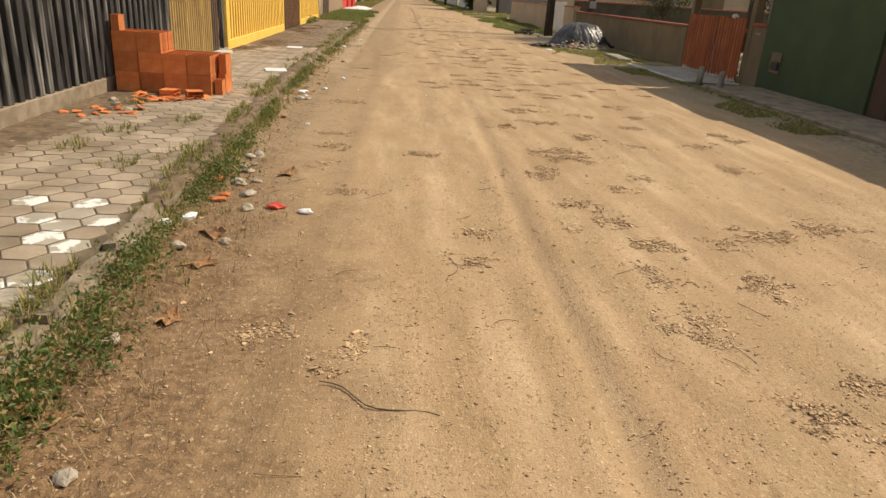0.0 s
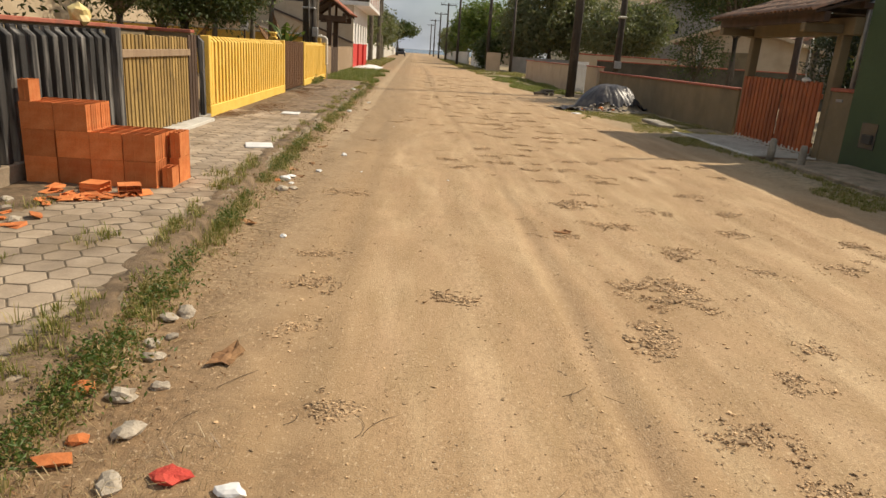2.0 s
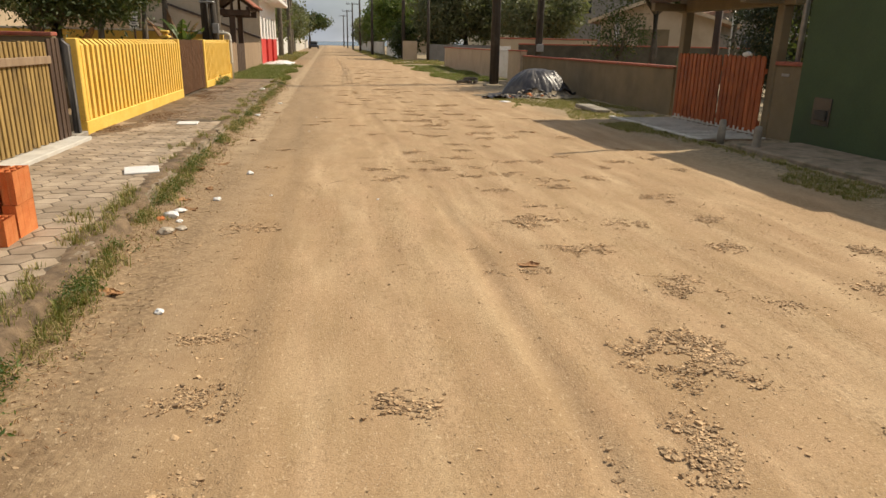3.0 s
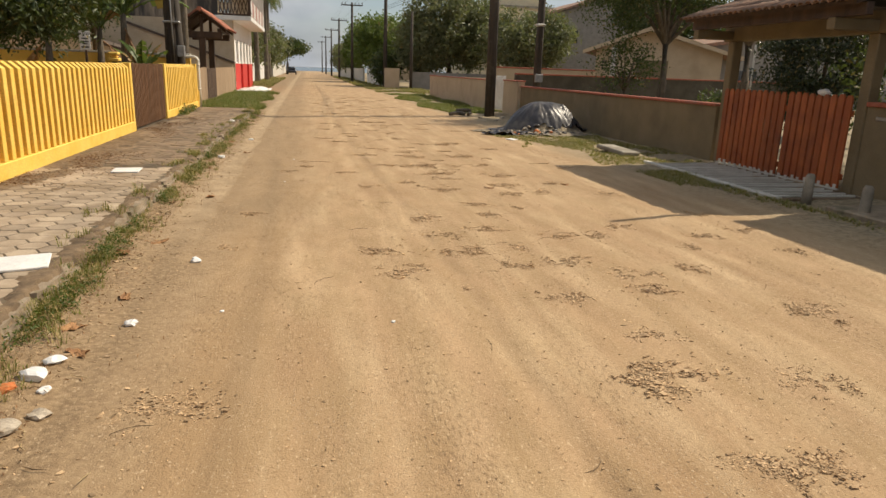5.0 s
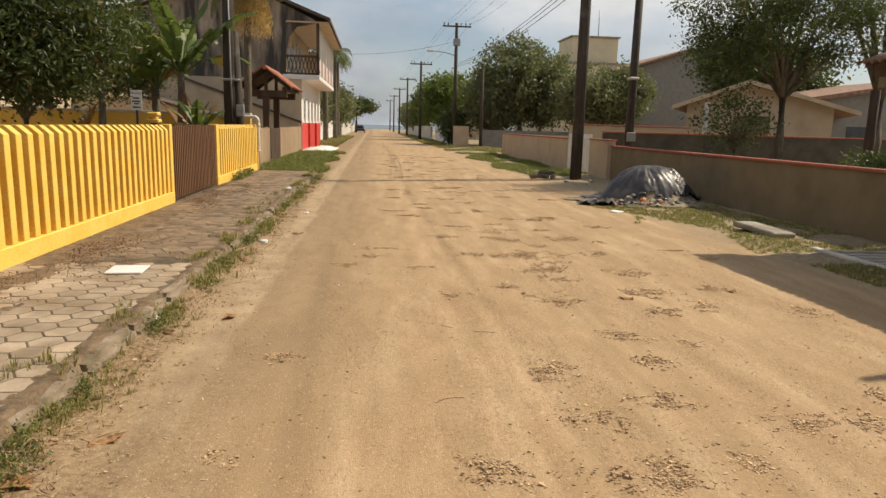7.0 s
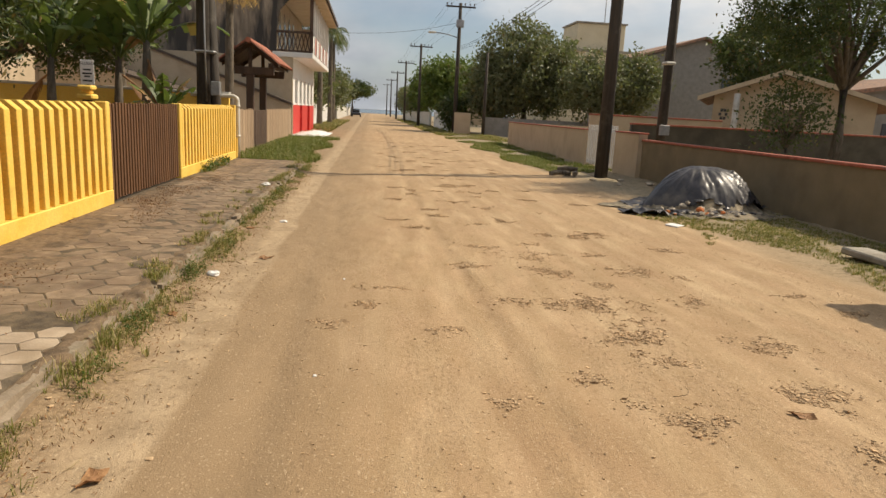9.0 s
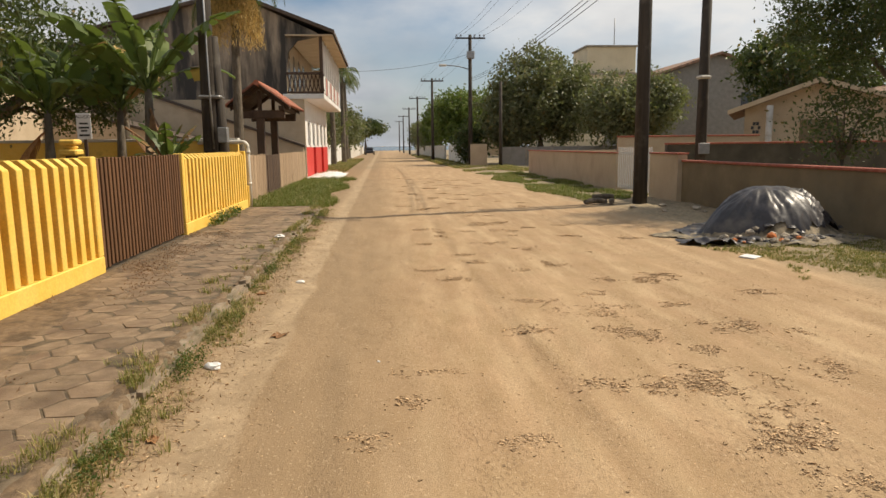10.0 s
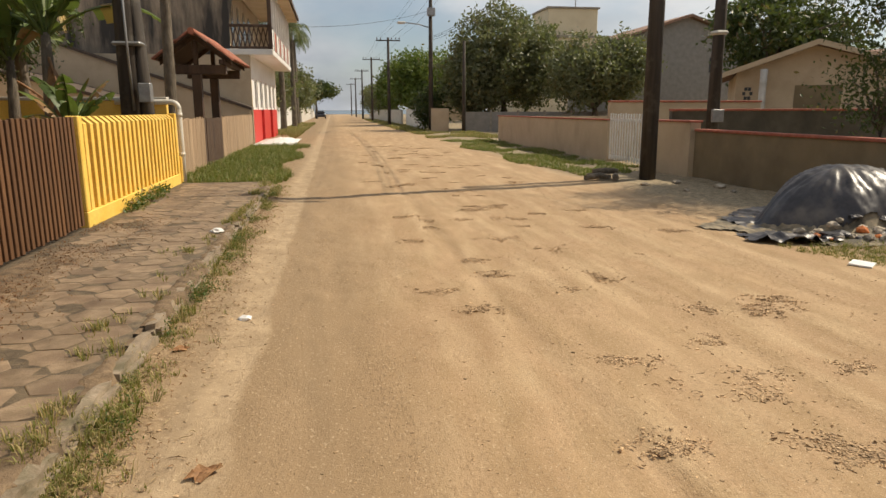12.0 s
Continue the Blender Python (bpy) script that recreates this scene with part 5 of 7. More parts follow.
def blades(name, label, centres, tall, wide, material, per=12, radius=0.025, bend=1.1):
    """Tufts of grass: blades that spread outwards from each centre."""
    n = len(centres) * per
    a = rng.uniform(0, 2 * math.pi, n)
    d = np.stack([np.cos(a), np.sin(a), np.zeros(n)], axis=1)
    s = np.stack([-np.sin(a), np.cos(a), np.zeros(n)], axis=1)
    pts = np.repeat(centres, per, axis=0) + d * np.abs(rng.normal(size=(n, 1))) * radius
    hgt = (tall * rng.uniform(0.35, 1.2, n) * np.repeat(rng.uniform(0.5, 1.3, len(centres)), per))[:, None]
    wv = (wide * rng.uniform(0.6, 1.2, n))[:, None] * s
    up = np.array([0, 0, 1.0])
    b = rng.uniform(0.1, 1.0, (n, 1)) * bend
    mid, tip = pts + up * hgt * 0.6 + d * hgt * b * 0.35, pts + up * hgt * (1 - 0.45 * b) + d * hgt * b
    verts = np.stack([pts - wv, pts + wv, mid + wv * 0.7, mid - wv * 0.7, tip], axis=1).reshape(-1, 3)
    k = np.arange(n)[:, None] * 5
    faces = (k + np.array([[0, 1, 2]])).tolist() + (k + np.array([[0, 2, 3]])).tolist() + (k + np.array([[3, 2, 4]])).tolist()
    return tagged(soup(name, verts, faces, material), label, "grass", kind="stuff")


def scatter(n, x_of, y0, y1, patch=1.0, cut=-0.1, seed=0.0):
    """Points over a stretch, thinned to uneven patches; x_of gives x from y and a random number."""
    out = []
    while len(out) < n:
        y, q = rng.uniform(y0, y1), rng.uniform()
        x = x_of(y, q)
        if noise.noise(Vector((x * patch * 1.4, y * patch, seed))) > cut + rng.uniform(-0.15, 0.15):
            out.append((x, y, height(x, y) - 0.008 if y < 75 else 0.0))
    return np.array(out)


# kerb strip
blades("kerb_grass", "short green and dry grass along the kerb", scatter(2300, lambda y, q: edge_x(y) - 0.05 + abs(rng.normal()) * 0.13, -1.0, 31.5, 1.5, 0.06, 3.0), 0.06, 0.0035, GRASS)
blades("kerb_grass", "longer tufts of green grass beside the kerb", scatter(560, lambda y, q: edge_x(y) - 0.06 + abs(rng.normal()) * 0.11, 6.0, 31.5, 1.2, 0.2, 7.0), 0.11, 0.004, GRASS)
for count, per, y0, y1, cut, seed in ((520, 22, 0.4, 13.0, 0.0, 9.0), (330, 18, 13.0, 31.0, 0.16, 19.0)):
    wp = scatter(count, lambda y, q: edge_x(y) + 0.015 + abs(rng.normal()) * 0.075, y0, y1, 1.3, cut, seed)
    tall = np.repeat(rng.uniform(0.4, 1.5, len(wp)), per)[:, None]
    wp = np.repeat(wp, per, axis=0) + rng.normal(size=(len(wp) * per, 3)) * np.array([0.028, 0.035, 0.0]) + np.abs(rng.normal(size=(len(wp) * per, 1))) * tall * np.array([0, 0, 0.05]) + np.array([0, 0, 0.012])
    v, f = leaf_faces(wp, 0.0135, 0.36)
    tagged(soup("kerb_weeds", v, f, WEED), "low broad leaved weeds hugging the kerb", "weeds", kind="stuff")
wp = np.repeat(np.array([[-1.25, 1.9, 0.07], [-1.2, 2.6, 0.07], [-1.33, 3.4, 0.08], [-1.3, 2.2, 0.1], [-1.32, 5.4, 0.06], [-1.42, 6.4, 0.06]]), 640, axis=0) + rng.normal(size=(3840, 3)) * np.array([0.08, 0.18, 0.075])
wp[:, 2] = np.abs(wp[:, 2]) + 0.02
v, f = leaf_faces(wp, 0.017, 0.4)
tagged(soup("kerb_weeds", v, f, WEED), "bushy green weeds at the kerb foot", "weeds", kind="stuff")
v, f = leaf_faces(scatter(4600, lambda y, q: edge_x(y) + 0.06 + abs(rng.normal()) * 0.24, -1, 31, 1.0, -0.2, 5.0) + np.array([0, 0, 0.016]), 0.014, 0.22)
tagged(soup("leaf_litter", v, f, DRY_LEAF), "brown dry leaf litter along the kerb", "leaf litter", kind="stuff")
blades("dry_straw", "dry straw stalks matted along the kerb", scatter(420, lambda y, q: edge_x(y) + 0.03 + abs(rng.normal()) * 0.12, 0.3, 31, 1.0, -0.15, 6.0), 0.05, 0.0022, STRAW, per=6, radius=0.05, bend=2.1)
blades("dry_straw", "matted dead stalks on the dark soil", scatter(300, lambda y, q: -1.25 + abs(rng.normal()) * 0.28, 0.8, 5.2, 1.0, -0.3, 6.5), 0.085, 0.002, STRAW, per=7, radius=0.08, bend=2.1)
sp = scatter(900, lambda y, q: edge_x(y) + 0.02 + abs(rng.normal()) * 0.2, 0.6, 24, 1.1, -0.1, 6.2)
ang, half = rng.uniform(0, 6.28, len(sp)), rng.uniform(0.012, 0.06, len(sp))[:, None]
run = np.stack([np.cos(ang), np.sin(ang), rng.normal(size=len(sp)) * 0.12], axis=1) * half
wid = np.stack([-np.sin(ang), np.cos(ang), np.zeros(len(sp))], axis=1) * 0.0022
low = sp + np.array([0, 0, 0.016]) + np.abs(run[:, 2:]) * np.array([0, 0, 1.0])
crook = wid * rng.normal(size=(len(sp), 1)) * 5
v = np.stack([low - run - wid, low - run + wid, low + crook + wid, low + crook - wid, low + run + wid, low + run - wid, low + crook + np.array([0, 0, 0.004])], axis=1).reshape(-1, 3)
b7 = np.arange(len(sp))[:, None] * 7
f = np.concatenate([b7 + np.array([q]) for q in ((0, 1, 6), (1, 2, 6), (2, 4, 6), (4, 5, 6), (5, 3, 6), (3, 0, 6))])
tagged(soup("fallen_stalks", v, f, STRAW), "fallen dry stalks lying along the kerb", "straw", kind="stuff")
tops = scatter(520, lambda y, q: edge_x(y) - 0.14 + rng.normal() * 0.07, 2.2, 31.0, 1.2, 0.16, 3.3)
tops[:, 2] = PAVE_Z + 0.005
blades("kerb_grass", "green tufts rooted in the soil over the kerb", tops, 0.085, 0.0035, GRASS)
# joints of the paving and fence foot
blades("joint_grass", "sparse grass in the paving joints", np.concatenate([np.array([[px, py, PAVE_Z - 0.01]]) + rng.normal(size=(14, 3)) * np.array([0.08, 0.11, 0]) for px, py in ((-2.15, 7.35), (-2.75, 5.9), (-2.05, 9.9), (-3.2, 5.0), (-2.0, 13.9), (-2.05, 5.35), (-1.98, 18.8), (-2.0, 21.0), (-3.3, 4.55), (-1.95, 17.3), (-2.1, 21.6), (-2.1, 24.2), (-2.6, 6.6), (-3.05, 8.1), (-3.5, 28.0), (-3.5, 29.0), (-3.5, 27.4))]), 0.09, 0.0035, GRASS)
wp = np.repeat(np.array([[-3.5, 27.6, 0.2], [-3.5, 28.4, 0.22], [-3.5, 29.2, 0.2]]), 220, axis=0) + rng.normal(size=(660, 3)) * np.array([0.05, 0.2, 0.06])
v, f = leaf_faces(wp, 0.035, 0.5)
tagged(soup("fence_weeds", v, f, WEED), "green weeds at the fence foot", "weeds", kind="stuff")
v, f = leaf_faces(scatter(5000, lambda y, q: -3.6 + abs(rng.normal()) * 0.42, 15.3, 26.5, 0.8, -0.15, 5.5) * np.array([1, 1, 0]) + np.array([0, 0, PAVE_Z + 0.012]), 0.011, 0.4)
tagged(soup("leaf_litter", v, f, DRY_LEAF), "reddish brown leaf crumbs on the pavers", "leaf litter", kind="stuff")
# lawn by the pale fence
blades("lawn", "lush uneven grass before the pale fence", scatter(4666, lambda y, q: -3.9 + q * (2.15 - 0.25 * math.sin(y * 0.9)), 31.4, 47.0, 0.7, -0.35, 1.0), 0.2, 0.006, LAWN, radius=0.04)
blades("lawn", "grass strip further down the street", scatter(1555, lambda y, q: -4.6 + q * 2.1, 52.5, 100.0, 0.3, -0.3, 2.0), 0.2, 0.02, GRASS)
# verge on the sunny side
blades("verge_grass", "short yellowish grass under the street wall", scatter(2888, lambda y, q: 5.55 + 0.25 * math.sin(y * 1.3) + q * 2.25, 18.4, 24.6, 0.8, -0.15, 4.0), 0.055, 0.004, GRASS)
blades("verge_grass", "denser grass before the covered heap", scatter(900, lambda y, q: 4.95 + 0.2 * math.sin(y * 2.3) + q * 1.7, 21.3, 24.0, 1.3, -0.1, 4.6), 0.06, 0.004, GRASS)
blades("verge_grass", "thin shaded grass by the bollards", scatter(2000, lambda y, q: 5.6 + q * 0.75, 9.0, 17.6, 0.8, -0.1, 6.0), 0.06, 0.004, GRASS)
blades("verge_grass", "green verge under the corner wall", scatter(4000, lambda y, q: 5.25 + 0.3 * math.sin(y * 0.8) + q * 2.55, 32.6, 52.0, 0.6, -0.12, 8.0), 0.12, 0.007, LAWN)
blades("verge_grass", "rough grass at the side street corner", scatter(1777, lambda y, q: 4.9 + 4.5 * q, 54.0, 72.0, 0.4, 0.0, 2.5), 0.16, 0.012, GRASS)
blades("verge_grass", "grass far along the sunny verge", scatter(1333, lambda y, q: 4.6 + 2.2 * q, 70.0, 130.0, 0.25, -0.2, 3.5), 0.2, 0.025, GRASS)

# gardens behind the fences
tree("broad dark mango tree leaning over the yellow fence", -5.7, 20.3, 2.0, 0.17, [(-5.8, 20.2, 3.5, 2.2, 2.4, 1.6), (-7.4, 19.6, 4.2, 2.4, 2.4, 2.0), (-5.2, 20.8, 4.9, 1.9, 2.0, 1.4), (-4.9, 20.0, 2.7, 1.2, 1.3, 0.8)], TREE_DARK, clumps=200, per_clump=100, size=0.058, narrow=0.34, gap=0.02, spread=0.25)
tree("dark leafy garden tree behind the black fence", -8.2, 15.6, 2.0, 0.2, [(-8.4, 15.2, 3.7, 2.8, 2.8, 1.8)], TREE_DARK, clumps=170, per_clump=80, size=0.065, gap=0.05)
tree("dense dark tree filling the back of the yard", -10.2, 12.2, 2.2, 0.2, [(-10.2, 12.2, 3.2, 2.6, 2.8, 2.2), (-10.4, 17.5, 3.2, 2.4, 2.8, 2.2)], TREE_DARK, clumps=150, per_clump=70, size=0.075, gap=-0.1)
tree("dark leafy garden tree behind the black fence", -8.0, 8.6, 2.0, 0.18, [(-7.8, 8.4, 3.5, 2.5, 2.5, 1.6)], TREE_DARK, clumps=110, per_clump=50, size=0.09, gap=0.05)
tree("rounded garden tree in front of the outhouse", -9.6, 26.0, 2.2, 0.18, [(-9.6, 26.0, 3.9, 2.0, 2.0, 1.6)], TREE_OLIVE, clumps=110, per_clump=50, size=0.09)
banana("tall banana plant with torn green leaves", -5.64, 30.5, 3.0, 10, 2.9, r=0.13, dead=1)
banana("second banana stem beside the tall one", -6.5, 31.0, 2.6, 8, 2.6, dead=1)
banana("young banana shoot behind the brown gate", -4.95, 29.3, 1.25, 8, 1.3, r=0.07, upright=1.3, dead=0)
banana("banana plant with torn green leaves", -7.7, 30.0, 2.5, 9, 2.8, dead=1)
tree("dark leafy tree at the back of the garden", -10.2, 32.4, 2.6, 0.2, [(-10.2, 32.4, 4.6, 2.2, 2.0, 1.8), (-8.3, 33.6, 3.6, 1.6, 1.4, 1.4)], TREE_DARK, clumps=130, per_clump=80, size=0.065, gap=0.0)
tree("dark leafy bush behind the banana plants", -9.5, 29.5, 1.6, 0.1, [(-9.5, 29.5, 3.2, 1.2, 1.1, 1.4)], TREE_DARK, clumps=90, per_clump=70, size=0.065, gap=-0.05, name="bush", spread=0.22)
palm("slender palm with hanging yellow blossom", -4.6, 35.5, 6.7, 0.13, 12, 2.7, 1.15, (0.05, 0.3), skirt=0.75)
palm("palm with brown dry fronds in the garden", -7.2, 33.4, 3.9, 0.12, 11, 2.2, 1.2, (-0.1, 0.1), dry=3)
# gardens on the sunny side
tree("open garden tree with visible limbs behind the street wall", 12.6, 29.8, 2.9, 0.14, [(10.9, 29.5, 5.0, 1.9, 1.8, 1.6), (13.2, 29.9, 5.4, 2.3, 1.9, 1.9)], TREE_DARK, clumps=215, per_clump=100, size=0.055, narrow=0.45, gap=0.13, limbs=14, spread=0.24)
tree("low sprawling leafy branches over the garden wall", 11.2, 29.8, 1.2, 0.06, [(11.2, 29.8, 2.1, 1.2, 0.8, 0.9)], TREE_DARK, clumps=62, per_clump=40, size=0.06, spread=0.26, gap=0.15, name="bush", limbs=12)
tree("open garden tree with a light crown", 16.4, 30.5, 3.0, 0.16, [(16.4, 30.6, 5.6, 2.4, 2.0, 1.7)], TREE_OLIVE, clumps=100, per_clump=85, size=0.052, gap=0.2, limbs=16)
palm("garden palm behind the tiled gate roof", 15.2, 22.0, 6.0, 0.14, 13, 2.6, 1.1)
tree("dark hedge bush behind the red gate", 11.6, 17.2, 0.5, 0.08, [(11.6, 17.2, 1.8, 1.3, 2.2, 1.5)], TREE_DARK, clumps=90, per_clump=50, size=0.07, name="bush", gap=-0.1)
# near-black leaf colour paints the shade this bush stands in
tree("bush with shade put into its leaf colour, filling the gap behind the tiled gate", 14.6, 24.3, 0.6, 0.09, [(14.6, 24.3, 2.2, 1.6, 1.2, 1.9)], TREE_SHADED, clumps=270, per_clump=85, size=0.06, name="bush", gap=-0.1, spread=0.2)
tree("low green bush behind the street wall", 11.2, 24.0, 0.4, 0.05, [(11.2, 24.0, 1.0, 0.6, 0.5, 0.35)], TREE_DARK, clumps=22, per_clump=40, size=0.06, name="bush", spread=0.16)
tree("tall dark tree behind the bungalow", 26.0, 55.5, 3.5, 0.3, [(25.6, 55.5, 6.2, 3.2, 3.0, 2.6), (29.5, 56.0, 5.4, 3.0, 3.0, 2.2)], TREE_DARK, clumps=150, per_clump=50, size=0.2, spread=0.5)
tree("big round dense dark tree at the side street", 13.2, 71.0, 2.4, 0.35, [(12.9, 71.0, 5.4, 3.9, 3.6, 3.9), (15.4, 71.5, 5.2, 3.0, 3.0, 3.4), (10.6, 70.5, 3.8, 2.4, 2.4, 2.8)], TREE_OLIVE, clumps=260, per_clump=60, size=0.17, spread=0.42, gap=-0.12)
tree("round dark tree behind the corner lot", 18.2, 64.0, 2.0, 0.3, [(17.4, 64.0, 4.1, 2.6, 2.5, 2.3), (20.2, 64.5, 4.4, 2.4, 2.4, 2.2)], TREE_OLIVE, clumps=170, per_clump=60, size=0.16, spread=0.4, gap=-0.1)
tree("light green leafy tree beside the street pole", 8.6, 88.0, 2.0, 0.25, [(8.2, 88.0, 4.8, 2.8, 3.0, 2.8), (10.8, 90.0, 4.8, 2.6, 3.0, 2.6)], TREE_LIGHT, clumps=170, per_clump=55, size=0.2, spread=0.45, gap=-0.05)
tree("light green leafy tree further down the street", 7.6, 104.0, 2.0, 0.25, [(7.4, 104.0, 4.6, 2.2, 3.0, 2.8)], TREE_LIGHT, clumps=120, per_clump=50, size=0.22, spread=0.45, gap=-0.05)
tree("dark round shrub at the foot of the pole", 7.6, 70.4, 0.5, 0.12, [(7.2, 70.5, 1.7, 1.4, 1.3, 1.5)], TREE_DARK, clumps=90, per_clump=50, size=0.12, name="bush", spread=0.25, gap=-0.2)
for x, y, tall in ((-4.3, 72.0, 8.0), (-4.0, 82.0, 8.6), (-4.4, 95.0, 9.0)):
    palm("tall feathery palm beyond the shop house", x, y, tall, 0.2, 14, 3.0, 1.15, leaflets=18)
for x, y, s in ((-6.4, 84.0, 1.0), (-5.6, 100.0, 1.1), (-5.2, 118.0, 1.1), (-6.6, 74.0, 0.9)):
    tree("dark street tree beyond the shop house", x, y, 2.0, 0.25, [(x, y, 3.8 * s, 2.4 * s, 3.0 * s, 2.8 * s)], TREE_OLIVE, clumps=110, per_clump=45, size=0.22, spread=0.5, gap=-0.05)
tree("flat spreading tree at the beach end", -3.6, 152.0, 3.4, 0.25, [(-2.6, 152.0, 5.2, 3.4, 3.5, 1.3)], TREE_DARK, clumps=90, per_clump=40, size=0.3, spread=0.5)
for x, y, s in ((7.5, 122.0, 1.0), (7.2, 140.0, 1.0), (8.2, 165.0, 1.1)):
    tree("street tree far down the sunny side", x, y, 2.0, 0.25, [(x, y, 3.6 * s, 1.9 * s, 3.0 * s, 2.6 * s)], TREE_OLIVE, clumps=80, per_clump=40, size=0.26, spread=0.5)


# ---- tarpaulin heap on the verge ----
def heap_height(x, y, seed, rough):
    r = math.hypot((x - 6.35) / 1.15, (y - 25.1) / 0.95)
    r *= 1 + 0.12 * noise.noise(Vector((x * 1.5, y * 1.5, seed)))
    base = max(0.0, 1 - r ** 2.6) * 0.80
    return base + rough * (noise.noise(Vector((x * 5, y * 5, seed))) + 0.5 * noise.noise(Vector((x * 13, y * 13, seed))))


def mound(name, x0, x1, y0, y1, step, fn, keep, material, parent):
    bm = bmesh.new()
    rows = {}
    xs, ys = np.arange(x0, x1, step), np.arange(y0, y1, step)
    for j, y in enumerate(ys):
        for i, x in enumerate(xs):
            rows[i, j] = bm.verts.new((x, y, fn(x, y)))
    for j in range(len(ys) - 1):
        for i in range(len(xs) - 1):
            if keep(xs[i], ys[j]):
                bm.faces.new((rows[i, j], rows[i + 1, j], rows[i + 1, j + 1], rows[i, j + 1])).smooth = True
    bmesh.ops.delete(bm, geom=[v for v in bm.verts if not v.link_faces], context="VERTS")
    return part(name, bm, material, parent)


heap = thing("covered_heap", "heap of grey sand and rubble under black plastic sheeting", "heap", 0.2, 0, 0)
mound("sand", 4.3, 8.0, 23.3, 27.0, 0.06, lambda x, y: 0.62 * heap_height(x, y, 2.0, 0.05) + 0.02 + height(x, y) + max(0.0, 0.12 - 0.1 * math.hypot(x - 6.2, y - 24.6)), lambda x, y: math.hypot((x - 6.2) / 1.75, (y - 24.95) / 1.45) + 0.15 * noise.noise(Vector((x * 2, y * 2, 1))) < 1, HEAP, heap)


def sheet(x, y):
    a, r = math.atan2(y - 25.1, x - 6.35), math.hypot(x - 6.35, y - 25.1)
    warp = 0.5 * noise.noise(Vector((x * 1.3, y * 1.3, 2)))
    def crease(freq, seed, sharp):
        return (1 - min(1, 1.6 * abs(noise.noise(Vector((freq * math.cos(a + warp), freq * math.sin(a + warp), 0.45 * r + seed)))))) ** sharp
    taut = 0.45 if x < 6.75 else 1.0
    fold = taut * (0.07 * crease(2.2, 1, 3) + 0.06 * crease(4.5, 5, 4) + 0.03 * crease(9, 9, 4)) * min(1, r * 1.6) - 0.025
    crumple = 0.035 * abs(noise.noise(Vector((x * 6, y * 6, 5)))) + 0.012 * abs(noise.noise(Vector((x * 15, y * 15, 5))))
    low = max(0.0, min(1.0, (24.6 - y) / 0.4))
    return heap_height(x, y, 2.0, 0.012) + 0.035 + height(x, y) + fold + crumple * (0.5 + 2.0 * low)


mound("tarpaulin", 4.2, 8.0, 23.5, 26.8, 0.028, sheet, lambda x, y: math.hypot((x - 6.25) / 1.35, (y - 25.3) / (1.12 if y > 25.3 else 1.06)) + 0.16 * noise.noise(Vector((x * 2.3, y * 2.3, 8))) < 1 or (x < 5.6 and math.hypot((x - 5.1) / 0.75, (y - 24.35) / 0.45) + 0.25 * noise.noise(Vector((x * 4, y * 4, 3))) < 1), TARP, heap)


# ---- loose stones, litter and twigs ----
ICO = bmesh.new()
bmesh.ops.create_icosphere(ICO, subdivisions=1, radius=1.0)
ICO_V, ICO_F = np.array([v.co[:] for v in ICO.verts]), np.array([[v.index for v in f.verts] for f in ICO.faces])
ICO.free()


def pebbles(points, sizes):
    n, k = len(points), len(ICO_V)
    shape = ICO_V[None] * rng.uniform(0.55, 1.25, (n, k, 1)) * np.stack([rng.uniform(0.7, 1.3, n), rng.uniform(0.7, 1.3, n), rng.uniform(0.16, 0.42, n)], axis=1)[:, None]
    a = rng.uniform(0, 6.28, n)
    c, s = np.cos(a)[:, None], np.sin(a)[:, None]
    rot = np.stack([shape[..., 0] * c - shape[..., 1] * s, shape[..., 0] * s + shape[..., 1] * c, shape[..., 2]], axis=-1)
    verts = (rot * sizes[:, None, None] + points[:, None]).reshape(-1, 3)
    faces = (ICO_F[None] + np.arange(n)[:, None, None] * k).reshape(-1, 3)
    return verts, faces


CHIP_F = np.array([(0, 1, 3), (0, 3, 2), (4, 6, 7), (4, 7, 5), (0, 4, 5), (0, 5, 1), (2, 3, 7), (2, 7, 6), (0, 2, 6), (0, 6, 4), (1, 5, 7), (1, 7, 3)])
CHIP_V = np.array([(x, y, z) for x in (-1, 1) for y in (-1, 1) for z in (-1, 1)], dtype=float) * 0.62


def chips(points, sizes):
    """Angular stone chips, tilted, half sunk in the sand."""
    n = len(points)
    shape = CHIP_V[None] * rng.uniform(0.5, 1.35, (n, 8, 1)) * np.stack([rng.uniform(0.8, 1.5, n), rng.uniform(0.6, 1.1, n), rng.uniform(0.22, 0.55, n)], axis=1)[:, None]
    a, e = rng.uniform(0, 6.28, n), rng.normal(size=n) * 0.22
    ca, sa, ce, se = (v[:, None] for v in (np.cos(a), np.sin(a), np.cos(e), np.sin(e)))
    x, z = shape[..., 0] * ce - shape[..., 2] * se, shape[..., 0] * se + shape[..., 2] * ce
    rot = np.stack([x * ca - shape[..., 1] * sa, x * sa + shape[..., 1] * ca, z], axis=-1)
    return (rot * sizes[:, None, None] + points[:, None]).reshape(-1, 3), (CHIP_F[None] + np.arange(n)[:, None, None] * 8).reshape(-1, 3)


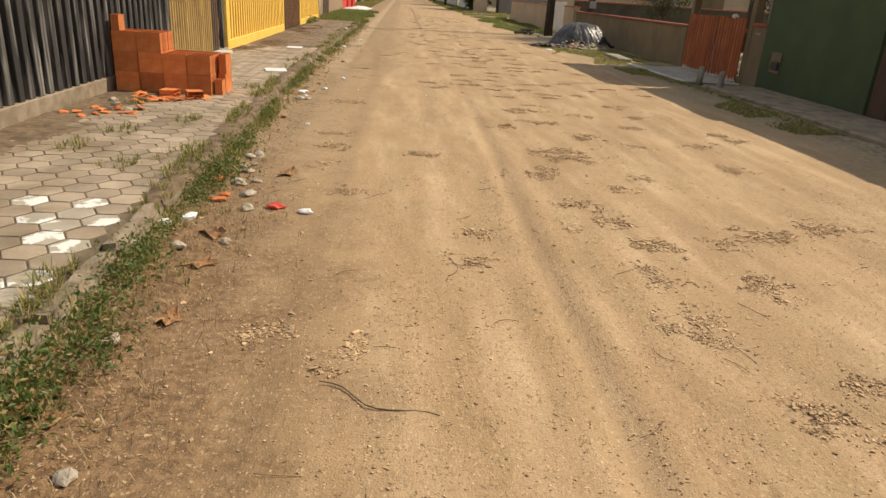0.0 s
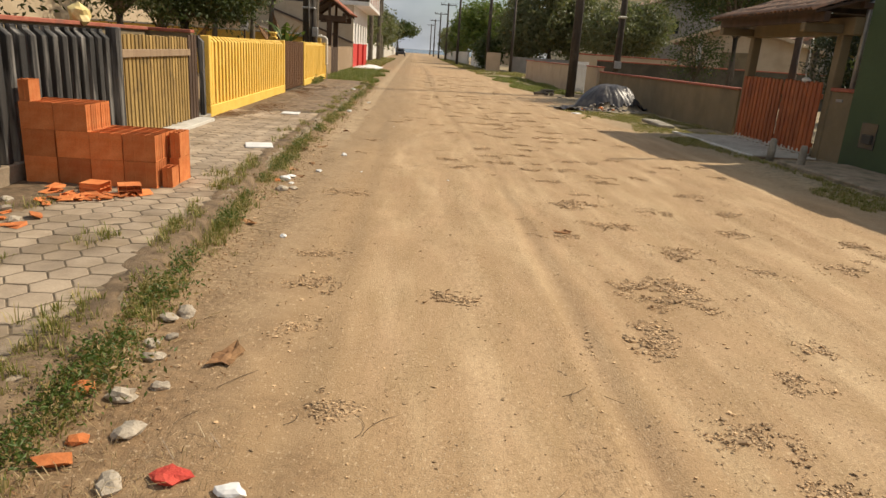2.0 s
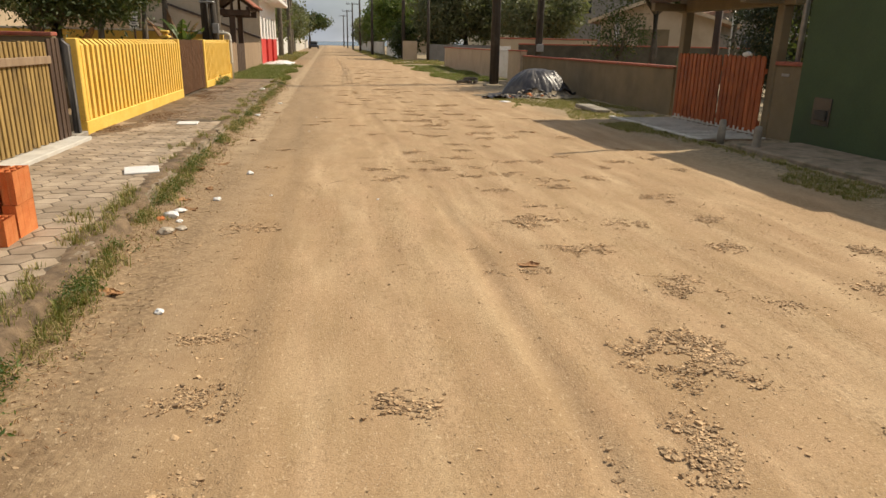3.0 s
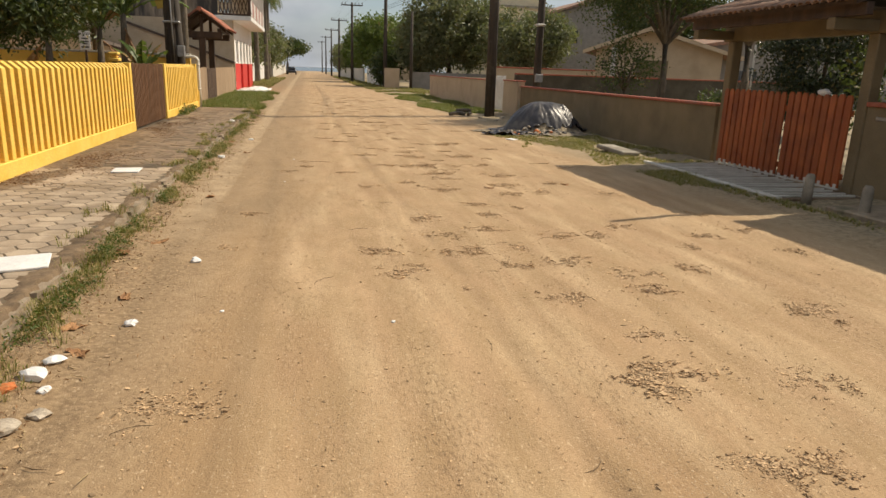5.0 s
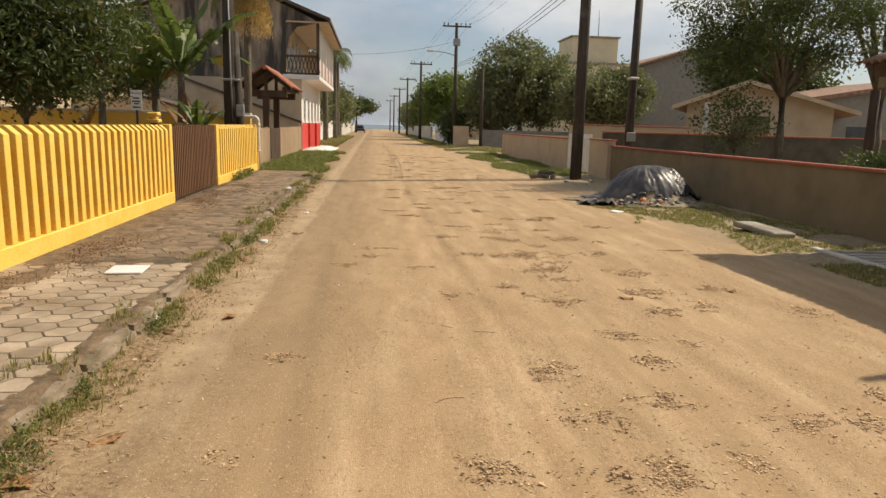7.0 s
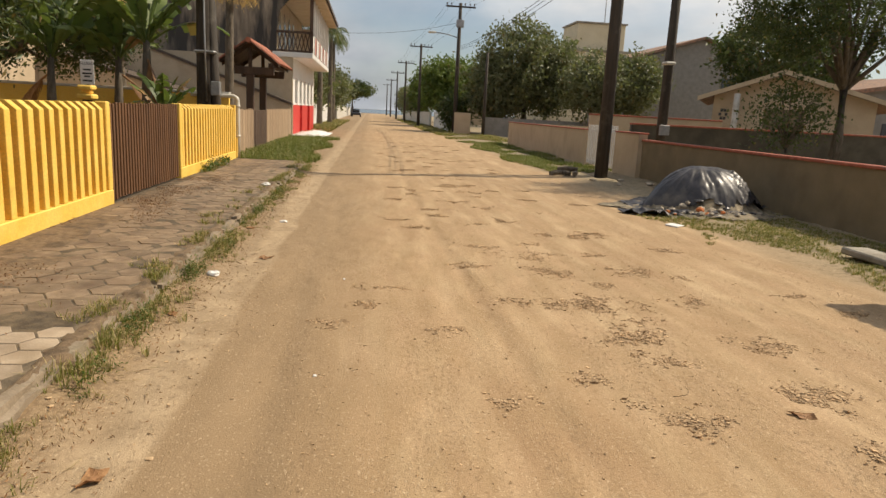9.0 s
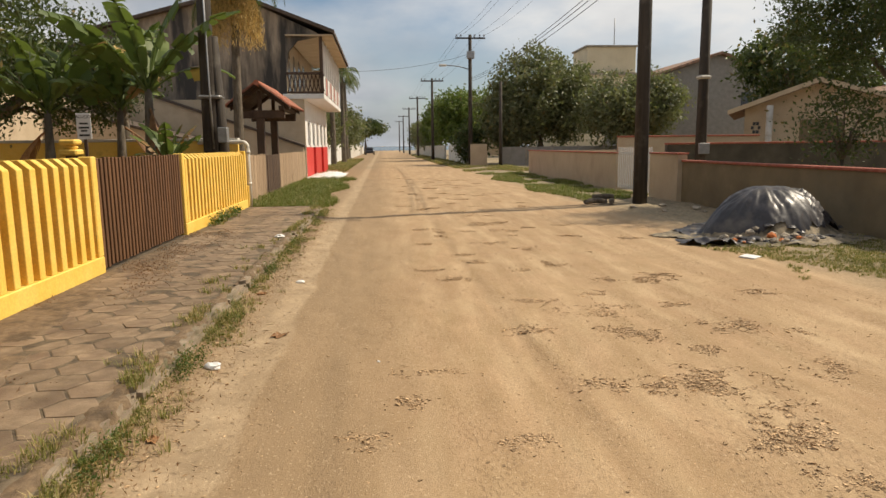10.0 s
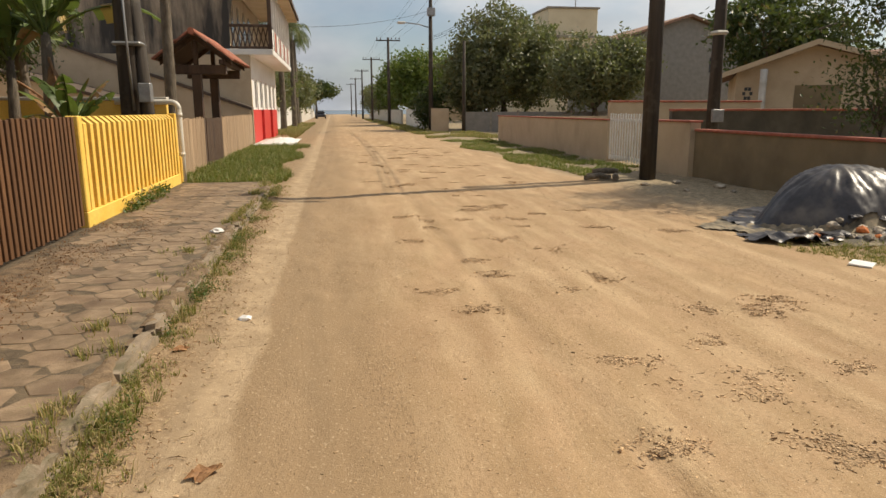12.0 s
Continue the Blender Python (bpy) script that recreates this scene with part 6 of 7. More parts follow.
def gravel_mesh(count, rx, ry, seed):
    """A ragged patch where the wheels have laid the gravel bare: dense heart, loose fringe."""
    pts = []
    while len(pts) < count:
        x, y = rng.normal(size=2) * 0.52
        w = noise.noise(Vector((x * 1.9, y * 1.9, seed * 5.3))) + 0.5 * noise.noise(Vector((x * 5, y * 5, seed * 2.1)))
        if w + 0.42 - 0.55 * math.hypot(x, y) > rng.uniform(-0.12, 0.3):
            pts.append((x * rx, y * ry))
    size = np.clip(rng.lognormal(-5.22, 0.45, count), 0.003, 0.02)
    pts = np.array(pts)
    pts = np.concatenate([pts - pts.mean(axis=0), (size * rng.uniform(-0.1, 0.45, count))[:, None]], axis=1)
    v, f = chips(pts, size)
    me = bpy.data.meshes.new("gravel")
    me.from_pydata(v.tolist(), [], f.tolist())
    me.materials.append(STONE)
    return me


GRAVEL_WIDE = [(1.91, 7.07), (1.86, 12.69), (2.12, 17.33), (2.09, 18.17), (1.93, 20.22)]
GRAVEL = [(1.72, 3.07), (2.4, 3.6), (1.67, 3.76), (2.84, 4.56), (3.58, 4.84), (1.08, 5.94), (1.51, 6.23), (3.61, 6.69), (2.41, 8.05), (1.95, 9.01), (2.69, 9.77),
          (1.84, 9.88), (-0.74, 9.9), (3.56, 10.77), (1.14, 11.56), (2.56, 11.72), (1.4, 12.55), (1.76, 15.91), (2.75, 16.17), (2.14, 16.74), (2.98, 17.13), (2.99, 18.3),
          (1.93, 19.42), (2.88, 19.49), (1.44, 20.67), (3.0, 21.58), (1.62, 22.46), (2.04, 22.91), (2.08, 24.21), (1.55, 24.98), (3.98, 25.06), (1.95, 26.63)]
GRAVEL_NEAR = [(1.92, 2.24), (2.28, 2.47), (-0.12, 2.68), (-0.51, 2.85), (0.57, 3.86), (1.9, 4.25), (2.44, 4.36), (0.68, 4.41), (1.34, 4.51), (1.74, 4.75), (1.57, 5.17),
               (-0.25, 5.3), (2.07, 5.75), (2.51, 6.19), (-0.62, 6.21), (0.35, 6.75), (-0.61, 6.92), (-0.67, 7.61), (2.89, 7.63), (3.71, 7.88), (1.39, 8.52), (3.24, 8.91),
               (2.12, 10.52), (1.85, 11.23), (2.59, 11.3), (3.25, 11.87), (0.75, 12.0), (1.73, 12.11), (2.25, 12.17), (3.69, 12.57), (0.62, 12.68), (-0.76, 12.83), (2.52, 13.1),
               (2.91, 13.12), (1.29, 13.23)]
GRAVEL_FAR = [(1.8, 13.42), (3.37, 13.48), (1.24, 13.98), (2.03, 14.16), (-0.7, 14.33), (2.49, 14.55), (2.04, 14.76), (2.69, 15.44), (3.22, 15.67), (0.83, 16.12), (1.48, 16.45),
              (0.59, 17.41), (-0.27, 17.54), (-0.01, 18.05), (1.68, 18.13), (1.28, 18.18), (0.09, 18.59), (2.33, 18.88), (1.08, 19.59), (2.74, 20.37), (2.04, 20.96), (2.44, 21.7),
              (0.67, 21.98), (0.43, 22.56), (1.06, 23.1), (0.99, 23.73), (2.93, 23.78), (0.45, 24.94), (3.13, 25.52), (2.08, 25.84), (0.77, 25.92), (1.38, 26.48), (0.59, 26.87),
              (1.66, 27.39)]
wide_meshes = [gravel_mesh(2300, 0.38, 0.31, q) for q in range(3)]
mid_meshes = [gravel_mesh(1350, 0.28, 0.23, 10 + q) for q in range(5)]
small_meshes = [gravel_mesh(600, 0.20, 0.17, 20 + q) for q in range(6)]
beyond = [(float(rng.uniform(0.3, 3.8)), float(rng.uniform(26, 48))) for _ in range(70)]
sides = [(float(rng.uniform(3.2, 4.8)), float(rng.uniform(6, 27))) for _ in range(16)]
for rows, meshes in ((GRAVEL_WIDE, wide_meshes), (GRAVEL, mid_meshes), (GRAVEL_NEAR, small_meshes), (GRAVEL_FAR, small_meshes), (beyond, small_meshes), (sides, small_meshes)):
    for i, (x, y) in enumerate(rows):
        ob = new("gravel", meshes[i % len(meshes)])
        ob.matrix_basis = pose(x, y, height(x, y), 0, 0, rnd.choice((0, 180)) + rnd.uniform(-25, 25)) @ Matrix.Diagonal((rnd.uniform(0.9, 1.25), rnd.uniform(0.85, 1.2), 1, 1))
        tagged(ob, "patch of loose brown gravel on the sand", "gravel", "gravel patches", kind="stuff")
pts = []
while len(pts) < 34000:
    x, y = rng.uniform(-1.2, 5.0), 0.8 + 30 * rng.uniform(0, 1) ** 1.7
    if noise.noise(Vector((x * 2.4, y * 0.35, 31))) + 0.5 * noise.noise(Vector((x * 6, y * 1.6, 17))) > rng.uniform(-0.45, 0.5):
        pts.append((x, y, height(x, y) + 0.0015))
v, f = chips(np.array(pts), np.clip(rng.lognormal(-5.55, 0.5, len(pts)), 0.002, 0.014))
tagged(soup("grit", v, f, STONE), "fine grit scattered in lanes over the sandy road", "gravel", kind="stuff")
pts = np.array([(x, y, height(x, y) + 0.001) for x, y in zip(0.6 + rng.normal(size=9000) * 0.9, 0.7 + 3.0 * rng.uniform(0, 1, 9000) ** 1.4)])
v, f = chips(pts, np.clip(rng.lognormal(-5.6, 0.4, len(pts)), 0.002, 0.008))
tagged(soup("grit", v, f, STONE), "coarse gritty crumbs on the trodden sand", "gravel", kind="stuff")
pts = np.array([(edge_x(y) + abs(q), y, height(edge_x(y) + abs(q), y) + 0.004) for y, q in zip(rng.uniform(0.5, 31, 1500), rng.normal(size=1500) * 0.35 + 0.1)])
v, f = pebbles(pts, np.clip(rng.lognormal(-4.9, 0.55, len(pts)), 0.004, 0.022))
tagged(soup("kerb_grit", v, f, STONE), "small stones and crumbs along the kerb", "gravel", kind="stuff")


def lump(name, label, category, x, y, size, material, flat=0.6, z=None, group="", seed=0):
    bm = bmesh.new()
    bmesh.ops.create_icosphere(bm, subdivisions=1 if material is BRICK else 2, radius=1)
    for q in bm.verts:
        k = 1 + 0.5 * noise.noise(q.co * 1.3 + Vector((seed * 3.7, x, y))) + 0.22 * noise.noise(q.co * 3.3 + Vector((y, seed, x)))
        q.co = Vector((q.co.x * k, q.co.y * k * 0.8, q.co.z * k * flat)) * size
    ob = part(name, bm, material)
    ob.matrix_basis = pose(x, y, (height(x, y) if z is None else z) + size * flat * 0.55, 0, 0, seed * 53)
    return tagged(ob, label, category, group)


for i, (x, y, s) in enumerate(((-1.19, 5.28, 0.085), (-1.07, 5.04, 0.085), (-1.0, 4.71, 0.08), (-1.22, 5.67, 0.06), (-1.08, 5.42, 0.06), (-0.99, 4.02, 0.06), (-1.23, 3.84, 0.07), (-1.5, 3.72, 0.10), (-1.17, 2.69, 0.07), (-1.22, 6.24, 0.085), (-1.28, 6.12, 0.07), (-1.2, 5.94, 0.05), (-1.26, 5.82, 0.06), (-1.19, 5.71, 0.06), (-1.24, 9.85, 0.065), (-1.33, 9.7, 0.09), (-0.97, 1.81, 0.06))):
    lump("rubble_stone", "pale chunk of broken concrete on the soil", "stone", x, y, s * 0.72, RUBBLE, 0.5, group="rubble by the kerb", seed=i)
for i, (x, y, s) in enumerate(((-1.39, 10.24, 0.075), (-1.36, 10.42, 0.05), (-1.12, 11.0, 0.045), (-0.94, 12.41, 0.05), (-1.80, 15.1, 0.10), (-0.6, 11.21, 0.016), (0.5, 10.85, 0.016), (-1.46, 18.8, 0.06), (-0.34, 16.46, 0.014), (-1.92, 25.25, 0.09), (-0.25, 18.91, 0.014), (-1.2, 22.0, 0.05), (-1.3, 10.1, 0.035), (-1.0, 8.0, 0.035), (-0.58, 4.71, 0.055), (-1.32, 4.37, 0.06), (-1.42, 4.2, 0.05))):
    lump("white_scrap", "crumpled white plastic scrap", "litter", x, y, s, PAPER, 0.45, group="white litter", seed=i + 30, z=PAVE_Z if x < -1.8 else None)
for i, (x, y, s) in enumerate(((-1.37, 5.32, 0.075), (-1.24, 4.8, 0.07), (-1.22, 4.95, 0.05), (-1.45, 10.08, 0.05))):
    lump("brick_shard", "orange shard of broken clay brick", "brick shard", x, y, s, BRICK, 0.4, group="brick shards", seed=i + 50)
lump("red_rag", "small red rag on the soil", "rag", -0.81, 4.77, 0.068, RED_CLOTH, 0.4, seed=71)


def dry_leaf(x, y, size, rz, z=None):
    """A broad dead leaf with a few points, crumpled and curled up at the rim."""
    bm = bmesh.new()
    way = random.Random(int(x * 100) + int(y * 7))
    points, rings = 14, []
    lobes = [1.0 if k % 3 == 0 else way.uniform(0.55, 0.8) for k in range(points)]
    for q, share in enumerate((0.35, 0.7, 1.0)):
        ring = []
        for k in range(points):
            a = 2 * math.pi * k / points
            r = size * 0.62 * share * (1 + (lobes[k] - 1) * share)
            lift = size * (0.10 + 0.17 * share ** 2 * (0.5 + 0.5 * math.sin(2 * a + rz)) + 0.11 * share * way.uniform(-0.7, 0.7))
            ring.append(bm.verts.new((r * math.cos(a) * 1.25, r * math.sin(a) * 0.8, max(0.001, lift - size * 0.06))))
        rings.append(ring)
    heart = bm.verts.new((0, 0, size * 0.12))
    for k in range(points):
        j = (k + 1) % points
        bm.faces.new((heart, rings[0][k], rings[0][j]))
        for inner, outer in zip(rings, rings[1:]):
            bm.faces.new((inner[k], outer[k], outer[j], inner[j]))
    ob = part("dry_leaf", bm, DRY_LEAF)
    ob.modifiers.new("thickness", "SOLIDIFY").thickness = 0.002
    ob.matrix_basis = pose(x, y, (height(x, y) if z is None else z) - 0.002, 0, 0, rz)
    return tagged(ob, "large crumpled brown dry leaf", "leaf", "fallen leaves")


for i, (x, y, s) in enumerate(((1.46, 8.63, 0.2), (-0.88, 5.76, 0.3), (-1.36, 8.31, 0.22), (-1.42, 10.92, 0.2), (-1.28, 10.54, 0.2), (-1.36, 13.04, 0.24), (-1.27, 11.5, 0.18), (-1.56, 12.59, 0.22), (-1.2, 15.3, 0.22), (-1.58, 14.86, 0.2), (-1.1, 19.68, 0.22), (-1.11, 4.15, 0.28), (-1.04, 3.63, 0.24), (-1.01, 2.97, 0.24), (-1.32, 2.12, 0.26), (-1.15, 2.1, 0.16), (2.5, 15.9, 0.18), (3.78, 16.22, 0.16), (-1.5, 17.6, 0.14), (-1.55, 21.3, 0.16))):
    dry_leaf(x, y, s * 0.6, i * 77)
for i in range(34):
    x, y, ln = rnd.uniform(-0.9, 2.2), rnd.uniform(1.2, 5.6) if i < 24 else rnd.uniform(5, 18), rnd.uniform(0.10, 0.24)
    bm = bmesh.new()
    a = rnd.uniform(0, 6.28)
    curl = rnd.uniform(-2.2, 2.2)
    tube(bm, [(ln * (q / 6 - 0.5) * math.cos(a) - curl * ln * 0.12 * (q / 3 - 1) ** 2 * math.sin(a), ln * (q / 6 - 0.5) * math.sin(a) + curl * ln * 0.12 * (q / 3 - 1) ** 2 * math.cos(a), 0.006) for q in range(7)], 0.0014, 5)
    ob = part("twig", bm, TWIG)
    ob.matrix_basis = pose(x, y, height(x, y))
    tagged(ob, "thin curved dry twig on the sand", "twig", "twigs on the road")
t = tagged(part("long_twig", tube(bmesh.new(), [(-0.22 + 0.05 * q, 2.42 - 0.20 * (1 / (1 + math.exp(-(q - 3) * 1.5))) - 0.006 * max(0, q - 8) ** 2.2, 0.012) for q in range(11)], [0.002] + [0.0035] * 9 + [0.002], 6), TWIG), "long crooked dark twig on the sand", "twig")


def flat_scrap(name, label, x, y, z, wide, deep, rz, tilt=2):
    bm = boxes((-wide / 2, wide / 2, -deep / 2, deep / 2, 0, 0.02), bevel=0.005)
    for q in bm.verts:
        q.co.x += 0.06 * q.co.y
        q.co.z += 0.03 * abs(q.co.x)
    ob = part(name, bm, PAPER)
    ob.matrix_basis = pose(x, y, z, tilt, 0, rz)
    return tagged(ob, label, "litter", "white boards")


flat_scrap("white_board", "flat white board lying on the pavers", -2.06, 11.95, PAVE_Z + 0.004, 0.36, 0.34, 18)
flat_scrap("white_board", "flat white board lying on the pavers", -2.42, 16.5, PAVE_Z + 0.004, 0.34, 0.3, 5)
flat_scrap("white_plate", "flat white plastic lid at the verge edge", 4.95, 22.85, height(4.95, 22.85) + 0.004, 0.26, 0.22, 40)
ob = tagged(part("broken_slab", boxes((-0.22, 0.22, -0.5, 0.5, 0, 0.09), bevel=0.02), CONCRETE), "broken concrete slab lying in the grass", "slab")
ob.matrix_basis = pose(6.45, 20.1, 0.05, 3, 2, 8)
for i, (x, y) in enumerate(((5.55, 31.5), (5.75, 31.62), (5.4, 31.4), (5.9, 31.35))):
    ob = part("log", tube(bmesh.new(), [(0, -0.28, 0.08), (0.02, 0, 0.09), (0, 0.3, 0.07)], [0.06, 0.075, 0.06], 8), BARK)
    ob.matrix_basis = pose(x, y, 0.02 + (0.1 if i == 1 else 0), 0, 0, 35 + i * 41)
    tagged(ob, "short dark log dumped on the verge", "log", "dumped logs")
for i, (x, y, s) in enumerate(((7.29, 29.4, 0.12), (6.9, 30.4, 0.09), (7.1, 28.6, 0.08), (6.3, 28.9, 0.07), (6.0, 30.1, 0.08))):
    lump("rubble_stone", "pale rubble chunk on the shaded verge", "stone", x, y, s, RUBBLE, 0.5, group="rubble on the verge", seed=i + 80)

for i in range(72):
    a = rnd.uniform(-2.6, -0.3)
    x, y = 6.15 + 1.45 * math.cos(a) * rnd.uniform(0.62, 1.08), 24.95 + 1.1 * math.sin(a) * rnd.uniform(0.6, 1.1)
    z = 0.62 * heap_height(x, y, 2.0, 0.05) + height(x, y) + max(0.0, 0.12 - 0.1 * math.hypot(x - 6.2, y - 24.6))
    if i % 3:
        lump("rubble_stone", "pale rubble chunk at the foot of the heap", "stone", x, y, rnd.uniform(0.03, 0.09), BRICK if i % 9 == 1 else RUBBLE, 0.6, z=z, group="rubble round the heap", seed=i + 200)
    else:
        lump("plastic_scrap", "crumpled scrap of black plastic sheeting", "litter", x, y, rnd.uniform(0.07, 0.15), TARP, 0.28, z=z, group="plastic round the heap", seed=i + 200)

# garden sign on a post, yellow gate lamp
s = thing("garden_sign", "small white sign with black lettering on a stick", "sign", -6.08, 28.1, 0)
part("stick", boxes((-0.03, 0.03, -0.02, 0.02, 0, 2.0)), DARK_WOOD, s)
part("board", boxes((-0.14, 0.14, -0.035, -0.021, 1.83, 2.34), bevel=0.004), WHITE, s)
fc = bpy.data.curves.new("word", "FONT")
fc.body, fc.size, fc.align_x, fc.extrude = "ALUGO", 0.088, "CENTER", 0.001
wd = new("word", fc)
deps = bpy.context.evaluated_depsgraph_get()
me = bpy.data.meshes.new_from_object(wd.evaluated_get(deps))
bpy.data.objects.remove(wd)
me.materials.clear()
me.materials.append(WIRE)
ob = new("lettering", me)
ob.parent = s
ob.matrix_basis = pose(0, -0.037, 2.24, 90, 0, 0)
for i, (wdt, z) in enumerate(((0.16, 2.12), (0.2, 2.04), (0.12, 1.98), (0.2, 1.89))):
    part("text_bar", boxes((-wdt / 2, wdt / 2, -0.038, -0.0355, z, z + 0.035)), WIRE, s)
lamp = thing("gate_lamp", "yellow painted gate post cap", "post cap", -3.98, 22.62, PAVE_Z)
part("post", boxes((-0.05, 0.05, -0.05, 0.05, 0, 1.42)), DARK_WOOD, lamp)
part("cap", boxes((-0.11, 0.11, -0.11, 0.11, 1.421, 1.50), (-0.07, 0.07, -0.07, 0.07, 1.501, 1.55), (-0.1, 0.1, -0.1, 0.1, 1.551, 1.62), bevel=0.02), YELLOW, lamp)
lump("yellow_bucket", "pale yellow plastic bucket on the yard wall", "bucket", -4.6, 12.55, 0.16, surface("pale_yellow_plastic", (0.80, 0.62, 0.24), (0.86, 0.70, 0.33), 6, rough=0.5, grain=40, bump=0.05), 0.9, z=1.62, seed=3)

# far car at the beach end
c = thing("parked_car", "small dark car parked at the far street end", "car", -2.6, 146, 0)
part("body", boxes((-0.85, 0.85, -2.0, 2.0, 0.3, 0.85), bevel=0.12), CAR_PAINT, c)
part("cabin", boxes((-0.72, 0.72, -1.2, 1.1, 0.8, 1.42), bevel=0.2), GLASS_DARK, c)
for x in (-0.8, 0.8):
    for y in (-1.25, 1.25):
        part("wheel", tube(bmesh.new(), [(x - 0.1, y, 0.32), (x + 0.1, y, 0.32)], 0.32, 12), BLACK_RUBBER, c)
structure("water", boxes((-2500, 2500, 260, 2490, -0.05, 0.04)), surface("sea", (0.10, 0.14, 0.17), (0.14, 0.18, 0.21), 0.05, rough=0.25, grain=0.6, bump=0.3, depth=0.2), "grey blue sea at the end of the street", "water")


# ---- hollow bricks stacked on the pavement ----
def hollow_brick(wide, deep, tall):
    """Standing clay block: grooved narrow sides, six holes in the top."""
    bm = bmesh.new()
    top = [[bm.verts.new((wide * i / 3, deep * j / 2, tall)) for j in range(3)] for i in range(4)]
    low = [[bm.verts.new((wide * i / 3, deep * j / 2, 0)) for j in range(3)] for i in range(4)]
    cells = [bm.faces.new((top[i][j], top[i + 1][j], top[i + 1][j + 1], top[i][j + 1])) for i in range(3) for j in range(2)]
    panels = []
    for i in range(3):
        panels.append(bm.faces.new((low[i][0], low[i + 1][0], top[i + 1][0], top[i][0])))
        panels.append(bm.faces.new((low[i + 1][2], low[i][2], top[i][2], top[i + 1][2])))
    grooves = []
    for j in range(2):
        grooves.append(bm.faces.new((low[3][j], low[3][j + 1], top[3][j + 1], top[3][j])))
        grooves.append(bm.faces.new((low[0][j + 1], low[0][j], top[0][j], top[0][j + 1])))
    bm.faces.new([low[i][0] for i in range(3, -1, -1)] + [low[0][1]] + [low[i][2] for i in range(4)] + [low[3][1]])
    bm.normal_update()
    bmesh.ops.inset_individual(bm, faces=cells, thickness=0.008)
    for face in cells:
        bmesh.ops.translate(bm, vec=(0, 0, -0.07), verts=face.verts)
    bmesh.ops.inset_individual(bm, faces=panels, thickness=0.006, depth=-0.002)
    bmesh.ops.inset_individual(bm, faces=grooves, thickness=0.012, depth=-0.007)
    return mesh_of("brick", bm, BRICK)


stack = thing("brick_stack", "stepped stack of new orange hollow clay bricks on the pavers", "brick stack", -3.55, 8.97, PAVE_Z + 0.002)
brick = hollow_brick(0.293, 0.094, 0.245)
lying = hollow_brick(0.192, 0.094, 0.19)
for level, (cols, rows) in enumerate(((4, 6), (4, 6), (2, 5))):
    for i in range(cols):
        for j in range(rows):
            piece("brick", brick, stack, i * 0.299 + rnd.uniform(-0.003, 0.003), j * 0.101 + rnd.uniform(-0.004, 0.004), level * 0.247, 0, 0, rnd.uniform(-1.2, 1.2))
piece("brick", lying, stack, 0.10, 0.01, 3 * 0.247, 0, 0, 91)
piece("brick", lying, stack, 1.312, 0.07, 0, 0, 0, 91)
for j, level in ((0.30, 0), (0.31, 1)):
    piece("brick", brick, stack, 1.306 + 0.01 * level, j, level * 0.247, 0, 0, 90 + rnd.uniform(-2, 2))


def shard(x, y, size):
    """A thin broken plate of hollow brick, lying at a slant."""
    bm = boxes((-size * 0.6, size * 0.6, -size * 0.35, size * 0.35, 0, 0.014))
    for q in bm.verts:
        q.co.x += rnd.uniform(-0.3, 0.3) * size
        q.co.y += rnd.uniform(-0.2, 0.2) * size
    ob = part("brick_shard", bm, BRICK)
    tip = rnd.uniform(-22, 22)
    ob.matrix_basis = pose(x, y, PAVE_Z + 0.004 + size * 0.4 * abs(math.sin(math.radians(tip))), tip, rnd.uniform(-6, 6), rnd.uniform(0, 360))
    return tagged(ob, "broken orange clay brick shard on the pavers", "brick shard", "brick shards")


for i in range(14):
    shard(-3.15 + rnd.gauss(0, 0.16), 7.55 + rnd.gauss(0, 0.3), rnd.uniform(0.05, 0.11))
for i in range(34):
    x, y = -2.78 + rnd.gauss(0, 0.2), 8.5 + rnd.gauss(0, 0.13)
    shard(x, min(y, 8.8), rnd.uniform(0.05, 0.13))
for i, (x, y) in enumerate(((-2.62, 8.72), (-2.9, 8.6))):
    ob = new("broken_brick", lying)
    ob.matrix_basis = pose(x, y, PAVE_Z + 0.003, 90, 0, 25 + 60 * i)
    tagged(ob, "loose orange hollow clay brick lying on the pavers", "brick", "loose bricks")
for i, (x, y) in enumerate(((-3.15, 7.9), (-2.9, 7.6), (-3.3, 8.2))):
    lump("rubble_stone", "grey rubble stone on the pavers", "stone", x, y, 0.06, RUBBLE, 0.5, z=PAVE_Z, seed=i + 140)


# crumbly soil washed over the kerb and onto the pavers
def soil_rise(x, y):
    d = x - edge_x(y)
    top = PAVE_Z + 0.006 + 0.010 * noise.noise(Vector((x * 9, y * 9, 2))) + 0.008 * math.exp(-((d + 0.1) / 0.1) ** 2)
    if d <= -0.02:
        return top
    return max(height(x, y) + 0.01, top - (d + 0.02) * 1.7)


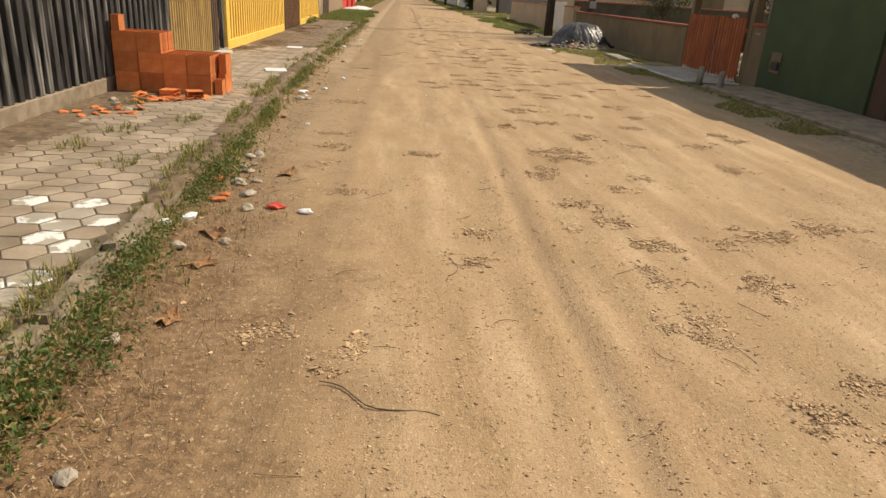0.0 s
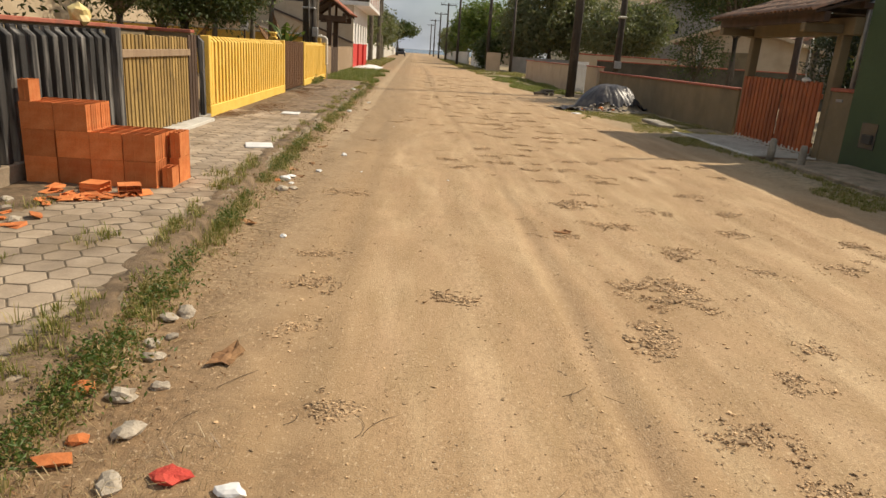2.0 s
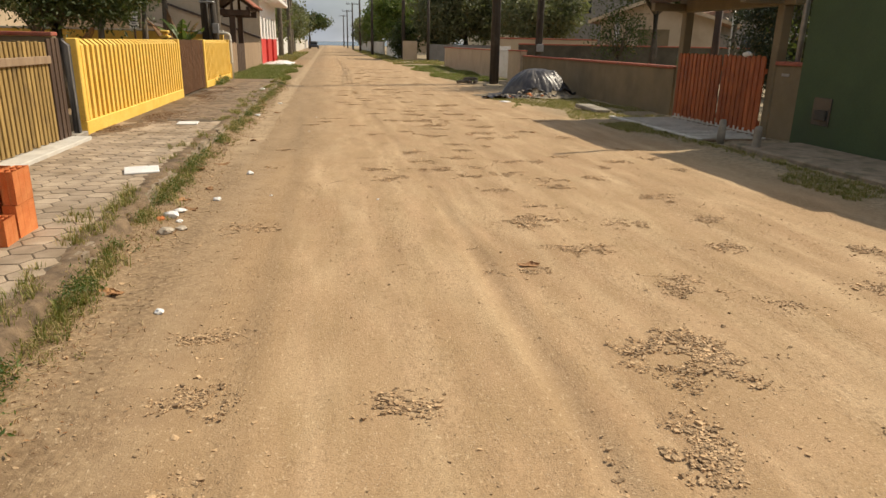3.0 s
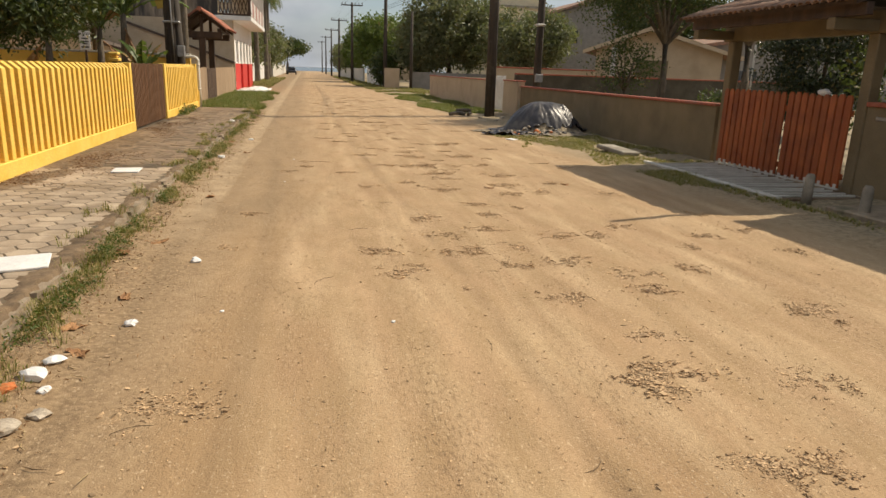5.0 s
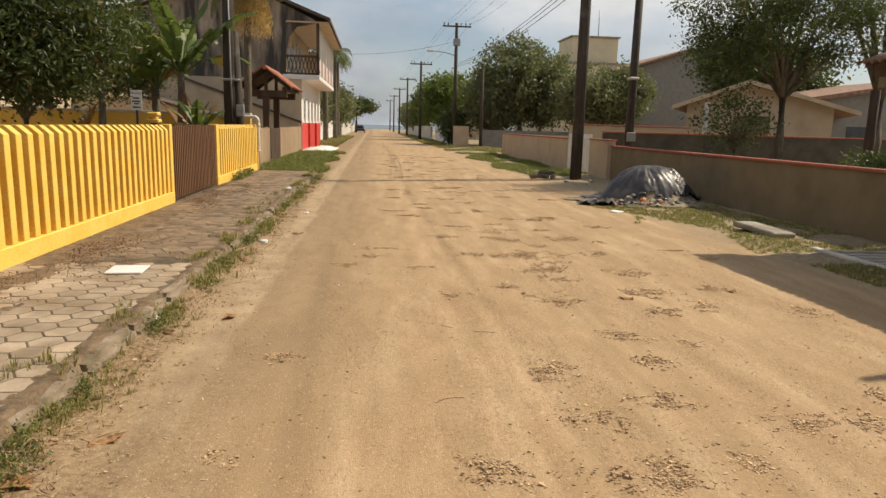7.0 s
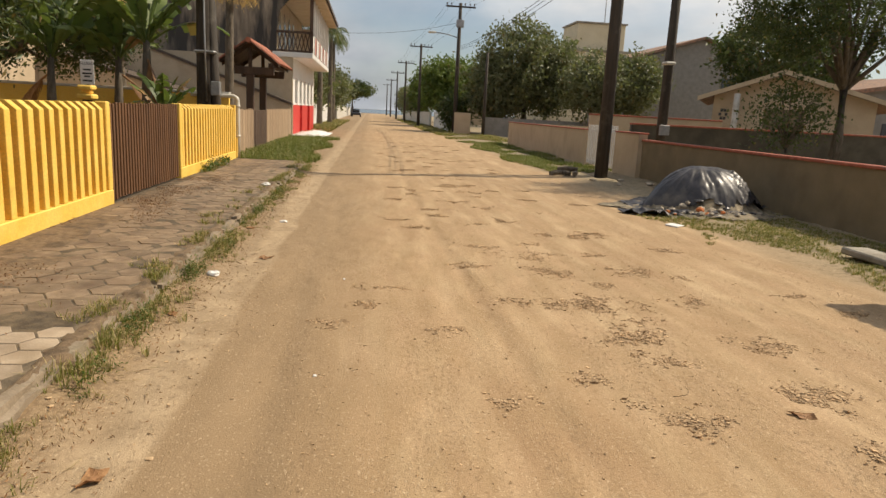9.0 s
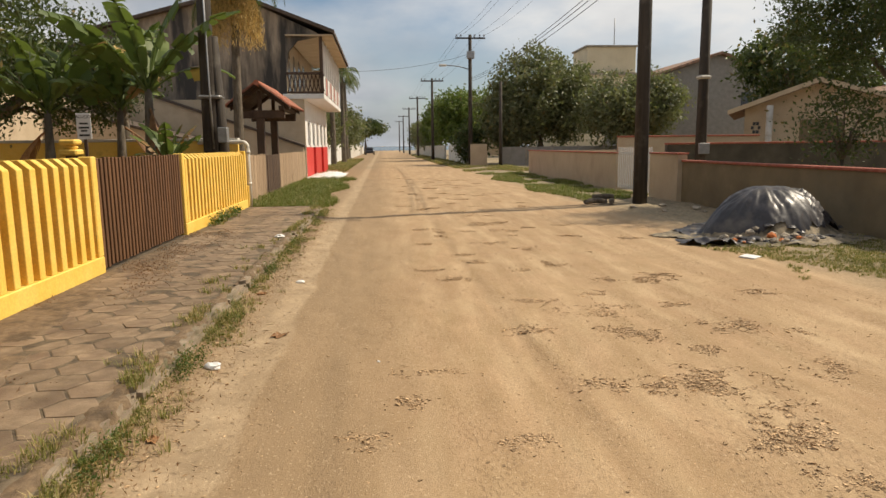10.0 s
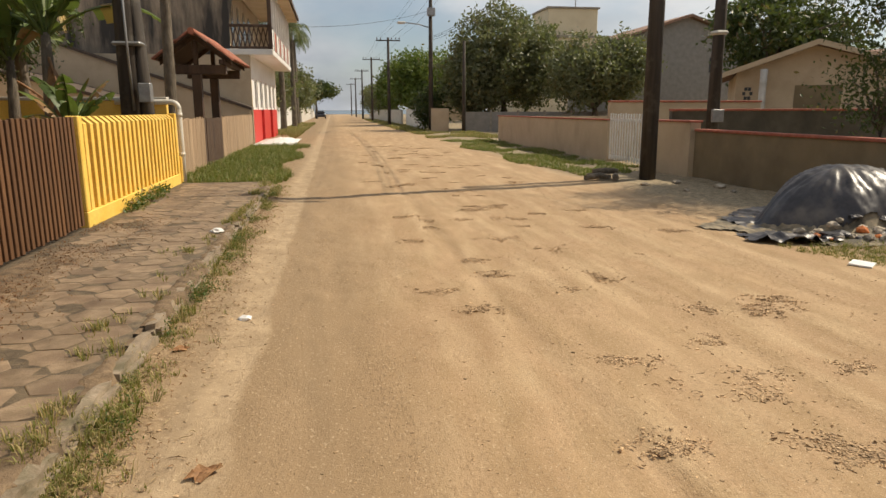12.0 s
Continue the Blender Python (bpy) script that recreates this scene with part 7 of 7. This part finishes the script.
def soil_keep(x, y):
    d = x - edge_x(y)
    ragged = 0.5 * noise.noise(Vector((x * 2.2, y * 1.1, 6))) + 0.3 * noise.noise(Vector((x * 7, y * 6, 3)))
    band = 1 - abs(d + 0.10) / 0.2
    spill = noise.noise(Vector((x * 1.3, y * 0.9, 14))) * 1.3 - 0.74 - 0.25 * max(0.0, -d - 0.9) if -1.7 < d < -0.15 else -1
    foot = noise.noise(Vector((x * 1.7, y * 1.0, 21))) + 0.8 * ragged + min(0.5, -2.95 - x) if x < -2.75 and 14.9 < y < 24 else -1
    moss = min(0.6, (-3.02 - x) * 1.6) + 0.8 * ragged + 0.12 if x < -2.8 and y < 9.0 else -1
    return moss > 0.1 or y > 4.3 and band + ragged * 1.4 > (0.46 if y < 15 else 0.66) and d < 0.10 or spill + 0.5 * ragged > 0 or foot > 0.12


bm = bmesh.new()
grid = {}
for j in range(800):
    for i in range(58):
        y = -0.8 + j * 0.04
        x = edge_x(y) + 0.14 - i * 0.04
        if soil_keep(x, y) and x > -3.62:
            for a, b in ((i, j), (i + 1, j), (i + 1, j + 1), (i, j + 1)):
                if (a, b) not in grid:
                    yy = -0.8 + b * 0.04
                    xx = edge_x(yy) + 0.14 - a * 0.04 + 0.014 * noise.noise(Vector((a * 1.7, b * 1.7, 1)))
                    grid[a, b] = bm.verts.new((xx, yy, soil_rise(xx, yy)))
            bm.faces.new([grid[q] for q in ((i, j), (i, j + 1), (i + 1, j + 1), (i + 1, j))]).smooth = True
for q in bm.verts:
    if q.is_boundary:
        q.co.z = height(q.co.x, q.co.y) - 0.02 if q.co.x - edge_x(q.co.y) > -0.07 else q.co.z - 0.016
tagged(part("kerb_soil", bm, SOIL), "dark crumbly soil washed over the kerb", "soil", kind="stuff")


# ---- hexagonal pavers, last ----
def hexagon(bm, x, y, r, z, tall=0.03, dz=(0, 0)):
    top, rim, low = [], [], []
    for k in range(6):
        c, s = math.cos(k * math.pi / 3), math.sin(k * math.pi / 3)
        lift = dz[0] * c + dz[1] * s
        top.append(bm.verts.new((x + (r - 0.007) * c, y + (r - 0.007) * s, z + lift)))
        rim.append(bm.verts.new((x + r * c, y + r * s, z - 0.002 + lift)))
        low.append(bm.verts.new((x + r * c, y + r * s, z - tall)))
    bm.faces.new(top)
    for k in range(6):
        j = (k + 1) % 6
        bm.faces.new((rim[k], rim[j], top[j], top[k]))
        bm.faces.new((low[k], low[j], rim[j], rim[k]))


hex_me, white_me = [], []
for store, material in ((hex_me, PAVER), (white_me, WHITE_PAVER)):
    for q in range(4):
        bm = bmesh.new()
        hexagon(bm, 0, 0, 0.1192, 0, 0.03, (rnd.uniform(-0.0012, 0.0012), rnd.uniform(-0.0012, 0.0012)))
        store.append(mesh_of("paver", bm, material))
rest, old = bmesh.new(), bmesh.new()
R, GAP = 0.128, 0.128 * math.sqrt(3)
for c in range(12):
    for q in range(-22, 80):
        y = (q + 0.5 * (c % 2)) * GAP
        x = edge_x(y) - 0.28 - c * R * 1.5
        if x < -3.54 or y < -4.5 or y > 16.9:
            continue
        z = PAVE_Z + rnd.uniform(-0.001, 0.002)
        if 2.0 < y < 8.2:
            white = 2.3 < y < 4.4 and x > -2.9 and rnd.random() < 0.55
            piece("paver", (white_me if white else hex_me)[rnd.randrange(4)], pavement, x, y, z, 0, 0, 60 * rnd.randrange(6))
        else:
            hexagon(rest, x, y, 0.1192, z, 0.03, (rnd.uniform(-0.0012, 0.0012), rnd.uniform(-0.0012, 0.0012)))
R2 = 0.172
for c in range(8):
    for q in range(54, 108):
        y = (q + 0.5 * (c % 2)) * R2 * math.sqrt(3) + 0.9
        x = edge_x(y) - 0.315 - c * R2 * 1.5
        if x < -3.48 or y < 17.2 or y > 31.2:
            continue
        hexagon(old, x + rnd.uniform(-0.006, 0.006), y + rnd.uniform(-0.006, 0.006), R2 - rnd.uniform(0.005, 0.011), PAVE_Z + rnd.uniform(-0.003, 0.002), 0.03, (rnd.uniform(-0.003, 0.003), rnd.uniform(-0.003, 0.003)))
tagged(part("paver_rest", rest, PAVER, pavement), kind="stuff")
tagged(part("paver_old", old, OLD_PAVER, pavement), kind="stuff")
